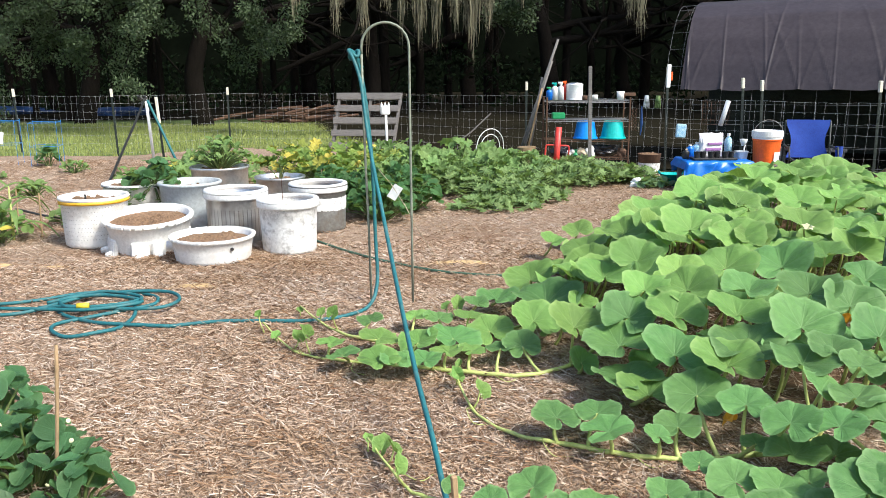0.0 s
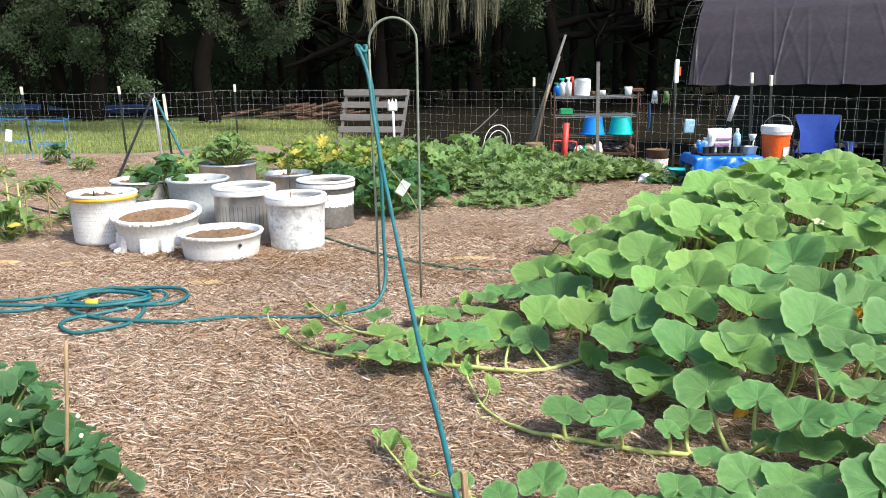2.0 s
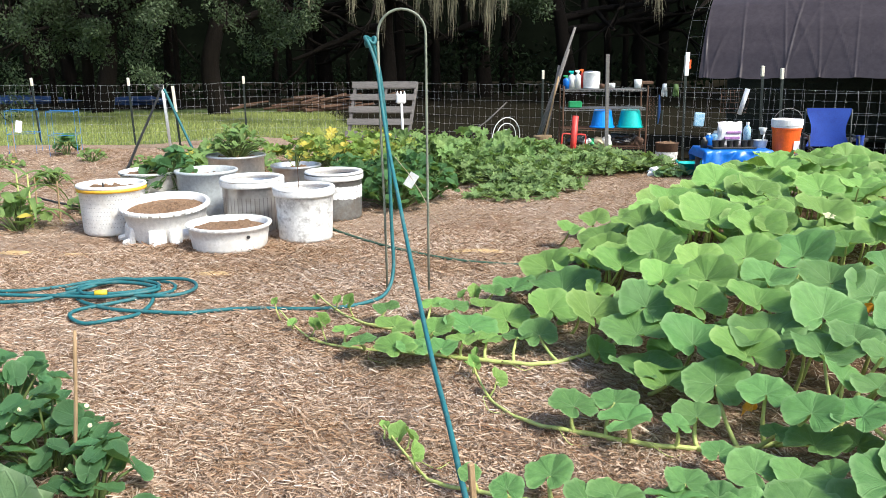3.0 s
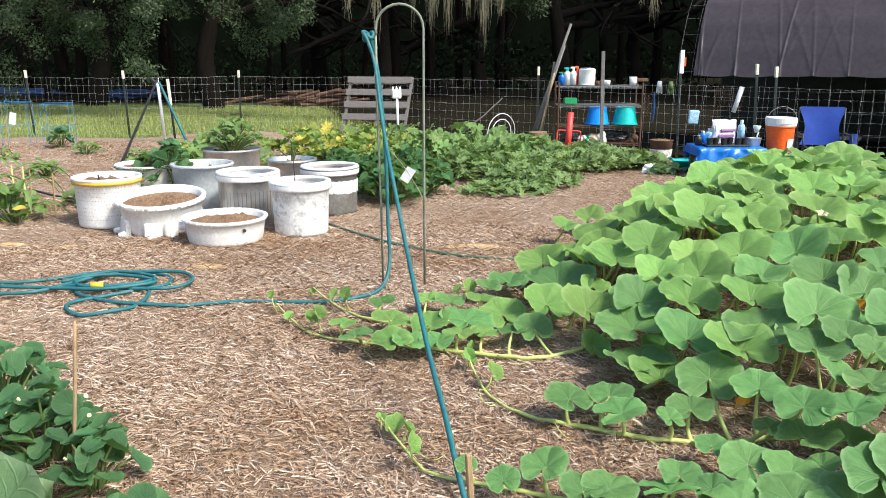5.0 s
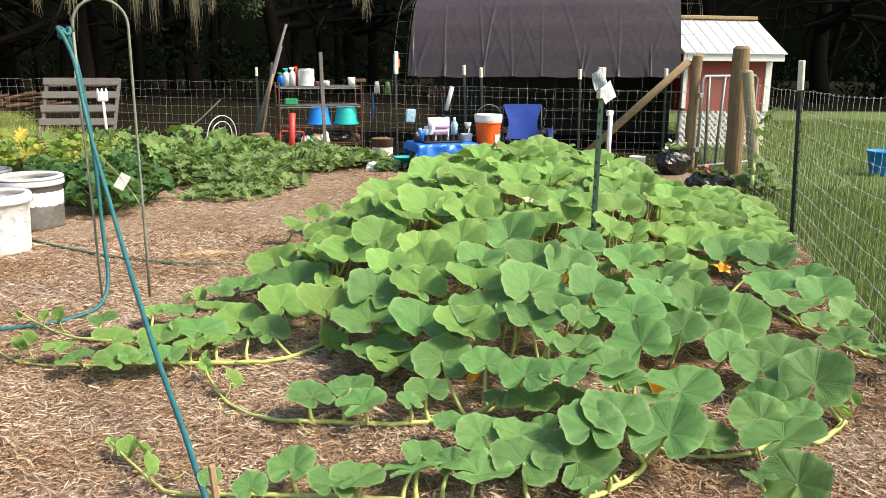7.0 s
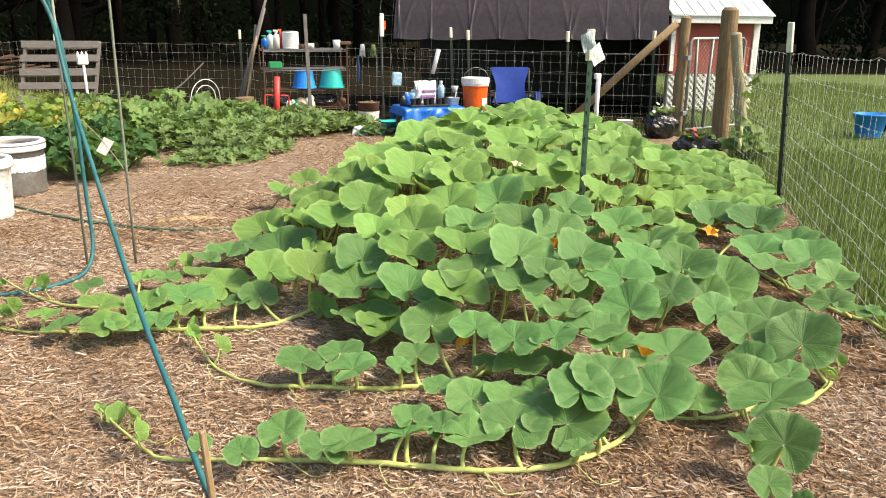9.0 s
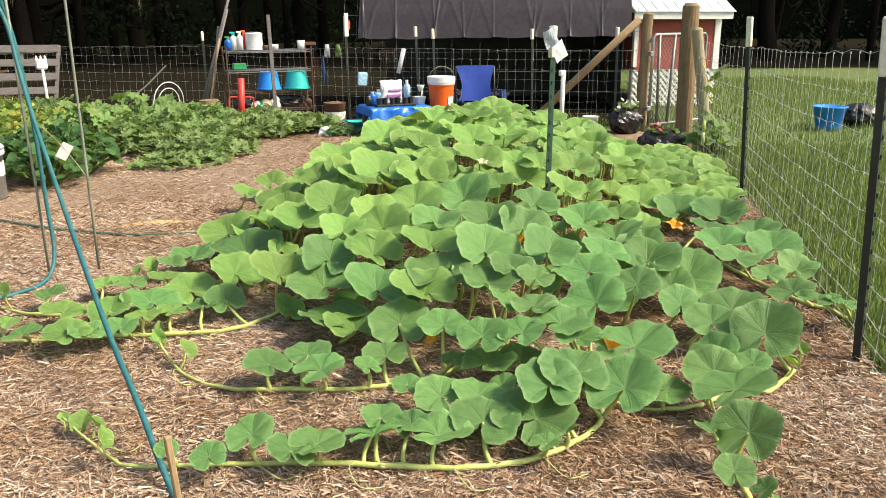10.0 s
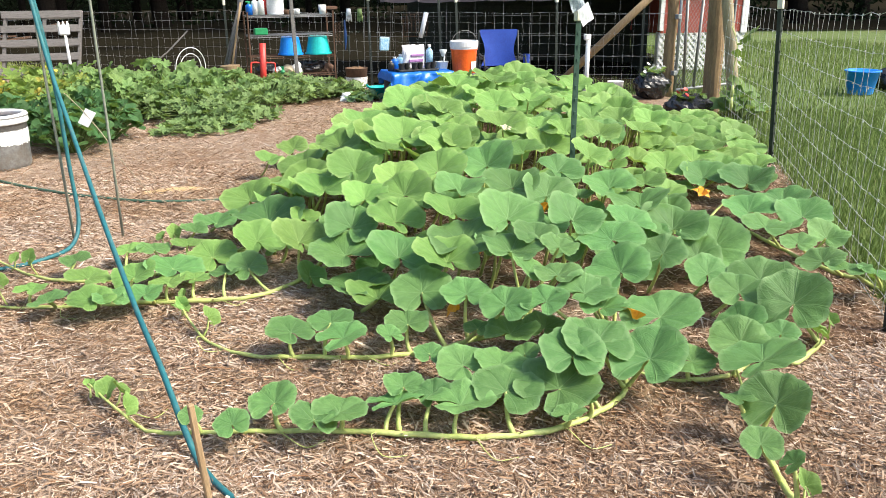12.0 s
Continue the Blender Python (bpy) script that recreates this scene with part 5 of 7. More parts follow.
for z, jag in ((0.205, 0.016), (0.24, 0.0), (0.30, 0.0), (0.322, 0.006)):
    flake.v += [((0.2535 + 0.02 * z) * math.cos(a) , (0.2535 + 0.02 * z) * math.sin(a), z + jag * (noise.noise((5 * math.cos(a), 5 * math.sin(a), z)) + 1.3 * noise.noise((17 * math.cos(a), 17 * math.sin(a), z)))) for a in np.linspace(0, 2 * math.pi, 120, endpoint=False)]
flake.f = [(j * 120 + i, j * 120 + (i + 1) % 120, j * 120 + 120 + (i + 1) % 120, j * 120 + 120 + i) for j in range(3) for i in range(120)]
part("paint_band", flake, M_OLDWHITE, t6, "flaking white paint", smooth=True)
part("rim", Shape().lathe([(0.258, 0.37), (0.272, 0.372), (0.275, 0.385), (0.275, 0.435), (0.267, 0.446), (0.23, 0.446), (0.224, 0.425), (0.245, 0.395)], 48), M_WHITE, t6, "white plastic balance ring", smooth=True)

tub(-2.38, 7.55, 0.275, 0.46, M_CLEARPL, "milky translucent plastic tub stained at the bottom", 0.08, 0.93)
t8 = tub(-2.98, 7.80, 0.30, 0.42, M_WHITEPL, "white plastic tub overflowing with leafy vines", 0.04, 0.93)
part("band", ring(0.298, 0.318, 0.395, 0.412), M_POST, t8, "dark rim band", smooth=True)
tub(-2.42, 8.75, 0.30, 0.46, M_STEEL, "shiny stainless steel drum planted with peppers", 0.05, 0.97)
tub(-1.66, 8.20, 0.24, 0.42, M_STEEL, "dark stainless steel drum with sparse seedlings", 0.06, 0.97)


# ---- leafy plants in the beds ----
SQUASH = [leaf_shape(200 + k, 5, 0.10, 0.5, 0.14, 0.06, 25, 3, 0.25) for k in range(4)]
ZUKE = [leaf_shape(210 + k, 7, 0.13, 0.5, 0.16, 0.09, 36, 3, 0.3) for k in range(4)]
MELON = [leaf_shape(220 + k, 7, 0.25, 0.5, 0.10, 0.06, 30, 2, 0.45) for k in range(4)]
HEART = [leaf_shape(240 + k, 3, 0.03, 0.5, 0.10, 0.04, 14, 3, 0.5) for k in range(4)]
OVATE = [leaf_shape(260 + k, 2, 0.10, 0.1, 0.06, 0.05, 12, 3, 0.85, 0.2) for k in range(4)]
for s in OVATE:
    s.v = [(x * 0.78, y, z) for x, y, z in s.v]
BEANLEAF = [leaf_shape(270 + k, 2, 0.07, 0.2, 0.10, 0.05, 18, 4, 0.75, 0.15) for k in range(4)]
for s in BEANLEAF:
    s.v = [(x * 0.88, y, z) for x, y, z in s.v]
CROWN = [leaf_shape(280 + k, 6, 0.03, 0.3, 0.30, 0.12, 30, 5, 0.5) for k in range(2)]


def bush(x, y, spread, height, count, protos, size, material, label, category, seed, stem=None, group="", hang=0.0, base=0.0, squash=1.0, tilt=(20, 20)):
    """A plant: stalks from one root, each with a leaf at its end."""
    r = np.random.default_rng(seed)
    ob = thing(category.replace(" ", "_"), label, category, pose(x, y, base), group)
    lv, st = Shape(), Shape()
    lv.uv = []
    for k in range(count):
        a, q = r.uniform(0, 6.283), r.random() ** 0.55
        px, py = spread * q * math.cos(a), spread * q * math.sin(a) * squash
        pz = height * (1 - 0.55 * q * q) * r.uniform(0.45, 1.05) - hang * q * q
        w = r.uniform(*size)
        add_leaf(lv, protos[k % len(protos)], leaf_pose(px, py, max(pz, 0.03 - base), w, r.normal(0, 70), r.normal(*tilt), r.normal(0, 18)))
        if k % 2 == 0:
            st.tube([(px * 0.15, py * 0.15, 0.0), (px * 0.6, py * 0.6, pz * 0.6 + 0.02), (px, py, max(pz, 0.02 - base))], [0.007, 0.006, 0.004], 5, cap=False)
    part("leaves", lv, material, ob, smooth=True, kind="stuff")
    part("stem", st, stem or M_STEMD, ob, smooth=True, kind="stuff")
    return ob


GS, GM = "squash plants in the bed", "melon plants in the bed"
L_SQ, L_YE = "bushy green squash plant with broad lobed leaves", "squash plant with yellowing old leaves"
L_ME = "low trailing melon plant with deeply cut leaves"
seed = 300
for x, y in [(-2.1, 11.3), (-1.6, 10.7), (-1.2, 11.3), (-0.95, 10.5)]:
    seed += 1
    bush(x, y, 0.58, 0.50, 70, ZUKE, (0.09, 0.18), M_YELLOW, L_YE, "squash plant", seed, group=GS)
for x, y, h in [(-3.3, 11.2, 0.4), (-2.9, 10.4, 0.42), (-0.35, 10.4, 0.62), (0.2, 10.9, 0.62), (-0.3, 9.95, 0.58), (0.45, 10.0, 0.55), (0.95, 10.6, 0.5), (-0.6, 11.4, 0.6), (0.65, 11.4, 0.5)]:
    seed += 1
    bush(x, y, 0.60, h * 0.84, 95, ZUKE, (0.08, 0.17), M_SQUASH, L_SQ, "squash plant", seed, group=GS)
for x, y, h in [(0.15, 9.7, 0.36), (0.8, 8.95, 0.3), (0.55, 9.4, 0.36), (1.05, 9.6, 0.34), (1.45, 10.1, 0.36), (1.9, 10.35, 0.32), (2.35, 10.55, 0.30), (1.25, 10.6, 0.4), (1.8, 10.9, 0.34), (0.95, 9.1, 0.2), (0.55, 8.6, 0.16)]:
    seed += 1
    bush(x, y, 0.50, h * 0.9, 190, MELON, (0.045, 0.09), M_MELON, L_ME, "melon plant", seed, group=GM, squash=0.8)
for x, y, h in [(-0.62, 7.95, 0.42), (-0.35, 8.45, 0.44), (-0.75, 8.5, 0.48), (-0.5, 8.9, 0.44), (-1.2, 8.6, 0.46)]:
    seed += 1
    bush(x, y, 0.36, h, 190, HEART, (0.05, 0.088), M_DKLEAF, "dense dark green sweet potato vine", "vine plant", seed, group="sweet potato vines", tilt=(25, 25))
bush(-2.78, 7.72, 0.36, 0.25, 150, HEART, (0.05, 0.10), M_BEAN, "dark leafy vine spilling over a white tub", "vine plant", 391, hang=0.22, base=0.40)
bush(-2.42, 8.75, 0.34, 0.36, 190, OVATE, (0.03, 0.065), M_SQUASH, "pepper plant growing in a steel drum", "pepper plant", 392, base=0.42)
bush(-3.15, 9.6, 0.45, 0.42, 90, MELON, (0.08, 0.15), M_SQUASH, "bright green tomato plant behind the tubs", "tomato plant", 393)
bush(-1.66, 8.20, 0.12, 0.24, 14, OVATE, (0.03, 0.06), M_SQUASH, "thin seedlings in a steel drum", "seedlings", 394, base=0.37)
for x, y, h, c in [(-4.9, 9.6, 0.22, 60), (-4.2, 10.8, 0.2, 60), (-5.4, 11.8, 0.22, 40), (-3.62, 7.75, 0.22, 40), (-6.2, 11.0, 0.2, 30), (-4.6, 8.2, 0.12, 16)]:
    seed += 1
    bush(x, y, 0.22, h, c, OVATE, (0.035, 0.07), M_SQUASH, "small leafy seedling plant standing in the mulch", "seedling", seed, group="seedlings in the mulch")

# climbing cucumber by the gate post
bush(5.90, 6.92, 0.22, 0.40, 26, SQUASH, (0.12, 0.20), M_SQUASH, "cucumber vine crowding round the wooden gate post", "cucumber plant", 395)
cv = thing("cucumber_vine", "cucumber vine climbing the wire by the gate post", "cucumber plant", pose(5.72, 6.95, 0))
part("stem", Shape().tube(smooth_path([(0, 0, 0), (0.02, -0.05, 0.3), (-0.04, -0.12, 0.55), (0.0, -0.1, 0.8), (-0.03, -0.02, 1.0)], 5), 0.006, 6), M_STEM, cv, smooth=True)
for i, z in enumerate((0.45, 0.6, 0.72, 0.85, 0.95)):
    one = Shape()
    one.uv = []
    add_leaf(one, SQUASH[i % 4], leaf_pose(0.05 * math.sin(i * 2), -0.1 - 0.04 * i % 3, z, 0.13, 60 * i, 40))
    part("leaf", one, M_SQUASH, cv, smooth=True)
for z, l in ((0.42, 0.12), (0.3, 0.14)):
    part("cucumber", Shape().tube([(-0.05, -0.15, z), (-0.055, -0.16, z - l * 0.5), (-0.05, -0.15, z - l)], [0.012, 0.02, 0.012], 8), M_STEM, cv, "pale green cucumber", smooth=True)

# bean plants with a cane, cabbage leaf and a maize plant
L_BEAN = "leafy green bean plant with small white flowers"
for x, y, spread, h, c, sd in ((-1.80, 2.92, 0.27, 0.38, 84, 401), (-1.50, 2.68, 0.22, 0.34, 64, 402), (-1.25, 2.48, 0.16, 0.26, 34, 404), (-1.04, 2.24, 0.13, 0.13, 22, 403)):
    bush(x, y, spread, h, c, BEANLEAF, (0.05, 0.088), M_BEAN, L_BEAN, "bean plant", sd, group="bean plants", tilt=(2, 26))
single("bean_cane", Shape().tube(smooth_path([(0, 0, -0.05), (0.004, 0, 0.3), (-0.003, 0, 0.62)], 3), [0.007, 0.0075, 0.0065, 0.007, 0.0065, 0.007, 0.006], 8), M_TANWOOD, "thin tan bamboo cane stuck in the mulch", "cane", pose(-1.345, 2.52, 0, 0, 7, 0), smooth=True)
for i, (x, y, z) in enumerate([(-1.28, 2.5, 0.30), (-1.30, 2.52, 0.36), (-1.55, 2.55, 0.33), (-1.36, 2.45, 0.16), (-1.62, 2.6, 0.25)]):
    single("bean_flower", Shape().lathe([(0.0, 0), (0.009, 0.004), (0.011, 0.012), (0.0, 0.014)], 6), M_PETAL, "tiny white bean blossom among the leaves", "flower", pose(x + 0.05, y - 0.03, z, 60, 0, 50 * i) @ Matrix.Scale(0.75, 4), "bean blossoms")
cab = thing("cabbage_plant", "pale green cabbage with broad ribbed leaves", "cabbage", pose(-1.36, 1.98, 0))
for i, (x, y, z, w, yaw, tl) in enumerate([(0, 0, 0.16, 0.34, 10, 48), (-0.14, 0.0, 0.18, 0.36, 50, 42), (0.1, 0.04, 0.12, 0.26, -45, 35), (-0.05, -0.14, 0.14, 0.34, 170, 35), (-0.25, 0.05, 0.14, 0.32, 90, 40)]):
    one = Shape()
    one.uv = []
    add_leaf(one, CROWN[i % 2], leaf_pose(x, y, z, w, yaw, tl))
    part("leaf", one, M_CABBAGE, cab, smooth=True)
part("stem", Shape().tube([(0, 0, 0), (-0.03, 0, 0.12), (-0.05, 0, 0.16)], 0.02, 8), M_STEM, cab, smooth=True)


def maize(x, y, h, seed):
    r = np.random.default_rng(seed)
    ob = thing("maize_plant", "young maize plant with long arching green blades", "maize plant", pose(x, y, 0), "young maize plants")
    part("stalk", Shape().tube([(0, 0, 0), (0.01, 0, h * 0.7)], [0.014, 0.006], 8), M_STEM, ob, smooth=True)
    for k in range(7):
        a = k * 2.6 + r.normal(0, 0.3)
        z0, l = h * (0.15 + 0.09 * k), 0.42 * h / 0.6
        s = Shape()
        s.uv = []
        for i in range(9):
            t = i / 8
            w = 0.026 * math.sin(math.pi * (0.12 + 0.88 * t)) + 0.002
            q, z = l * t * (1 - 0.2 * t), z0 + l * (0.75 * t - 0.95 * t * t)
            for e in (-1, 0, 1):
                s.v.append((q * math.cos(a) - e * w * math.sin(a), q * math.sin(a) + e * w * math.cos(a), max(0.02, z + 0.01 * abs(e))))
                s.uv.append((0.5 + e * 0.07, t))
        s.f = [(3 * i + j, 3 * i + j + 1, 3 * i + j + 4, 3 * i + j + 3) for i in range(8) for j in range(2)]
        part("blade", s, M_SQUASH, ob, smooth=True)


maize(-3.80, 7.0, 0.72, 1)
maize(-3.98, 7.15, 0.7, 2)
bush(-3.86, 6.9, 0.26, 0.40, 46, OVATE, (0.06, 0.11), M_SQUASH, "light green leafy plant beside the maize", "leafy plant", 405)

# ---- shepherd's hook, hoses ----
hook = thing("hose_hoop", "thin green-grey steel hoop holding a garden hose", "hoop", pose(0, 0, 0))
arch = [(-0.49, 5.05, 1.58)] + [(-0.345 - 0.145 * math.cos(a), 5.05, 1.62 + 0.145 * math.sin(a)) for a in np.linspace(0.0, math.pi, 13)]
part("rod", Shape().tube([*arch, (-0.2, 5.05, 1.2), (-0.198, 5.045, 0.6), (-0.197, 5.04, -0.05)], 0.0078, 8), M_POLE, hook, smooth=True)
part("rod", Shape().tube([(-0.49, 5.05, 1.60), (-0.487, 5.06, 1.1), (-0.475, 5.08, 0.5), (-0.47, 5.09, -0.05)], 0.0078, 8), M_POLE, hook, smooth=True)

hose = thing("garden_hose", "teal green garden hose slung over the hoop", "hose")
main = smooth_path([(-0.49, 5.08, 1.50), (-0.53, 5.02, 1.585), (-0.56, 4.98, 1.60), (-0.53, 4.95, 1.55), (-0.485, 4.9, 1.42), (-0.45, 4.8, 1.20), (-0.40, 4.6, 0.98), (-0.33, 4.30, 0.76), (-0.26, 3.95, 0.57), (-0.19, 3.55, 0.42), (-0.11, 3.1, 0.27), (-0.045, 2.75, 0.18), (0.0, 2.49, 0.10), (0.04, 2.33, 0.03), (0.10, 2.16, 0.022), (0.18, 2.0, 0.022), (0.3, 1.8, 0.022)], 6)
part("hose_line", Shape().tube(main, 0.0105, 10), M_HOSE, hose, smooth=True)
down = smooth_path([(-0.54, 5.0, 1.59), (-0.50, 5.06, 1.48), (-0.465, 5.05, 1.23), (-0.44, 5.05, 0.88), (-0.43, 5.04, 0.44), (-0.42, 4.98, 0.17), (-0.46, 4.86, 0.05), (-0.57, 4.72, 0.03), (-0.8, 4.60, 0.03), (-1.3, 4.60, 0.03), (-1.62, 4.50, 0.03)], 6)
part("hose_line", Shape().tube(down, 0.0115, 10), M_HOSE, hose, smooth=True)
knot = [(-0.53 + 0.028 * math.cos(a), 5.01 + 0.02 * math.sin(a), 1.575 + 0.018 * math.sin(2 * a) + 0.01 * math.cos(a)) for a in np.linspace(0, 9, 22)]
part("knot", Shape().tube(knot, 0.0115, 8), M_HOSE, hose, "knotted hose end", smooth=True)

coil = thing("coiled_hose", "loose coil of teal hose lying on the mulch", "hose")
def lie(pts, lift):
    """Rounds of hose lying over one another."""
    return smooth_path([(x, y, 0.03 + lift + 0.012 * abs(math.sin(1.7 * k))) for k, (x, y) in enumerate(pts)], 6)


ROUNDS = [([(-3.3, 4.98), (-2.85, 4.94), (-2.63, 5.06), (-2.4, 5.19), (-2.12, 5.22), (-1.89, 5.11), (-1.84, 4.94), (-1.97, 4.82), (-2.12, 4.67), (-2.27, 4.56), (-2.25, 4.42), (-2.12, 4.32), (-1.96, 4.37), (-1.88, 4.5), (-1.88, 4.72), (-2.02, 5.04), (-2.2, 5.19), (-2.39, 5.15), (-2.48, 4.99), (-2.33, 4.73), (-2.09, 4.58), (-1.91, 4.52), (-1.6, 4.5)], 0.0),
          ([(-2.52, 4.83), (-2.33, 4.82), (-2.05, 4.79), (-1.76, 4.78), (-1.69, 4.97), (-1.8, 5.14), (-2.04, 5.17), (-2.3, 5.08), (-2.44, 4.86), (-2.61, 4.68), (-3.1, 4.62)], 0.02),
          ([(-2.5, 4.9), (-2.25, 5.12), (-1.95, 5.02), (-2.0, 4.84), (-2.3, 4.78), (-2.42, 4.95), (-2.2, 5.05), (-1.9, 4.9), (-2.15, 4.72), (-2.45, 4.75), (-3.2, 4.78)], 0.03)]
for pts, lift in ROUNDS:
    part("hose_line", Shape().tube(lie(pts, lift), 0.0115, 8), M_HOSE, coil, smooth=True)
part("coupling", Shape().tube([(-2.24, 4.74, 0.085), (-2.17, 4.75, 0.088)], [0.019, 0.017], 10), M_SIGNYEL, coil, "yellow-orange hose coupling", smooth=True)
single("garden_hose", Shape().tube(smooth_path([(-1.25, 7.15, 0.03), (-1.04, 6.79, 0.03), (-0.6, 6.25, 0.03), (-0.15, 5.85, 0.03), (0.2, 5.68, 0.03), (0.6, 5.62, 0.03), (0.9, 5.7, 0.03)], 6), 0.012, 8), M_HOSED, "dark green hose lying across the mulch", "hose", smooth=True)
single("garden_hose", Shape().tube(smooth_path([(-4.6, 8.6, 0.03), (-4.1, 8.15, 0.04), (-3.7, 7.9, 0.04), (-3.4, 7.7, 0.03)], 6), 0.012, 8), M_BLACKPIPE, "black hose lying between seedlings and tubs", "hose", smooth=True)

tag = thing("plant_tag", "white paper tag tied to a string on the hose", "tag")
part("card", Shape().box((-0.03, -0.001, -0.048), (0.03, 0.001, 0.048), pose(-0.30, 5.02, 0.735, 10, 32, 8)), M_PAPER, tag)
part("string", Shape().tube([(-0.385, 4.85, 0.90), (-0.32, 5.01, 0.785), (-0.24, 5.04, 0.65), (-0.195, 5.05, 0.56)], 0.0025, 5), M_STRING, tag)
part("string", Shape().tube([(-0.2, 5.05, 0.56), (-0.12, 5.15, 0.4), (-0.02, 5.3, 0.2)], 0.0018, 4), M_STRING, tag)
single("wooden_stake", Shape().box((-0.009, -0.008, -0.05), (0.009, 0.008, 0.36), bevel=0.003), M_TANWOOD, "square weathered wooden stake in the mulch", "stake", pose(0.05, 2.14, 0, 3, -5, 20))

# ---- hoop shelter with tarpaulin ----
AX0, AX1 = Vector((3.85, 13.3, 0)), Vector((7.72, 11.27, 0))
ALONG = (AX1 - AX0).normalized()
ACROSS = Vector((-ALONG.y, ALONG.x, 0))


def hoop_point(u, ang, grow=0.0):
    """u metres along the shelter, ang 0 at the front foot, 180 at the back foot."""
    a = radians(ang)
    h = 2.42 + 0.02 * u + grow
    return AX0 + ALONG * u - ACROSS * (1.30 + grow) * math.cos(a) + Vector((0, 0, h * math.sin(a)))


LONG = (AX1 - AX0).length
shelter = thing("hoop_shelter", "arched shelter of wire panels under a brown tarpaulin", "shelter")
panel = Shape()
for u in [0.0, 0.2] + [0.4 + 0.42 * i for i in range(11)] + [LONG + 0.02, LONG + 0.2]:
    panel.tube([hoop_point(u, a) for a in range(0, 181, 6)], 0.0021, 5)
for a in [3, 9, 16, 23, 30, 38, 46, 55, 64, 74, 84, 90, 100, 112, 124, 136, 148, 160, 172]:
    panel.tube([hoop_point(0.0, a), hoop_point(LONG * 0.5, a), hoop_point(LONG + 0.2, a)], 0.002, 5)
part("wire_panel", panel, M_PANEL, shelter, kind="stuff")
tarp = Shape()
nu, na = 400, 66
rtp = np.random.default_rng(14)
folds = []
for k in range(9):
    tie = 0.26 + 0.52 * k + rtp.normal(0, 0.10)
    for q in range(5):
        folds.append((tie + rtp.normal(0, 0.02), rtp.uniform(0.15, 0.8), -1.7 + 0.85 * q + rtp.normal(0, 0.3), rtp.uniform(0.12, 0.5)))
WIRES = (28, 38, 50, 63, 77, 90, 104, 118, 132, 155)
for j in range(na + 1):
    t = j / na
    ang = 28 + t * 127
    for i in range(nu + 1):
        u = 0.24 + (LONG - 0.32) * i / nu
        low = max(0, 1 - t * 3.0)
        g = 0.040 + 0.008 * noise.noise((u * 1.3, t * 3, 0)) * (0.3 + low)
        for w0, w1 in zip(WIRES, WIRES[1:]):
            if w0 <= ang <= w1:
                half = radians(w1 - w0) / 2
                g -= 2.2 * (1 - math.cos(half) / math.cos(radians(ang - (w0 + w1) / 2)))
        for fu, fs, fl, reach in folds:
            w = 0.010 + 0.028 * t
            d = (u - fu - fl * t) / w
            if abs(d) < 3:
                g += 0.021 * fs * max(0, 1 - t / reach) * math.exp(-d * d)
        drop = 0.5 * (0.4 + 0.6 * math.sin(u * 1.7) ** 2) * low ** 6 * abs(math.sin((u - 0.26) * math.pi / 0.52))
        tarp.v.append(tuple(hoop_point(u, ang - drop, g)))
n = nu + 1
tarp.f = [(j * n + i, j * n + i + 1, j * n + n + i + 1, j * n + n + i) for j in range(na) for i in range(nu)]
part("tarpaulin", tarp, M_TARP, shelter, "brown tarpaulin with creases", smooth=True)
# dark sheets added at back and end, for the shelter's inner shade
dark = Shape()
for u in (0.3, LONG - 0.2):
    base = [hoop_point(u, a, -0.05) for a in range(0, 181, 10)]
    if u > 1:
        dark.add([tuple(p) for p in base], [tuple(range(len(base)))])
dark.add([tuple(hoop_point(u, a, -0.03)) for u in (0.25, LONG - 0.2) for a in (180, 168, 155, 140)], [(0, 1, 5, 4), (1, 2, 6, 5), (2, 3, 7, 6)])
part("shade_cloth", dark, M_SHADE, shelter, "dark sheet added to stand for the shelter's inner shade")
bench = thing("grey_bench", "low grey wooden bench inside the shelter", "bench", pose(5.3, 11.6, 0, 0, 0, -28))
part("seat", Shape().box((-0.45, -0.12, 0.30), (0.45, 0.12, 0.335), bevel=0.008), M_GREYWOOD, bench)
for sx in (-0.38, 0.38):
    part("leg", Shape().box((sx - 0.03, -0.1, 0), (sx + 0.03, 0.1, 0.3), bevel=0.006), M_GREYWOOD, bench)

# ---- red hut ----
HX, HY = 9.52, 11.25
hut = thing("garden_hut", "small red hut with white trim and metal roof", "hut", pose(HX, HY, 0, 0, 0, -6))
wall = Shape()
wall.box((-1.55, 0.0, 0.66), (0.0, 0.05, 1.50))
wall.box((-0.05, 0.0, 0.66), (0.0, 1.5, 1.50))
wall.box((-1.55, 0.0, 0.66), (-1.50, 1.5, 1.50))
wall.box((-1.55, 1.45, 0.66), (0.0, 1.5, 1.50))
wall.box((-1.55, 0.0, 0.62), (0.0, 1.5, 0.66))
part("wall", wall, M_RED, hut, "red painted boards")
for a, b, c, d in ((-0.09, -0.02, 0.03, 0.05), (-1.58, -0.02, -1.50, 0.05)):
    part("trim", Shape().box((a, b, 0.60 if a > -0.5 else 0.66), (c, d, 1.50), bevel=0.006), M_WPAINT, hut, "white corner board")
part("fascia", Shape().box((-1.68, -0.17, 1.42), (0.14, -0.14, 1.54), bevel=0.005), M_WPAINT, hut, "white fascia board")
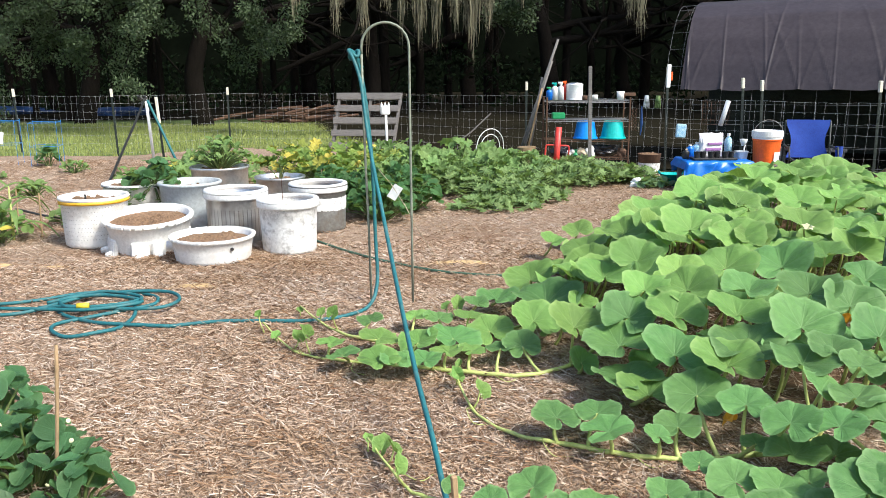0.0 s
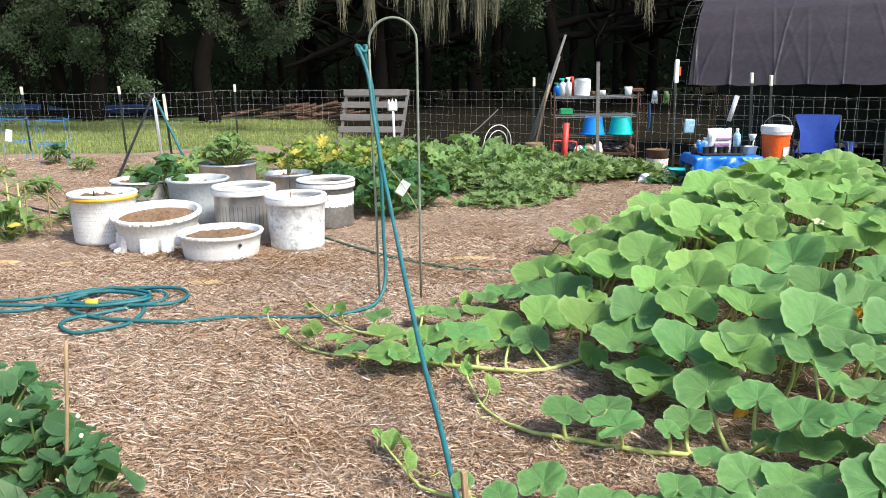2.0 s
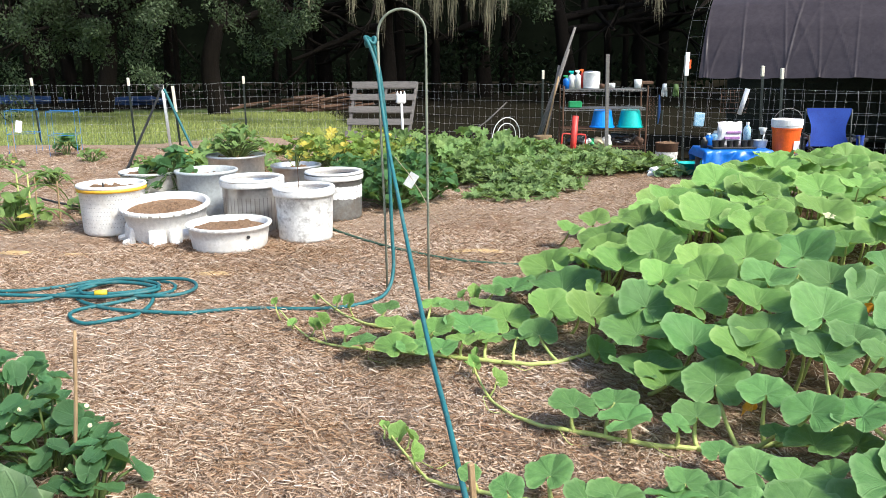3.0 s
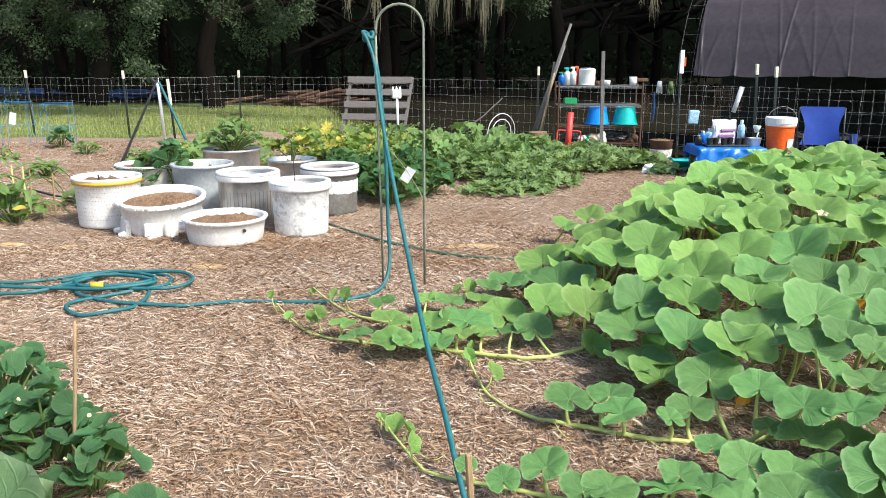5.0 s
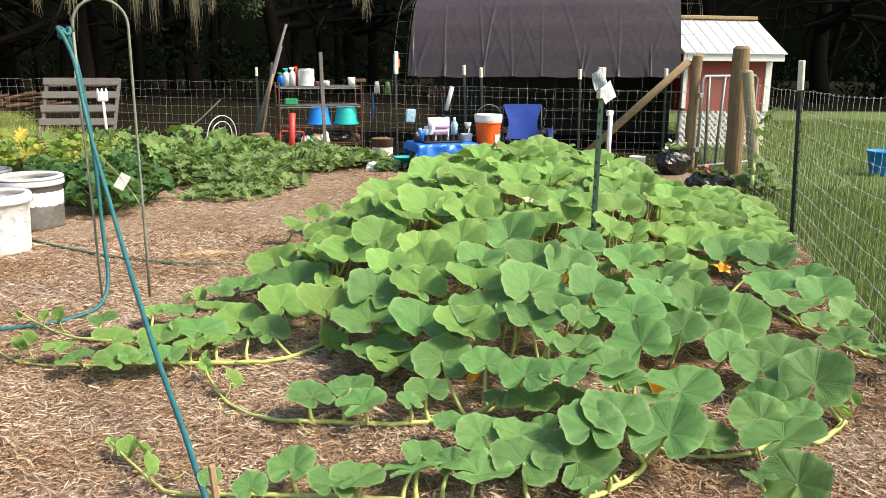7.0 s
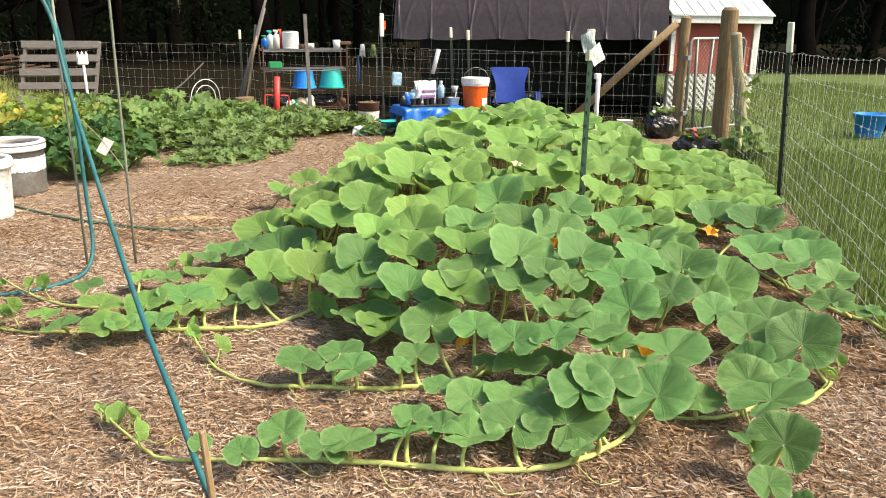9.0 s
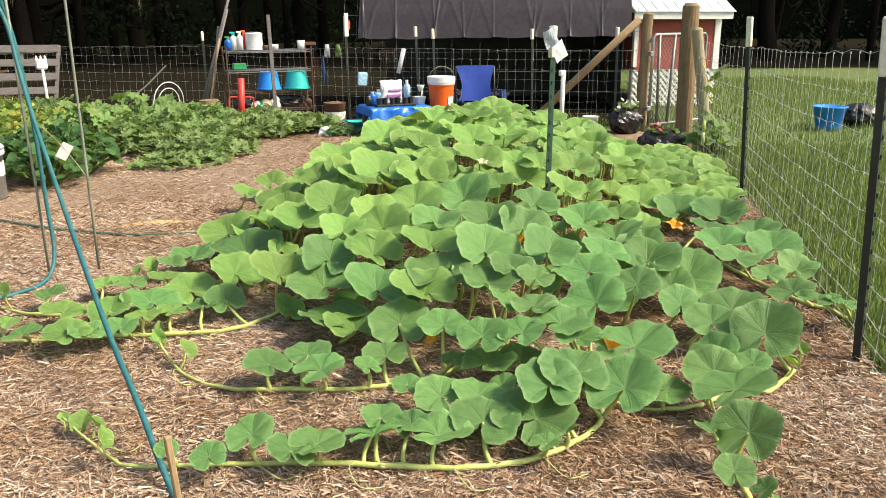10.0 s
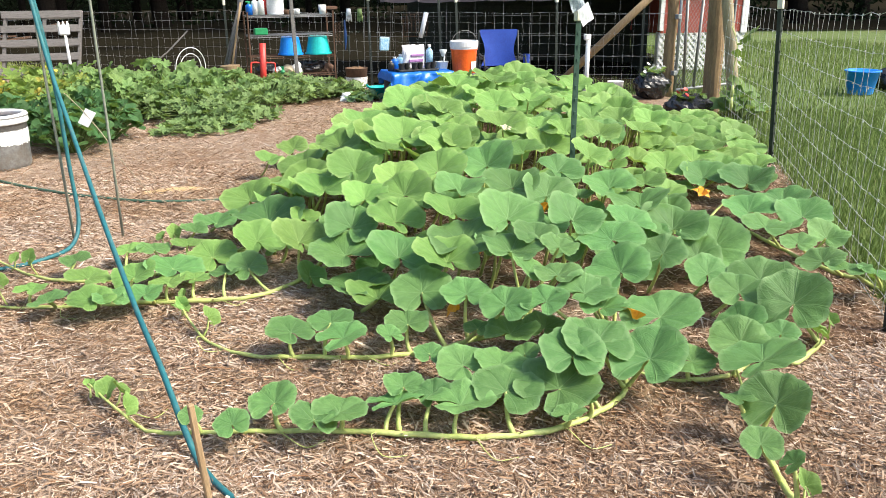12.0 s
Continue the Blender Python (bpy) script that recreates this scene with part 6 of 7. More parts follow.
for i in range(9):
    x0, x1 = -1.68 + i * 0.205, -1.68 + (i + 1) * 0.205
    roof = Shape()
    for y0, lift in ((-0.2, 0.0), (1.7, 0.0)):
        roof.add([(x0, y0, 1.545), (x1, y0, 1.545), (x1, 0.75, 2.10), (x0, 0.75, 2.10), (x0, y0, 1.535), (x1, y0, 1.535), (x1, 0.75, 2.09), (x0, 0.75, 2.09)], [(0, 1, 2, 3), (7, 6, 5, 4), (0, 4, 5, 1)])
        roof.add([(x0 - 0.012, y0, 1.546), (x0, y0, 1.558), (x0 + 0.012, y0, 1.546), (x0 - 0.012, 0.75, 2.101), (x0, 0.75, 2.113), (x0 + 0.012, 0.75, 2.101)], [(0, 1, 4, 3), (1, 2, 5, 4), (0, 2, 1)])
    part("roof_panel", roof, M_ROOF, hut, "pale ribbed metal roof panel")
part("ridge_board", Shape().box((-1.70, 0.70, 2.11), (0.15, 0.86, 2.17), bevel=0.01), M_TANWOOD, hut, "tan wooden ridge board")
gable = Shape().add([(0.0, 0, 1.50), (0.0, 1.5, 1.50), (0.0, 0.75, 2.06), (-0.04, 0, 1.50), (-0.04, 1.5, 1.50), (-0.04, 0.75, 2.06)], [(0, 1, 2), (5, 4, 3), (0, 2, 5, 3), (1, 4, 5, 2)])
part("gable", gable, M_RED, hut)
lat = Shape()
for k in range(-8, 26):
    for sgn in (1, -1):
        x0 = -1.55 + k * 0.105
        a, b = Vector((x0, 0.012 + 0.008 * sgn, 0.02)), Vector((x0 + sgn * 0.62, 0.012 + 0.008 * sgn, 0.64))
        if sgn < 0:
            a.x += 0.62
            b.x += 0.62
        lo, hi = min(a.x, b.x), max(a.x, b.x)
        if hi <= -1.76 or lo >= 0.02:
            continue
        t0 = max(0, ((-1.55 - a.x) / (b.x - a.x)) if sgn > 0 else ((0.0 - a.x) / (b.x - a.x)))
        t1 = min(1, ((0.0 - a.x) / (b.x - a.x)) if sgn > 0 else ((-1.55 - a.x) / (b.x - a.x)))
        if t1 - t0 < 0.05:
            continue
        p, q = a + (b - a) * t0, a + (b - a) * t1
        side = Vector((-(q - p).z, 0, (q - p).x)).normalized() * 0.02
        lat.add([tuple(p - side), tuple(p + side), tuple(q + side), tuple(q - side), tuple(p - side + Vector((0, 0.007, 0))), tuple(p + side + Vector((0, 0.007, 0))), tuple(q + side + Vector((0, 0.007, 0))), tuple(q - side + Vector((0, 0.007, 0)))],
                [(0, 3, 2, 1), (4, 5, 6, 7), (0, 1, 5, 4), (2, 3, 7, 6), (1, 2, 6, 5), (0, 4, 7, 3)])
part("lattice", lat, M_WPAINT, hut, "white crossed lattice skirt")
for x in (-1.52, -0.04):
    part("leg", Shape().box((x - 0.04, 0.05, 0), (x + 0.04, 0.13, 0.64), bevel=0.005), M_WPAINT, hut)
    part("leg", Shape().box((x - 0.04, 1.35, 0), (x + 0.04, 1.43, 0.64), bevel=0.005), M_WPAINT, hut)

# ---- gate and wooden posts ----
def log_post(x, y, h, r, label, lean=(0, 0), material=None):
    s = Shape()
    rr = np.random.default_rng(int(x * 50))
    pts = [(lean[0] * t + rr.normal(0, 0.006), lean[1] * t, -0.1 + (h + 0.1) * t) for t in np.linspace(0, 1, 9)]
    pts.append((pts[-1][0], pts[-1][1], pts[-1][2] + 0.35 * r))
    s.tube(pts, [r * (1.06 - 0.08 * i / 8 + rr.normal(0, 0.01)) for i in range(9)] + [r * 0.6], 16)
    return single("wooden_post", s, material or M_POSTWOOD, label, "post", pose(x, y, 0), "round wooden gate posts", smooth=False)


log_post(6.49, 9.05, 1.49, 0.068, "round brown wooden corner post of the garden fence")
log_post(5.90, 7.42, 1.57, 0.092, "thick round wooden gate post with rough bark stains", (0.0, 0.02))
log_post(6.06, 7.16, 1.33, 0.060, "paler peeled log leaning on the gate post", (-0.24, 0.05), M_PALEPOST)
strut = Shape().tube([(5.40, 10.13, 0.02), (5.93, 9.57, 0.77), (6.40, 9.08, 1.43)], [0.052, 0.050, 0.048], 12)
single("brace_pole", strut, M_TANWOOD, "tan wooden pole bracing the corner post", "brace", smooth=True)

gate = thing("chain_link_gate", "galvanised chain link gate standing ajar by the post", "gate", pose(6.50, 8.93, 0, 0, 0, 14))
W, HT = 1.12, 1.24
part("frame", Shape().tube([(0.03, 0, 0.08), (0.03, 0, HT - 0.04), (0.07, 0, HT), (W - 0.04, 0, HT), (W, 0, HT - 0.04), (W, 0, 0.12), (W - 0.04, 0, 0.08), (0.03, 0, 0.08)], 0.02, 10), M_GALV, gate, smooth=True)
for x0, x1 in ((0.20, 0.15), (0.40, 0.46)):
    part("brace", Shape().tube([(x0, 0, 0.08), (x1, 0, HT)], 0.02, 10), M_DULLSTEEL, gate, smooth=True)
mesh_ = Shape()
stepd = 0.065
for k in range(-20, 18):
    for sgn in (1, -1):
        pts = []
        for i in range(20):
            z = 0.1 + i * (HT - 0.14) / 19
            x = k * stepd + (z if sgn > 0 else HT - z) * 0.9
            if 0.04 < x < W - 0.02:
                pts.append((x, 0.003 * sgn, z))
        if len(pts) > 2:
            mesh_.tube([pts[0], pts[-1]], 0.0022, 4, cap=False)
part("chain_link", mesh_, M_GALV, gate, kind="stuff")
for z in (0.3, 1.0):
    part("hinge", Shape().box((-0.04, -0.03, z - 0.03), (0.035, 0.03, z + 0.03), bevel=0.006), M_GALV, gate)

# ---- stake with a bag of papers ----
ps = steel_post(2.51, 4.45, 1.41, (0.01, 0.0), 0.19, M_POSTG, 0, "dark green steel post with white tip holding paper")
note = thing("paper_note", "white paper in a clear bag tied to a post", "paper", pose(2.46, 4.40, 1.325, 0, 0, 8))
one = Shape()
for j in range(7):
    for i in range(7):
        x, z = -0.09 + 0.03 * i + 0.004 * j, -0.14 + 0.035 * j
        one.v.append((x, -0.02 + 0.02 * math.sin(i * 0.9 + j * 0.5), z))
one.f = [(j * 7 + i, j * 7 + i + 1, j * 7 + i + 8, j * 7 + i + 7) for j in range(6) for i in range(6)]
part("sheet", Shape().add(one.v, one.f).moved(pose(0.03, -0.045, -0.05, 0, -32, 0) @ Matrix.Diagonal((0.5, 0.22, 0.5, 1))), M_PAPER, note)
part("bag", Shape().add(one.v, one.f).moved(pose(-0.03, -0.03, 0.03, 0, -24, 0) @ Matrix.Scale(0.52, 4)), M_BAGCLEAR, note, "crumpled clear plastic bag")

# ---- pallet and white marker ----
pal = thing("wooden_pallet", "weathered grey wooden pallet leaning against the fence", "pallet", pose(-1.47, 14.78, 0.0, -11, 0, -6) @ Matrix.Diagonal((1, 1, 0.945, 1)))
for i in range(5):
    z = 0.06 + i * 0.235
    part("slat", Shape().box((-0.60 + 0.13 * z, -0.075, z), (0.58 + 0.13 * z, -0.055, z + 0.12), bevel=0.004), M_GREYWOOD, pal)
for x in (-0.58, 0.0, 0.54):
    part("runner", Shape().box((x, -0.052, 0.0), (x + 0.05, 0.04, 1.12), bevel=0.005).moved(Matrix.Shear("XY", 4, (0.13, 0.0))), M_GREYWOOD, pal)
for i in range(3):
    z = 0.06 + i * 0.47
    part("slat", Shape().box((-0.60 + 0.13 * z, 0.043, z), (0.58 + 0.13 * z, 0.06, z + 0.10), bevel=0.004), M_GREYWOOD, pal)
mk = thing("white_marker_post", "white plastic garden marker with a shovel-shaped head", "marker", pose(-0.86, 12.7, 0))
part("pole", Shape().tube([(0, 0, 0), (-0.02, 0, 0.86)], 0.02, 10), M_WHITE, mk, smooth=True)
part("head", Shape().box((-0.10, -0.03, 0.78), (0.05, 0.03, 0.92), bevel=0.02), M_WHITE, mk)
for x in (-0.08, -0.025, 0.03):
    part("point", Shape().tube([(x, 0, 0.91), (x, 0, 0.97)], [0.025, 0.006], 8), M_WHITE, mk)

# ---- white wire chair back, log, leaning tools ----
ch = thing("wire_chair_back", "white bent-wire chair back standing among plants", "wire chair", pose(0.68, 12.2, 0, 0, 8, 25))
for w in (0.23, 0.16, 0.08):
    part("loop", Shape().tube([(-w - 0.03, 0, 0.02)] + [(-w * math.cos(a), 0, 0.32 + w * 1.2 * math.sin(a)) for a in np.linspace(0, math.pi, 13)] + [(w + 0.01, 0, 0.02)], 0.0065, 8), M_WHITE, ch, smooth=True)
part("bar", Shape().tube([(-0.02, 0, 0.02), (-0.02, 0, 0.38)], 0.007, 8), M_WHITE, ch, smooth=True)
single("log_stump", Shape().tube([(0, 0, 0), (0.01, 0, 0.2), (0, 0, 0.40)], [0.15, 0.135, 0.13], 18), M_POSTWOOD, "short upright log beside the shelf", "log", pose(1.18, 11.4, 0))
for i, (x0, y0, x1, y1, z1, r, m_, lab) in enumerate([(1.05, 11.9, 1.66, 11.9, 1.88, 0.020, M_GREYWOOD, "long grey wooden tool handle leaning by the shelf"), (1.08, 11.8, 1.56, 11.75, 1.58, 0.020, M_GREYWOOD, "worn wooden tool handle leaning by the shelf"), (1.16, 11.7, 1.42, 11.7, 1.20, 0.014, M_TANWOOD, "thin tan stick leaning by the shelf"), (1.22, 11.75, 1.45, 11.95, 1.35, 0.018, M_GREYWOOD, "grey stick leaning by the shelf")]):
    single("tool_handle", Shape().tube([(x0, y0, 0.0), ((x0 + x1) / 2, (y0 + y1) / 2, z1 / 2), (x1, y1, z1)], [r, r, r * 0.9], 8), m_, lab, "tool handle", group="tools leaning by the shelf", smooth=True)
single("wooden_pole", Shape().box((-0.024, -0.012, 0), (0.024, 0.012, 1.5), bevel=0.004), M_GREYWOOD, "upright grey wooden pole before the shelf", "pole", pose(2.01, 11.0, 0, 0, -1.5, 0))
single("stick", Shape().tube([(0.15, 12.6, 0.3), (0.45, 12.6, 0.52), (0.75, 12.62, 0.80)], 0.012, 6), M_GREYWOOD, "thin brown stick leaning on the fence", "stick")

# ---- wire shelf with garden things ----
SX0, SX1, SY0, SY1 = 1.46, 2.62, 11.42, 11.82
shelf = thing("wire_shelf", "rusty wire shelf unit crowded with garden things", "shelf")
for x in (SX0, SX1):
    for y in (SY0, SY1):
        part("post", Shape().tube([(x, y, 0), (x, y, 1.08)], 0.012, 8), M_RUST, shelf)
for z in (1.03, 0.77, 0.49, 0.24):
    s = Shape()
    for k in range(9):
        y = SY0 + (SY1 - SY0) * k / 8
        s.tube([(SX0, y, z), (SX1, y, z)], 0.004, 4)
    for k in range(4):
        x = SX0 + (SX1 - SX0) * k / 3
        s.tube([(x, SY0, z - 0.004), (x, SY1, z - 0.004)], 0.004, 4)
    for y in (SY0, SY1):
        s.tube([(SX0, y, z - 0.025), (SX1, y, z - 0.025)], 0.005, 5)
        s.tube([(SX0 + (SX1 - SX0) * k / 30, y, z - 0.025 * (k % 2)) for k in range(31)], 0.003, 4)
    part("shelf_rack", s, M_RUST if z < 0.6 else M_PANEL, shelf, kind="stuff")


def bottle(x, y, z, r, h, body, cap, label, head=True):
    ob = thing("spray_bottle", label, "bottle", pose(x, y, z))
    part("body", Shape().lathe([(0, 0), (r, 0), (r, h * 0.62), (r * 0.9, h * 0.7), (r * 0.35, h * 0.8), (r * 0.35, h * 0.86), (0, h * 0.86)], 16), body, ob, smooth=True)
    s = Shape().lathe([(r * 0.45, h * 0.82), (r * 0.45, h * 0.92), (0, h * 0.92)], 10)
    if head:
        s.box((-r * 0.9, -r * 0.3, h * 0.9), (r * 0.5, r * 0.3, h), bevel=0.004)
    part("cap", s, cap, ob)
    return ob


bottle(1.50, 11.50, 1.04, 0.045, 0.18, M_BLUETARP, M_GREENPL, "blue and white garden spray bottle on a shelf")
bottle(1.58, 11.52, 1.04, 0.050, 0.24, M_WHITE, M_CYANPL, "white spray bottle with a teal head")
bottle(1.66, 11.50, 1.04, 0.045, 0.25, M_WHITE, M_WHITE, "white plastic bottle on the top shelf")
bottle(1.73, 11.60, 1.04, 0.040, 0.26, M_REDPL, M_ORANGE, "red spray bottle with an orange trigger")
can = thing("paint_can", "round white tin with a printed picture", "tin", pose(1.86, 11.55, 1.04))
part("body", Shape().lathe([(0, 0), (0.115, 0), (0.118, 0.005), (0.115, 0.01), (0.115, 0.205), (0.118, 0.21), (0.11, 0.22), (0, 0.222)], 28), M_PAPER, can, smooth=True)
part("label_patch", Shape().lathe([(0.1165, 0.03), (0.1165, 0.12)], 28), M_BAGPAPER, can, "faded printed picture band", smooth=True)
part("lid", Shape().lathe([(0.105, 0.215), (0.105, 0.232), (0.03, 0.238), (0, 0.238)], 28), M_STEEL, can, smooth=True)
for i, (x, r, m_, lab) in enumerate([(2.0, 0.035, M_RUST, "small rusty tin lying on the shelf"), (2.08, 0.04, M_STEEL, "small metal jar on the top shelf"), (2.14, 0.04, M_WHITEPL, "small white cup on the top shelf")]):
    single("small_jar", Shape().lathe([(0, 0), (r, 0), (r * 1.05, r * 1.6), (r * 0.9, r * 1.8), (0, r * 1.8)], 14), m_, lab, "jar", pose(x, 11.5, 1.038), smooth=True)
single("white_cup", Shape().lathe([(0, 0), (0.045, 0), (0.055, 0.12), (0.05, 0.12), (0.042, 0.01), (0, 0.01)], 18), M_WHITE, "white plastic cup at the shelf's end", "cup", pose(2.50, 11.52, 1.036), smooth=True)
single("wooden_block", Shape().box((-0.09, -0.05, 0), (0.09, 0.05, 0.045), bevel=0.006), M_RUST, "brown wooden block on the shelf corner", "block", pose(2.62, 11.55, 1.09))
single("green_box", Shape().box((-0.09, -0.06, 0), (0.09, 0.06, 0.09), bevel=0.012), M_GREENPL, "small green plastic box on the shelf", "box", pose(1.64, 11.55, 0.775))


def upturned_tub(x, y, z, r, h, material, label, name="upturned_bucket"):
    s = Shape().lathe([(0, h), (r * 0.70, h), (r * 0.74, h - 0.012), (r * 0.97, 0.02), (r * 1.06, 0.018), (r * 1.06, 0.0), (r * 0.95, 0.0), (r * 0.70, h - 0.02), (0, h - 0.02)], 32)
    return single(name, s, material, label, "bucket", pose(x, y, z), smooth=False)


upturned_tub(2.03, 11.55, 0.50, 0.165, 0.245, M_BLUE, "bright blue plastic bucket turned upside down on a shelf")
upturned_tub(2.42, 11.55, 0.50, 0.175, 0.245, M_CYANPL, "turquoise plastic bucket turned upside down on a shelf")
blackbag = Shape()
rb = np.random.default_rng(71)


def lump(rx, ry, rz, seed, amp=0.25, n=22, m=12, fine=3.0):
    """A crumpled closed form."""
    s = Shape()
    for j in range(m + 1):
        b = math.pi * j / m
        for i in range(n):
            a = 2 * math.pi * i / n
            d = Vector((math.sin(b) * math.cos(a), math.sin(b) * math.sin(a), math.cos(b)))
            q = 1 + amp * noise.noise(d * 1.5 + Vector((seed, 0, 0))) + amp * 0.6 * noise.noise(d * fine + Vector((0, seed, 0)))
            s.v.append((rx * d.x * q, ry * d.y * q, max(-rz * 0.9, rz * d.z * q)))
    s.f = [(j * n + i, j * n + (i + 1) % n, (j + 1) * n + (i + 1) % n, (j + 1) * n + i) for j in range(m) for i in range(n)]
    return s


single("black_bag", lump(0.26, 0.12, 0.09, 2, 0.4), M_BLACKBAG, "crumpled black plastic bag on a shelf", "bag", pose(2.30, 11.6, 0.325))
single("black_bag", lump(0.16, 0.12, 0.08, 5, 0.4), M_BLACKBAG, "crumpled black plastic bag on a shelf", "bag", pose(1.72, 11.62, 0.32))
for i, (x, z, sx, m_, lab) in enumerate([(1.82, 0.25, 0.08, M_WHITEPL, "white plastic scrap on the low shelf"), (1.98, 0.25, 0.10, M_STRING, "tangled tan twine on the low shelf"), (2.10, 0.25, 0.08, M_WHITEPL, "white plastic scrap on the low shelf"), (1.90, 0.25, 0.05, M_GREENPL, "green plastic bottle on the low shelf"), (2.55, 0.25, 0.07, M_RUST, "rusty clay pot on the low shelf")]):
    single("shelf_clutter", lump(sx, 0.07, 0.05 + 0.02 * (i % 3), 20 + i, 0.4, 14, 8), m_, lab, "clutter", pose(x, 11.52, z + 0.045), "clutter on the shelf")
pd = thing("post_driver", "red steel post driver with two loop handles", "post driver", pose(1.56, 11.15, 0, 0, 3, 0))
part("tube", Shape().tube([(0, 0, 0), (0, 0, 0.69)], 0.042, 16), M_REDPL, pd, smooth=True)
for sx in (-1, 1):
    part("handle", Shape().tube(smooth_path([(0.04 * sx, 0, 0.44), (0.14 * sx, 0, 0.44), (0.16 * sx, 0, 0.40), (0.16 * sx, 0, 0.24), (0.14 * sx, 0, 0.20), (0.04 * sx, 0, 0.20)], 4), 0.011, 8), M_REDPL, pd, smooth=True)
spr = Shape()
for x0 in (0, 0.045):
    spr.tube([(2.66 + x0 + 0.014 * math.cos(a), 11.4 + 0.014 * math.sin(a), 0.92 - 0.008 * a) for a in np.linspace(0, 38, 150)], 0.0035, 4)
single("coil_springs", spr, M_RUST, "rusty coil springs hanging from the shelf", "springs")
tools = thing("hand_tools", "hand tools hanging on the shelf end", "hand tools", pose(2.78, 11.42, 0))
part("blade", Shape().tube([(0, 0, 0.55), (0.01, 0, 0.72), (0.0, 0, 0.95)], [0.008, 0.022, 0.010], 8), M_NAVY, tools)
part("blade", Shape().tube([(0.05, 0, 0.50), (0.05, 0, 0.74)], [0.006, 0.022], 8), M_POST, tools)

# gloves hung on the wire, bucket and sacks below
for i, (x, m_, lab) in enumerate([(2.93, M_PAPER, "white cotton glove pegged on the fence wire"), (3.06, M_MELON, "green garden glove pegged on the fence wire")]):
    gl = Shape()
    gl.tube([(0, 0, 0), (0, 0, -0.10)], [0.03, 0.042], 8)
    for q in range(4):
        gl.tube([(-0.03 + 0.02 * q, 0, -0.09), (-0.036 + 0.024 * q, 0, -0.17 - 0.01 * (q % 2))], [0.012, 0.009], 6)
    single("garden_glove", gl, m_, lab, "glove", pose(x, 11.75 - (x - 2.93) * 0.9, 1.09), "gloves on the fence", smooth=True)
bk = thing("old_bucket", "brown stained bucket of soil by the fence", "bucket", pose(2.88, 11.25, 0))
part("body", Shape().lathe([(0, 0), (0.13, 0), (0.155, 0.30), (0.165, 0.31), (0.15, 0.31), (0.14, 0.27)], 24), M_RUST, bk, smooth=True)
part("label_band", Shape().lathe([(0.1365, 0.04), (0.1545, 0.19)], 24), M_OLDWHITE, bk, "worn white painted band", smooth=True)
part("soil", soil_disc(0.145, 0.29, 5), M_SOIL, bk, smooth=True)
for i, (x, y, r) in enumerate([(2.46, 10.12, 0.085), (2.66, 10.10, 0.075), (2.55, 10.02, 0.05)]):
    single("white_sack", lump(r, r * 0.7, r * 0.75, 60 + i, 0.55, 20, 12, 4), M_PAPER, "crumpled white plastic sack on the mulch", "sack", pose(x, y, r * 0.62), "crumpled sacks")
for x, y, sd in ((2.56, 9.95, 1), (2.74, 10.02, 2)):
    bush(x, y, 0.13, 0.15, 16, BEANLEAF, (0.06, 0.10), M_CABBAGE, "small grey-green seedling plant among white sacks", "seedling", 420 + sd, group="seedlings in the mulch")
gt = thing("green_trug", "teal plastic trug standing on the mulch", "trug", pose(2.92, 10.25, 0.01))
part("body", Shape().lathe([(0, 0), (0.10, 0), (0.145, 0.15), (0.152, 0.152), (0.14, 0.15), (0.10, 0.012), (0, 0.012)], 28), M_CYANPL, gt, smooth=True)
for sx in (-1, 1):
    part("handle", Shape().tube(smooth_path([(0.145 * sx, -0.04, 0.14), (0.165 * sx, -0.03, 0.18), (0.165 * sx, 0.03, 0.18), (0.145 * sx, 0.04, 0.14)], 4), 0.008, 6), M_CYANPL, gt, smooth=True)

# ---- table with blue tarpaulin ----
TX, TY = 3.30, 9.85
table = thing("potting_table", "low wooden potting table with slatted top", "table", pose(TX, TY, 0))
part("tabletop", Shape().box((-0.38, -0.25, 0.355), (0.38, 0.25, 0.385), bevel=0.005), M_GREYWOOD, table)
for x in (-0.34, 0.34):
    for y in (-0.21, 0.21):
        part("leg", Shape().box((x - 0.025, y - 0.025, 0), (x + 0.025, y + 0.025, 0.355), bevel=0.004), M_GREYWOOD, table)
cloth = Shape()
nc = 40
for j in range(nc + 1):
    for i in range(nc + 1):
        x, y = -0.51 + 1.02 * i / nc, -0.56 + 0.96 * j / nc
        ox, oy = max(0, abs(x) - 0.40), max(0, abs(y) - 0.265)
        o = math.hypot(ox, oy)
        fold = 0.03 * math.sin(x * 22 + 2 * math.sin(y * 5)) + 0.02 * math.sin(y * 19)
        px = math.copysign(min(abs(x), 0.40 + 0.20 * ox), x) + (fold if oy > 0.02 else 0) * 0.4
        py = math.copysign(min(abs(y), 0.265 + 0.16 * oy), y) - (abs(fold) if oy > 0.02 else 0) * 0.8 * (1 if y > 0 else -1) * -1
        pz = 0.392 - o * 0.92 + 0.004 * noise.noise((x * 9, y * 9, 0)) + (0.07 * math.sin(x * 7 + 1) * min(1, oy * 6))
        cloth.v.append((px, py, max(0.05, pz)))
cloth.f = [(j * (nc + 1) + i, j * (nc + 1) + i + 1, (j + 1) * (nc + 1) + i + 1, (j + 1) * (nc + 1) + i) for j in range(nc) for i in range(nc)]
single("blue_tarpaulin", cloth, M_BLUETARP, "crumpled blue tarpaulin draped over the low table", "tarpaulin", pose(TX, TY, 0), smooth=True)
tray = thing("seed_tray", "black plastic tray of seedling pots", "seed tray", pose(TX - 0.03, TY - 0.08, 0.396))
part("base", Shape().box((-0.26, -0.12, 0), (0.26, 0.12, 0.02), bevel=0.004), M_BLACKPIPE, tray)
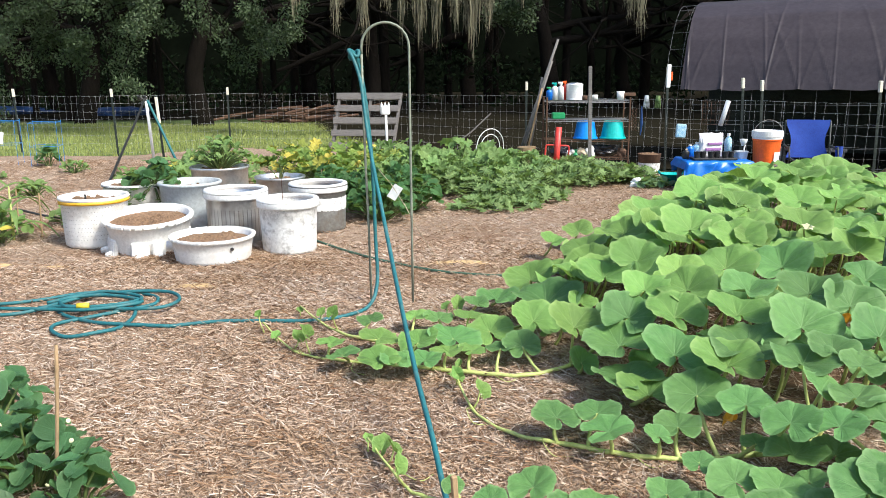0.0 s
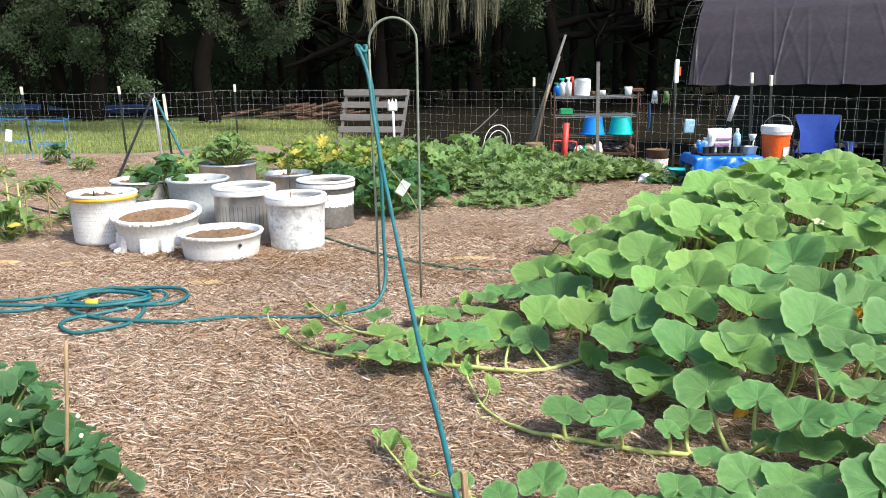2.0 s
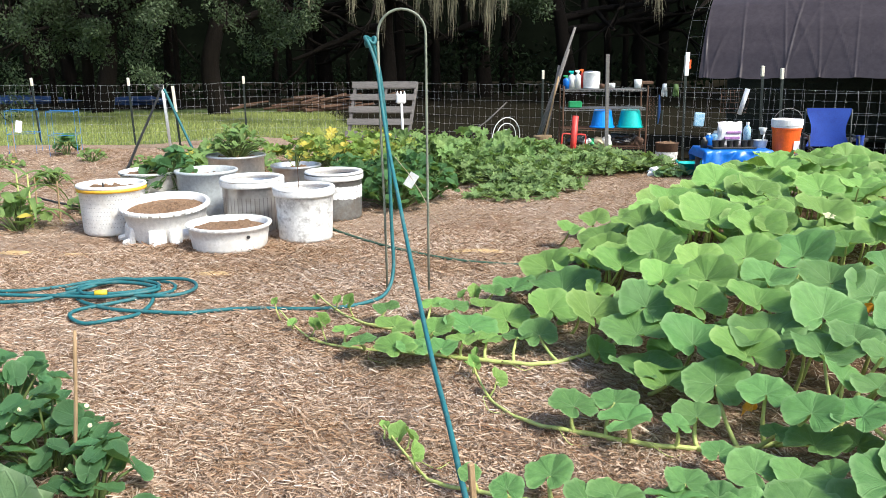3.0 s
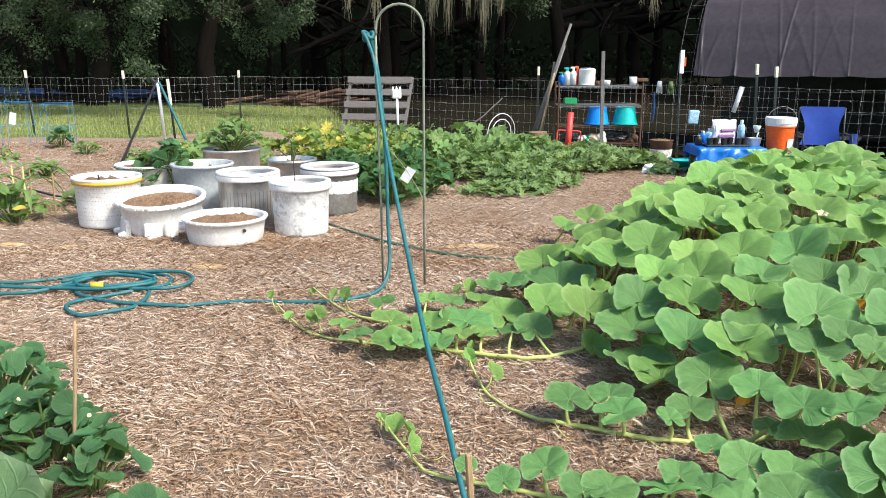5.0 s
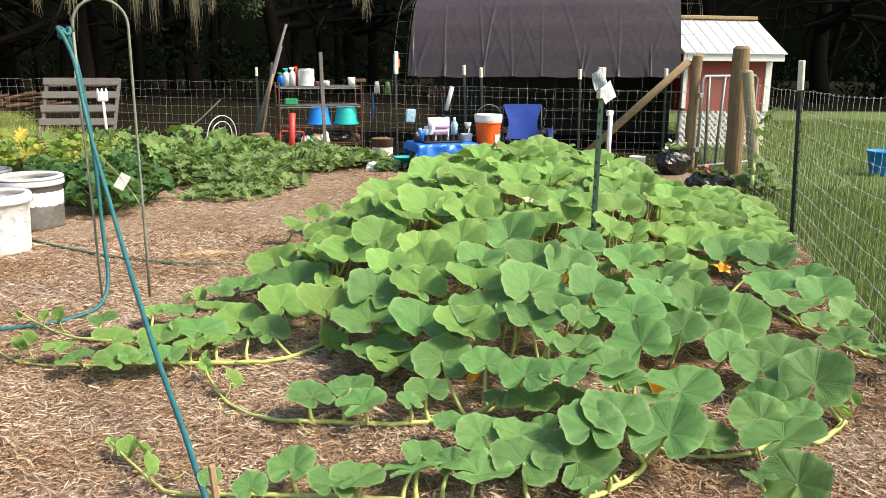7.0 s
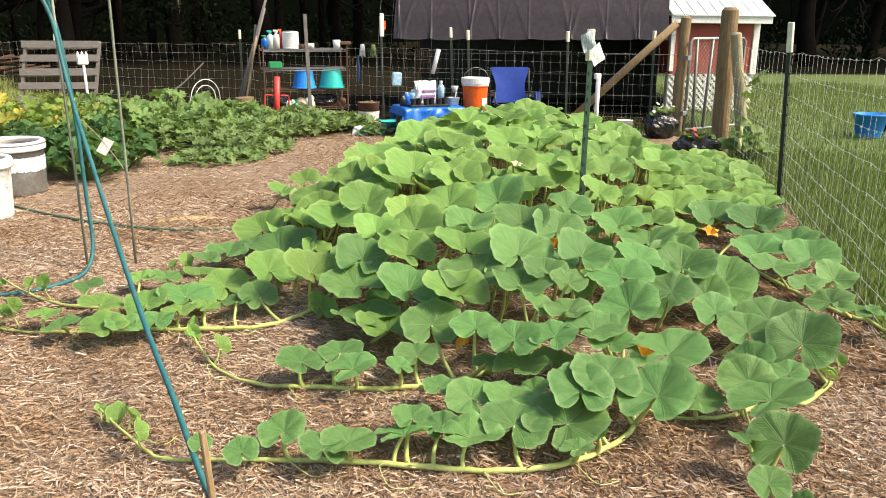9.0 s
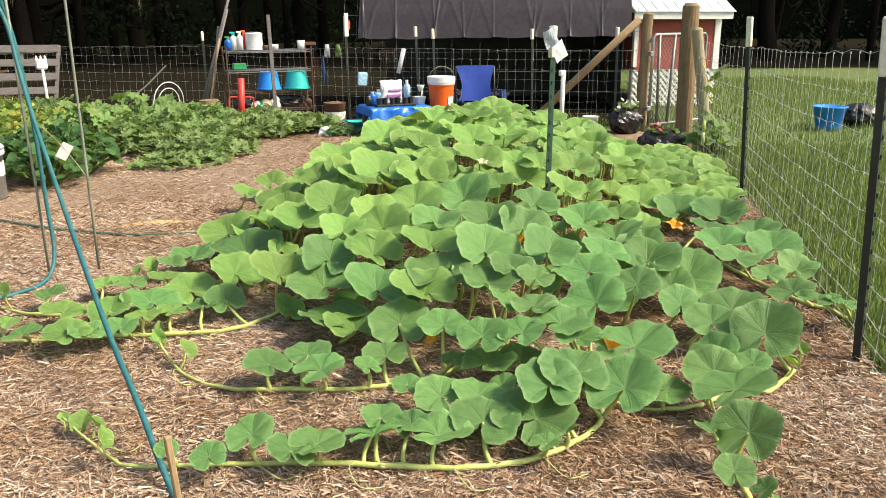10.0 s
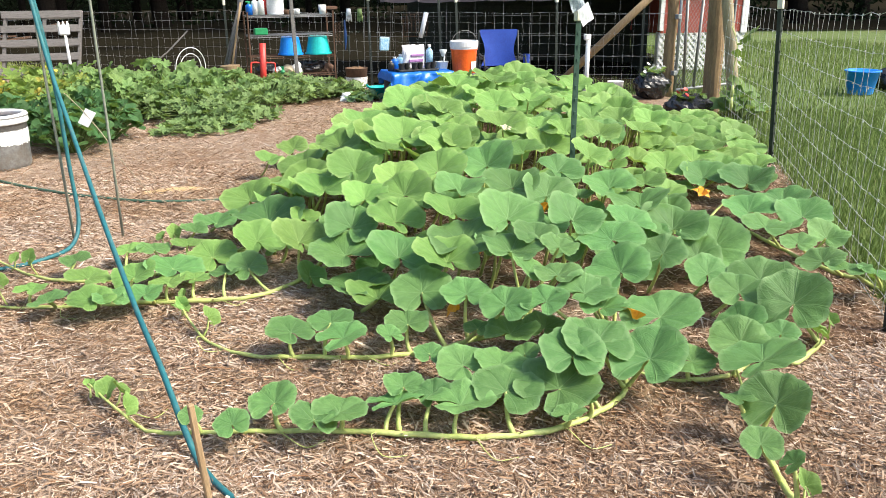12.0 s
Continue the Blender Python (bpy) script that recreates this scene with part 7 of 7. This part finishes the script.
for i in range(6):
    part("pot", Shape().lathe([(0, 0.02), (0.03, 0.02), (0.04, 0.095), (0.043, 0.095), (0.036, 0.09), (0, 0.08)], 12), M_BLACKPIPE, tray, m=pose(-0.21 + 0.085 * i, -0.05 + 0.04 * (i % 2), 0))
bagf = Shape()
for z, w, d in ((0, 0.11, 0.055), (0.06, 0.125, 0.065), (0.14, 0.12, 0.05), (0.2, 0.12, 0.02), (0.23, 0.125, 0.008)):
    for i in range(16):
        a = 2 * math.pi * i / 16
        bagf.v.append((w * math.copysign(abs(math.cos(a)) ** 0.6, math.cos(a)) + 0.008 * math.sin(z * 40 + i), d * math.copysign(abs(math.sin(a)) ** 0.7, math.sin(a)), z + 0.012 * math.sin(i * 1.9) * (z > 0.1)))
bagf.f = [(j * 16 + i, j * 16 + (i + 1) % 16, (j + 1) * 16 + (i + 1) % 16, (j + 1) * 16 + i) for j in range(4) for i in range(16)] + [tuple(range(15, -1, -1)), tuple(range(64, 80))]
fb = thing("fertiliser_bag", "white and purple printed bag standing on the table", "bag", pose(TX + 0.0, TY + 0.12, 0.398, 0, 0, 10) @ Matrix.Scale(1.25, 4))
part("sack", bagf, M_BAGPAPER, fb)
part("print_band", Shape().box((-0.085, -0.072, 0.07), (0.075, -0.060, 0.10), bevel=0.004), M_PURPLE, fb, "purple printed band")
part("print_band", Shape().box((-0.06, -0.066, 0.125), (0.085, -0.050, 0.150), bevel=0.004), M_PURPLE, fb, "purple printed band")
part("print_band", Shape().box((-0.02, -0.074, 0.02), (0.06, -0.062, 0.055), bevel=0.004), M_PURPLE, fb, "purple printed picture")
bottle(TX + 0.20, TY + 0.08, 0.397, 0.045, 0.32, M_PRINT, M_WHITE, "tall pale blue bottle on the table", False)
bottle(TX - 0.16, TY + 0.14, 0.397, 0.06, 0.20, M_PRINT, M_WHITE, "clear plastic jug on the table", False)
bottle(TX - 0.25, TY + 0.12, 0.397, 0.05, 0.17, M_BLUETARP, M_WHITE, "short blue bottle on the table", False)
bottle(TX - 0.34, TY - 0.02, 0.397, 0.04, 0.13, M_BLACKPIPE, M_STRING, "small black pot with a tan lid", False)
single("plastic_basket", Shape().lathe([(0, 0), (0.07, 0), (0.085, 0.09), (0.09, 0.09), (0.08, 0.085), (0.066, 0.01), (0, 0.01)], 20), M_CLEARPL, "pale plastic basket on the table's end", "basket", pose(TX + 0.33, TY - 0.02, 0.396), smooth=True)
cup = Shape().lathe([(0.0, 0.14), (0.02, 0.14), (0.05, 0.22), (0.045, 0.22), (0.0, 0.15)], 14).tube([(0.0, 0, 0.0), (0.02, 0, 0.15)], 0.01, 6)
single("clear_scoop", cup, M_CLEARPL, "clear plastic scoop standing in the basket", "scoop", pose(TX + 0.35, TY - 0.02, 0.41), smooth=True)

# ---- orange bucket on a crate, blue folding chair ----
crate = thing("wooden_crate", "grey wooden crate holding the orange bucket", "crate", pose(3.97, 9.92, 0))
for i in range(4):
    part("slat", Shape().box((-0.19, -0.19, 0.02 + 0.075 * i), (0.19, -0.175, 0.08 + 0.075 * i), bevel=0.003), M_GREYWOOD, crate)
    part("slat", Shape().box((-0.19, 0.175, 0.02 + 0.075 * i), (0.19, 0.19, 0.08 + 0.075 * i), bevel=0.003), M_GREYWOOD, crate)
for x in (-0.19, 0.17):
    part("end_board", Shape().box((x, -0.172, 0.0), (x + 0.02, 0.172, 0.305), bevel=0.003), M_GREYWOOD, crate)
part("top_board", Shape().box((-0.19, -0.19, 0.308), (0.19, 0.19, 0.322), bevel=0.003), M_GREYWOOD, crate)
bucket = thing("orange_bucket", "bright orange plastic bucket with a white lid", "bucket", pose(3.97, 9.92, 0.324))
part("body", Shape().lathe([(0, 0), (0.142, 0), (0.146, 0.006), (0.166, 0.285), (0.176, 0.288), (0.176, 0.30), (0.168, 0.302)], 36), M_ORANGE, bucket, smooth=False)
part("lid", Shape().lathe([(0.168, 0.302), (0.176, 0.304), (0.178, 0.33), (0.184, 0.332), (0.184, 0.395), (0.178, 0.402), (0.165, 0.402), (0.16, 0.392), (0, 0.392)], 36), M_WHITE, bucket, "white snap-on lid")
part("handle", Shape().tube([(-0.18 * math.cos(a), -0.02, 0.36 + 0.17 * math.sin(a)) for a in np.linspace(0, math.pi, 15)], 0.0035, 6), M_DULLSTEEL, bucket, smooth=True)
part("sticker", Shape().add([(0.155 * math.cos(a), 0.155 * math.sin(a) - 0.004, z) if z < 0.1 else (0.163 * math.cos(a), 0.163 * math.sin(a) - 0.004, z) for z in (0.03, 0.15) for a in np.linspace(-1.35, -0.65, 7)], [(i, i + 1, i + 8, i + 7) for i in range(6)]), M_PAPER, bucket, "pale worn sticker")

chair = thing("folding_chair", "blue canvas folding camp chair with dark steel legs", "folding chair", pose(4.50, 9.95, 0, 0, 0, -14))
sheet = Shape()
for j in range(13):
    t = j / 12
    for i in range(9):
        q = i / 8 - 0.5
        w = 0.50 - 0.16 * math.sin(math.pi * min(1, t * 1.15)) * 0.7
        sag = -0.045 * math.cos(q * math.pi)
        sheet.v.append((q * w, 0.16 - 0.12 * (1 - t) - sag * (1 - t * 0.7), 0.38 + 0.46 * t))
sheet.f = [(j * 9 + i, j * 9 + i + 1, j * 9 + i + 10, j * 9 + i + 9) for j in range(12) for i in range(8)]
part("backrest", sheet, M_CHAIR, chair, smooth=True)
seat = Shape()
for j in range(9):
    for i in range(9):
        q, t = i / 8 - 0.5, j / 8
        seat.v.append((q * 0.50, 0.06 - 0.46 * t, 0.36 + 0.06 * t - 0.04 * math.cos(q * math.pi)))
seat.f = [(j * 9 + i, j * 9 + i + 9, j * 9 + i + 10, j * 9 + i + 1) for j in range(8) for i in range(8)]
part("seat", seat, M_CHAIR, chair, smooth=True)
for sx in (-1, 1):
    part("leg", Shape().tube([(0.26 * sx, 0.18, 0.83), (0.27 * sx, 0.16, 0.4), (0.28 * sx, 0.2, 0.0)], 0.011, 8), M_POST, chair, smooth=True)
    part("leg", Shape().tube([(0.27 * sx, 0.15, 0.02), (0.27 * sx, -0.40, 0.42)], 0.010, 8), M_POST, chair, smooth=True)
    part("leg", Shape().tube([(0.27 * sx, -0.40, 0.0), (0.27 * sx, 0.12, 0.38)], 0.010, 8), M_POST, chair, smooth=True)
    part("armrest", Shape().box((0.27 * sx - 0.018, -0.30, 0.515), (0.27 * sx + 0.018, 0.12, 0.535), bevel=0.008), M_POST, chair)
    part("arm_post", Shape().tube([(0.27 * sx, -0.38, 0.40), (0.27 * sx, -0.28, 0.55)], 0.01, 8), M_POST, chair, smooth=True)
part("cup_holder", Shape().lathe([(0, 0), (0.04, 0), (0.045, 0.12), (0.04, 0.12), (0.035, 0.01), (0, 0.01)], 14), M_CHAIR, chair, m=pose(0.30, -0.22, 0.43))
part("cross_brace", Shape().tube([(-0.27, -0.40, 0.02), (0.27, -0.40, 0.42)], 0.009, 8), M_POST, chair)
part("cross_brace", Shape().tube([(0.27, -0.40, 0.02), (-0.27, -0.40, 0.42)], 0.009, 8), M_POST, chair)

# things hung on the fence behind the table
cagew = Shape()
for k in range(7):
    x = -0.17 + 0.056 * k
    cagew.tube([(x, 0, 0.0), (x * 1.1, -0.05, -0.14), (x, 0, -0.30)], 0.003, 4)
for z in (0, -0.08, -0.16, -0.24, -0.30):
    cagew.tube([(-0.18, 0, z), (0, -0.06, z), (0.18, 0, z)], 0.0035, 4)
single("wire_basket", cagew, M_RUST, "rusty wire basket hanging on the fence", "wire basket", pose(3.72, 11.15, 1.02))
single("rolled_papers", Shape().tube([(0, 0, 0), (0.09, 0, 0.34)], [0.03, 0.034], 10), M_PAPER, "pale rolled papers stuck in the wire basket", "paper roll", pose(3.78, 11.08, 0.70), smooth=True)
single("blue_pouch", Shape().box((-0.075, -0.02, -0.10), (0.075, 0.02, 0.09), bevel=0.018), M_PRINT, "blue and white printed packet hung on the fence", "packet", pose(3.33, 11.35, 0.62, 0, 4, 10))
pv = thing("white_pipe", "white plastic pipe with a bent clip at its top", "pipe", pose(5.16, 8.85, 0))
part("pipe_body", Shape().tube([(0, 0, 0), (0.005, 0, 0.82)], 0.028, 12), M_WHITE, pv, smooth=True)
part("clip", Shape().box((-0.05, -0.03, 0.76), (0.03, 0.03, 0.83), bevel=0.01), M_WHITE, pv)
sl = thing("post_sleeve", "white plastic gauge sleeve with an orange flag on a post", "sleeve", pose(3.17, 11.57, 0))
part("gauge", Shape().box((-0.03, -0.035, 1.20), (0.03, -0.015, 1.52), bevel=0.012), M_WHITE, sl)
part("flag", Shape().box((0.032, -0.03, 1.30), (0.055, -0.025, 1.42)), M_ORANGE, sl, "small orange flag")

# ---- black bags with flowers, white pot ----
for x, y, w, h, petal, lab, sd in [(6.12, 8.85, 0.25, 0.17, M_WPAINT, "black plastic grow bag with white flowers", 1), (5.45, 7.2, 0.28, 0.15, M_REDPL, "low black plastic grow bag with red flowers", 2)]:
    gb = thing("grow_bag", lab, "grow bag", pose(x, y, 0.01), "black grow bags")
    part("bag", lump(w, w * 0.75, h, 90 + sd, 0.22, 30, 14, 5).moved(pose(0, 0, h * 0.9)), M_BLACKBAG, gb)
    fl, gr = Shape(), Shape()
    gr.uv = []
    rf = np.random.default_rng(sd)
    for k in range(16):
        a, q = rf.uniform(0, 6.28), w * 0.6 * rf.random() ** 0.5
        p = (q * math.cos(a), q * math.sin(a), h * 1.75 + rf.uniform(0.0, 0.09) * (1.4 if sd == 1 else 0.6))
        add_leaf(gr, OVATE[k % 4], leaf_pose(p[0], p[1], p[2] - 0.03, 0.07, rf.uniform(0, 360), 20))
        if k < (9 if sd == 1 else 4):
            fl.lathe([(0, 0.0), (0.022, 0.012), (0.028, 0.02), (0.0, 0.016)], 7, m=pose(p[0], p[1] - 0.02, p[2] + 0.01, 40, 0, 30 * k))
    part("leaves", gr, M_SQUASH, gb, smooth=True, kind="stuff")
    part("blossoms", fl, petal, gb, kind="stuff")
single("white_pot", Shape().lathe([(0, 0), (0.085, 0), (0.09, 0.145), (0.095, 0.15), (0.085, 0.15), (0.075, 0.02), (0, 0.02)], 28), M_WHITE, "plain white plastic pot by the fence", "pot", pose(5.80, 9.2, 0.03) @ Matrix.Scale(1.15, 4), smooth=True)

# ---- lawn things beyond the fence ----
bb = thing("blue_tub", "bright blue plastic tub standing on the lawn", "tub", pose(8.86, 8.15, 0))
part("body", Shape().lathe([(0, 0.0), (0.15, 0.0), (0.155, 0.01), (0.205, 0.29), (0.222, 0.292), (0.222, 0.308), (0.2, 0.308), (0.15, 0.02), (0, 0.02)], 32), M_BLUE, bb, smooth=True)
single("black_sack", lump(0.26, 0.2, 0.17, 97, 0.3), M_BLACKBAG, "black plastic sack lying on the lawn", "sack", pose(9.55, 8.25, 0.14))

# ---- far left: tomato cages, poles, pipes ----
def cage(x, y):
    ob = thing("tomato_cage", "square blue wire tomato cage over a young plant", "tomato cage", pose(x, y, 0, 0, 0, 15), "blue tomato cages")
    for sx in (-1, 1):
        for sy in (-1, 1):
            part("leg", Shape().tube([(0.2 * sx, 0.2 * sy, 0), (0.2 * sx, 0.2 * sy, 0.72)], 0.0032, 6), M_CAGE, ob)
    for z in (0.34, 0.70):
        part("ring", Shape().tube([(-0.2, -0.2, z), (0.2, -0.2, z), (0.2, 0.2, z), (-0.2, 0.2, z), (-0.2, -0.2, z)], 0.003, 6), M_CAGE, ob)
    return ob


cage(-6.15, 12.6)
cage(-6.95, 12.9)
bush(-6.15, 12.6, 0.18, 0.35, 26, OVATE, (0.06, 0.12), M_BEAN, "young pepper plant inside a blue cage", "pepper plant", 501)
for x, y, h, m_ in [(-6.75, 12.2, 0.55, M_TANWOOD), (-4.3, 8.05, 0.34, M_TANWOOD), (-3.62, 7.15, 0.42, M_TANWOOD)]:
    single("thin_stake", Shape().tube([(0, 0, -0.03), (0.01, 0, h)], 0.008, 6), m_, "thin pale wooden stake marking a seedling", "stake", pose(x, y, 0), "seedling stakes")
single("seed_packet", Shape().box((-0.05, -0.002, 0.42), (0.05, 0.002, 0.6), bevel=0.0008), M_PAPER, "white seed packet fixed to a stake", "packet", pose(-6.74, 12.18, 0, 0, 12, 0))
single("white_pole", Shape().tube([(0, 0, -0.05), (-0.06, 0, 1.06)], 0.024, 12), M_WHITE, "white plastic pole by the far fence", "pole", pose(-4.80, 13.45, 0), smooth=True)
steel_post(-4.58, 13.3, 1.05, (-0.06, 0), 0.42, None, 0, "black steel post with a long white sleeve")
single("green_pipe", Shape().tube(smooth_path([(-4.78, 13.3, 1.0), (-4.6, 13.25, 0.6), (-4.36, 13.2, 0.05)], 5), 0.022, 8), M_HOSE, "green hose slung down from the white pole", "hose", smooth=True)
single("black_pipe", Shape().tube(smooth_path([(-4.82, 13.3, 1.02), (-4.60, 12.2, 0.70), (-4.35, 11.0, 0.40), (-4.10, 9.9, 0.16), (-3.9, 9.0, 0.04), (-3.6, 8.2, 0.03), (-3.4, 7.8, 0.03)], 6), 0.018, 8), M_BLACKPIPE, "black pipe running down from the white poles", "pipe", smooth=True)
top = Shape().tube([(-4.86 + 0.06 * math.cos(a), 13.3 + 0.03 * math.sin(a), 1.03 + 0.03 * math.sin(2 * a)) for a in np.linspace(0, 8, 18)], 0.018, 6)
single("hose_tangle", top, M_BLACKPIPE, "black hose end tangled round the pole tops", "hose", smooth=True)

# things across the lawn by the wood
pile = thing("log_pile", "heap of reddish brown firewood by the wood's edge", "log pile", pose(-3.9, 22.8, 0))
rl = np.random.default_rng(61)
for k in range(52):
    x, z = rl.normal(0, 0.75), abs(rl.normal(0, 0.20)) + 0.05
    a = rl.uniform(-0.6, 0.6)
    part("log", Shape().tube([(x - 0.35 * math.cos(a), rl.normal(0, 0.3), z * 0.8), (x + 0.35 * math.cos(a), rl.normal(0, 0.3), z + 0.15 * math.sin(a))], rl.uniform(0.022, 0.05), 7), M_RUST, pile)
single("blue_tarpaulin", lump(2.2, 0.4, 0.16, 101, 0.35, 30, 10), M_NAVY, "dark blue tarpaulin lying at the wood's edge", "tarpaulin", pose(-14.6, 26.5, 0.16))
single("blue_tarpaulin", lump(1.0, 0.35, 0.15, 103, 0.45, 24, 10), M_NAVY, "dark blue tarpaulin lying at the wood's edge", "tarpaulin", pose(-10.2, 26.0, 0.15))

# ---- grass ----
def grass(name, count, region, hgt, seed, material):
    r = np.random.default_rng(seed)
    s = Shape()
    made = 0
    while made < count:
        x, y = region(r)
        if inside(x, y, GARDEN):
            continue
        made += 1
        h = hgt * r.uniform(0.5, 1.4)
        a, w = r.uniform(0, 6.28), r.uniform(0.003, 0.006)
        bx, by = r.normal(0, 0.35) * h, r.normal(0, 0.35) * h
        c, t = math.cos(a) * w, math.sin(a) * w
        s.v.extend([(x - c, y - t, -0.03), (x + c, y + t, -0.03), (x + bx * 0.4 + c * 0.7, y + by * 0.4 + t * 0.7, h * 0.6), (x + bx * 0.4 - c * 0.7, y + by * 0.4 - t * 0.7, h * 0.6), (x + bx, y + by, h)])
        k = len(s.v) - 5
        s.f.extend([(k, k + 1, k + 2, k + 3), (k + 3, k + 2, k + 4)])
    single(name, s, material, "blades of green lawn grass", "grass", kind="stuff")


grass("grass", 42000, lambda r: (lambda t, d: (2.9 + 3.4 * t + d * 0.83, 2.2 + 5.6 * t - d * 0.55))(r.random(), 3.4 * r.random() ** 1.4), 0.07, 1, M_BLADE)
grass("grass", 45000, lambda r: (r.uniform(5.5, 16), r.uniform(3.5, 16)), 0.08, 2, M_BLADE)
grass("grass", 50000, lambda r: (r.uniform(-13, -1.5), r.uniform(13.8, 22.5)), 0.06, 3, M_SUNBLADE)


# small pieces hang under the part that carries them
def nest(child, host):
    for o in [q for q in scene.objects if q.parent is not None and q.name.split(".")[0] == child]:
        for q in o.parent.children:
            if q.name.split(".")[0] == host:
                o.parent = q
                break


for child, host in (("rim", "drum"), ("band", "drum"), ("perforations", "drum"), ("rim_teeth", "drum"), ("paint_band", "drum"), ("spout", "drum"), ("drain_hole", "drum"), ("tip", "shaft"),
                    ("lid", "body"), ("sticker", "body"), ("cap", "body"), ("label_patch", "body"), ("hinge", "frame"), ("coupling", "hose_line"), ("knot", "hose_line"), ("flag", "gauge"), ("clip", "pipe_body")):
    nest(child, host)
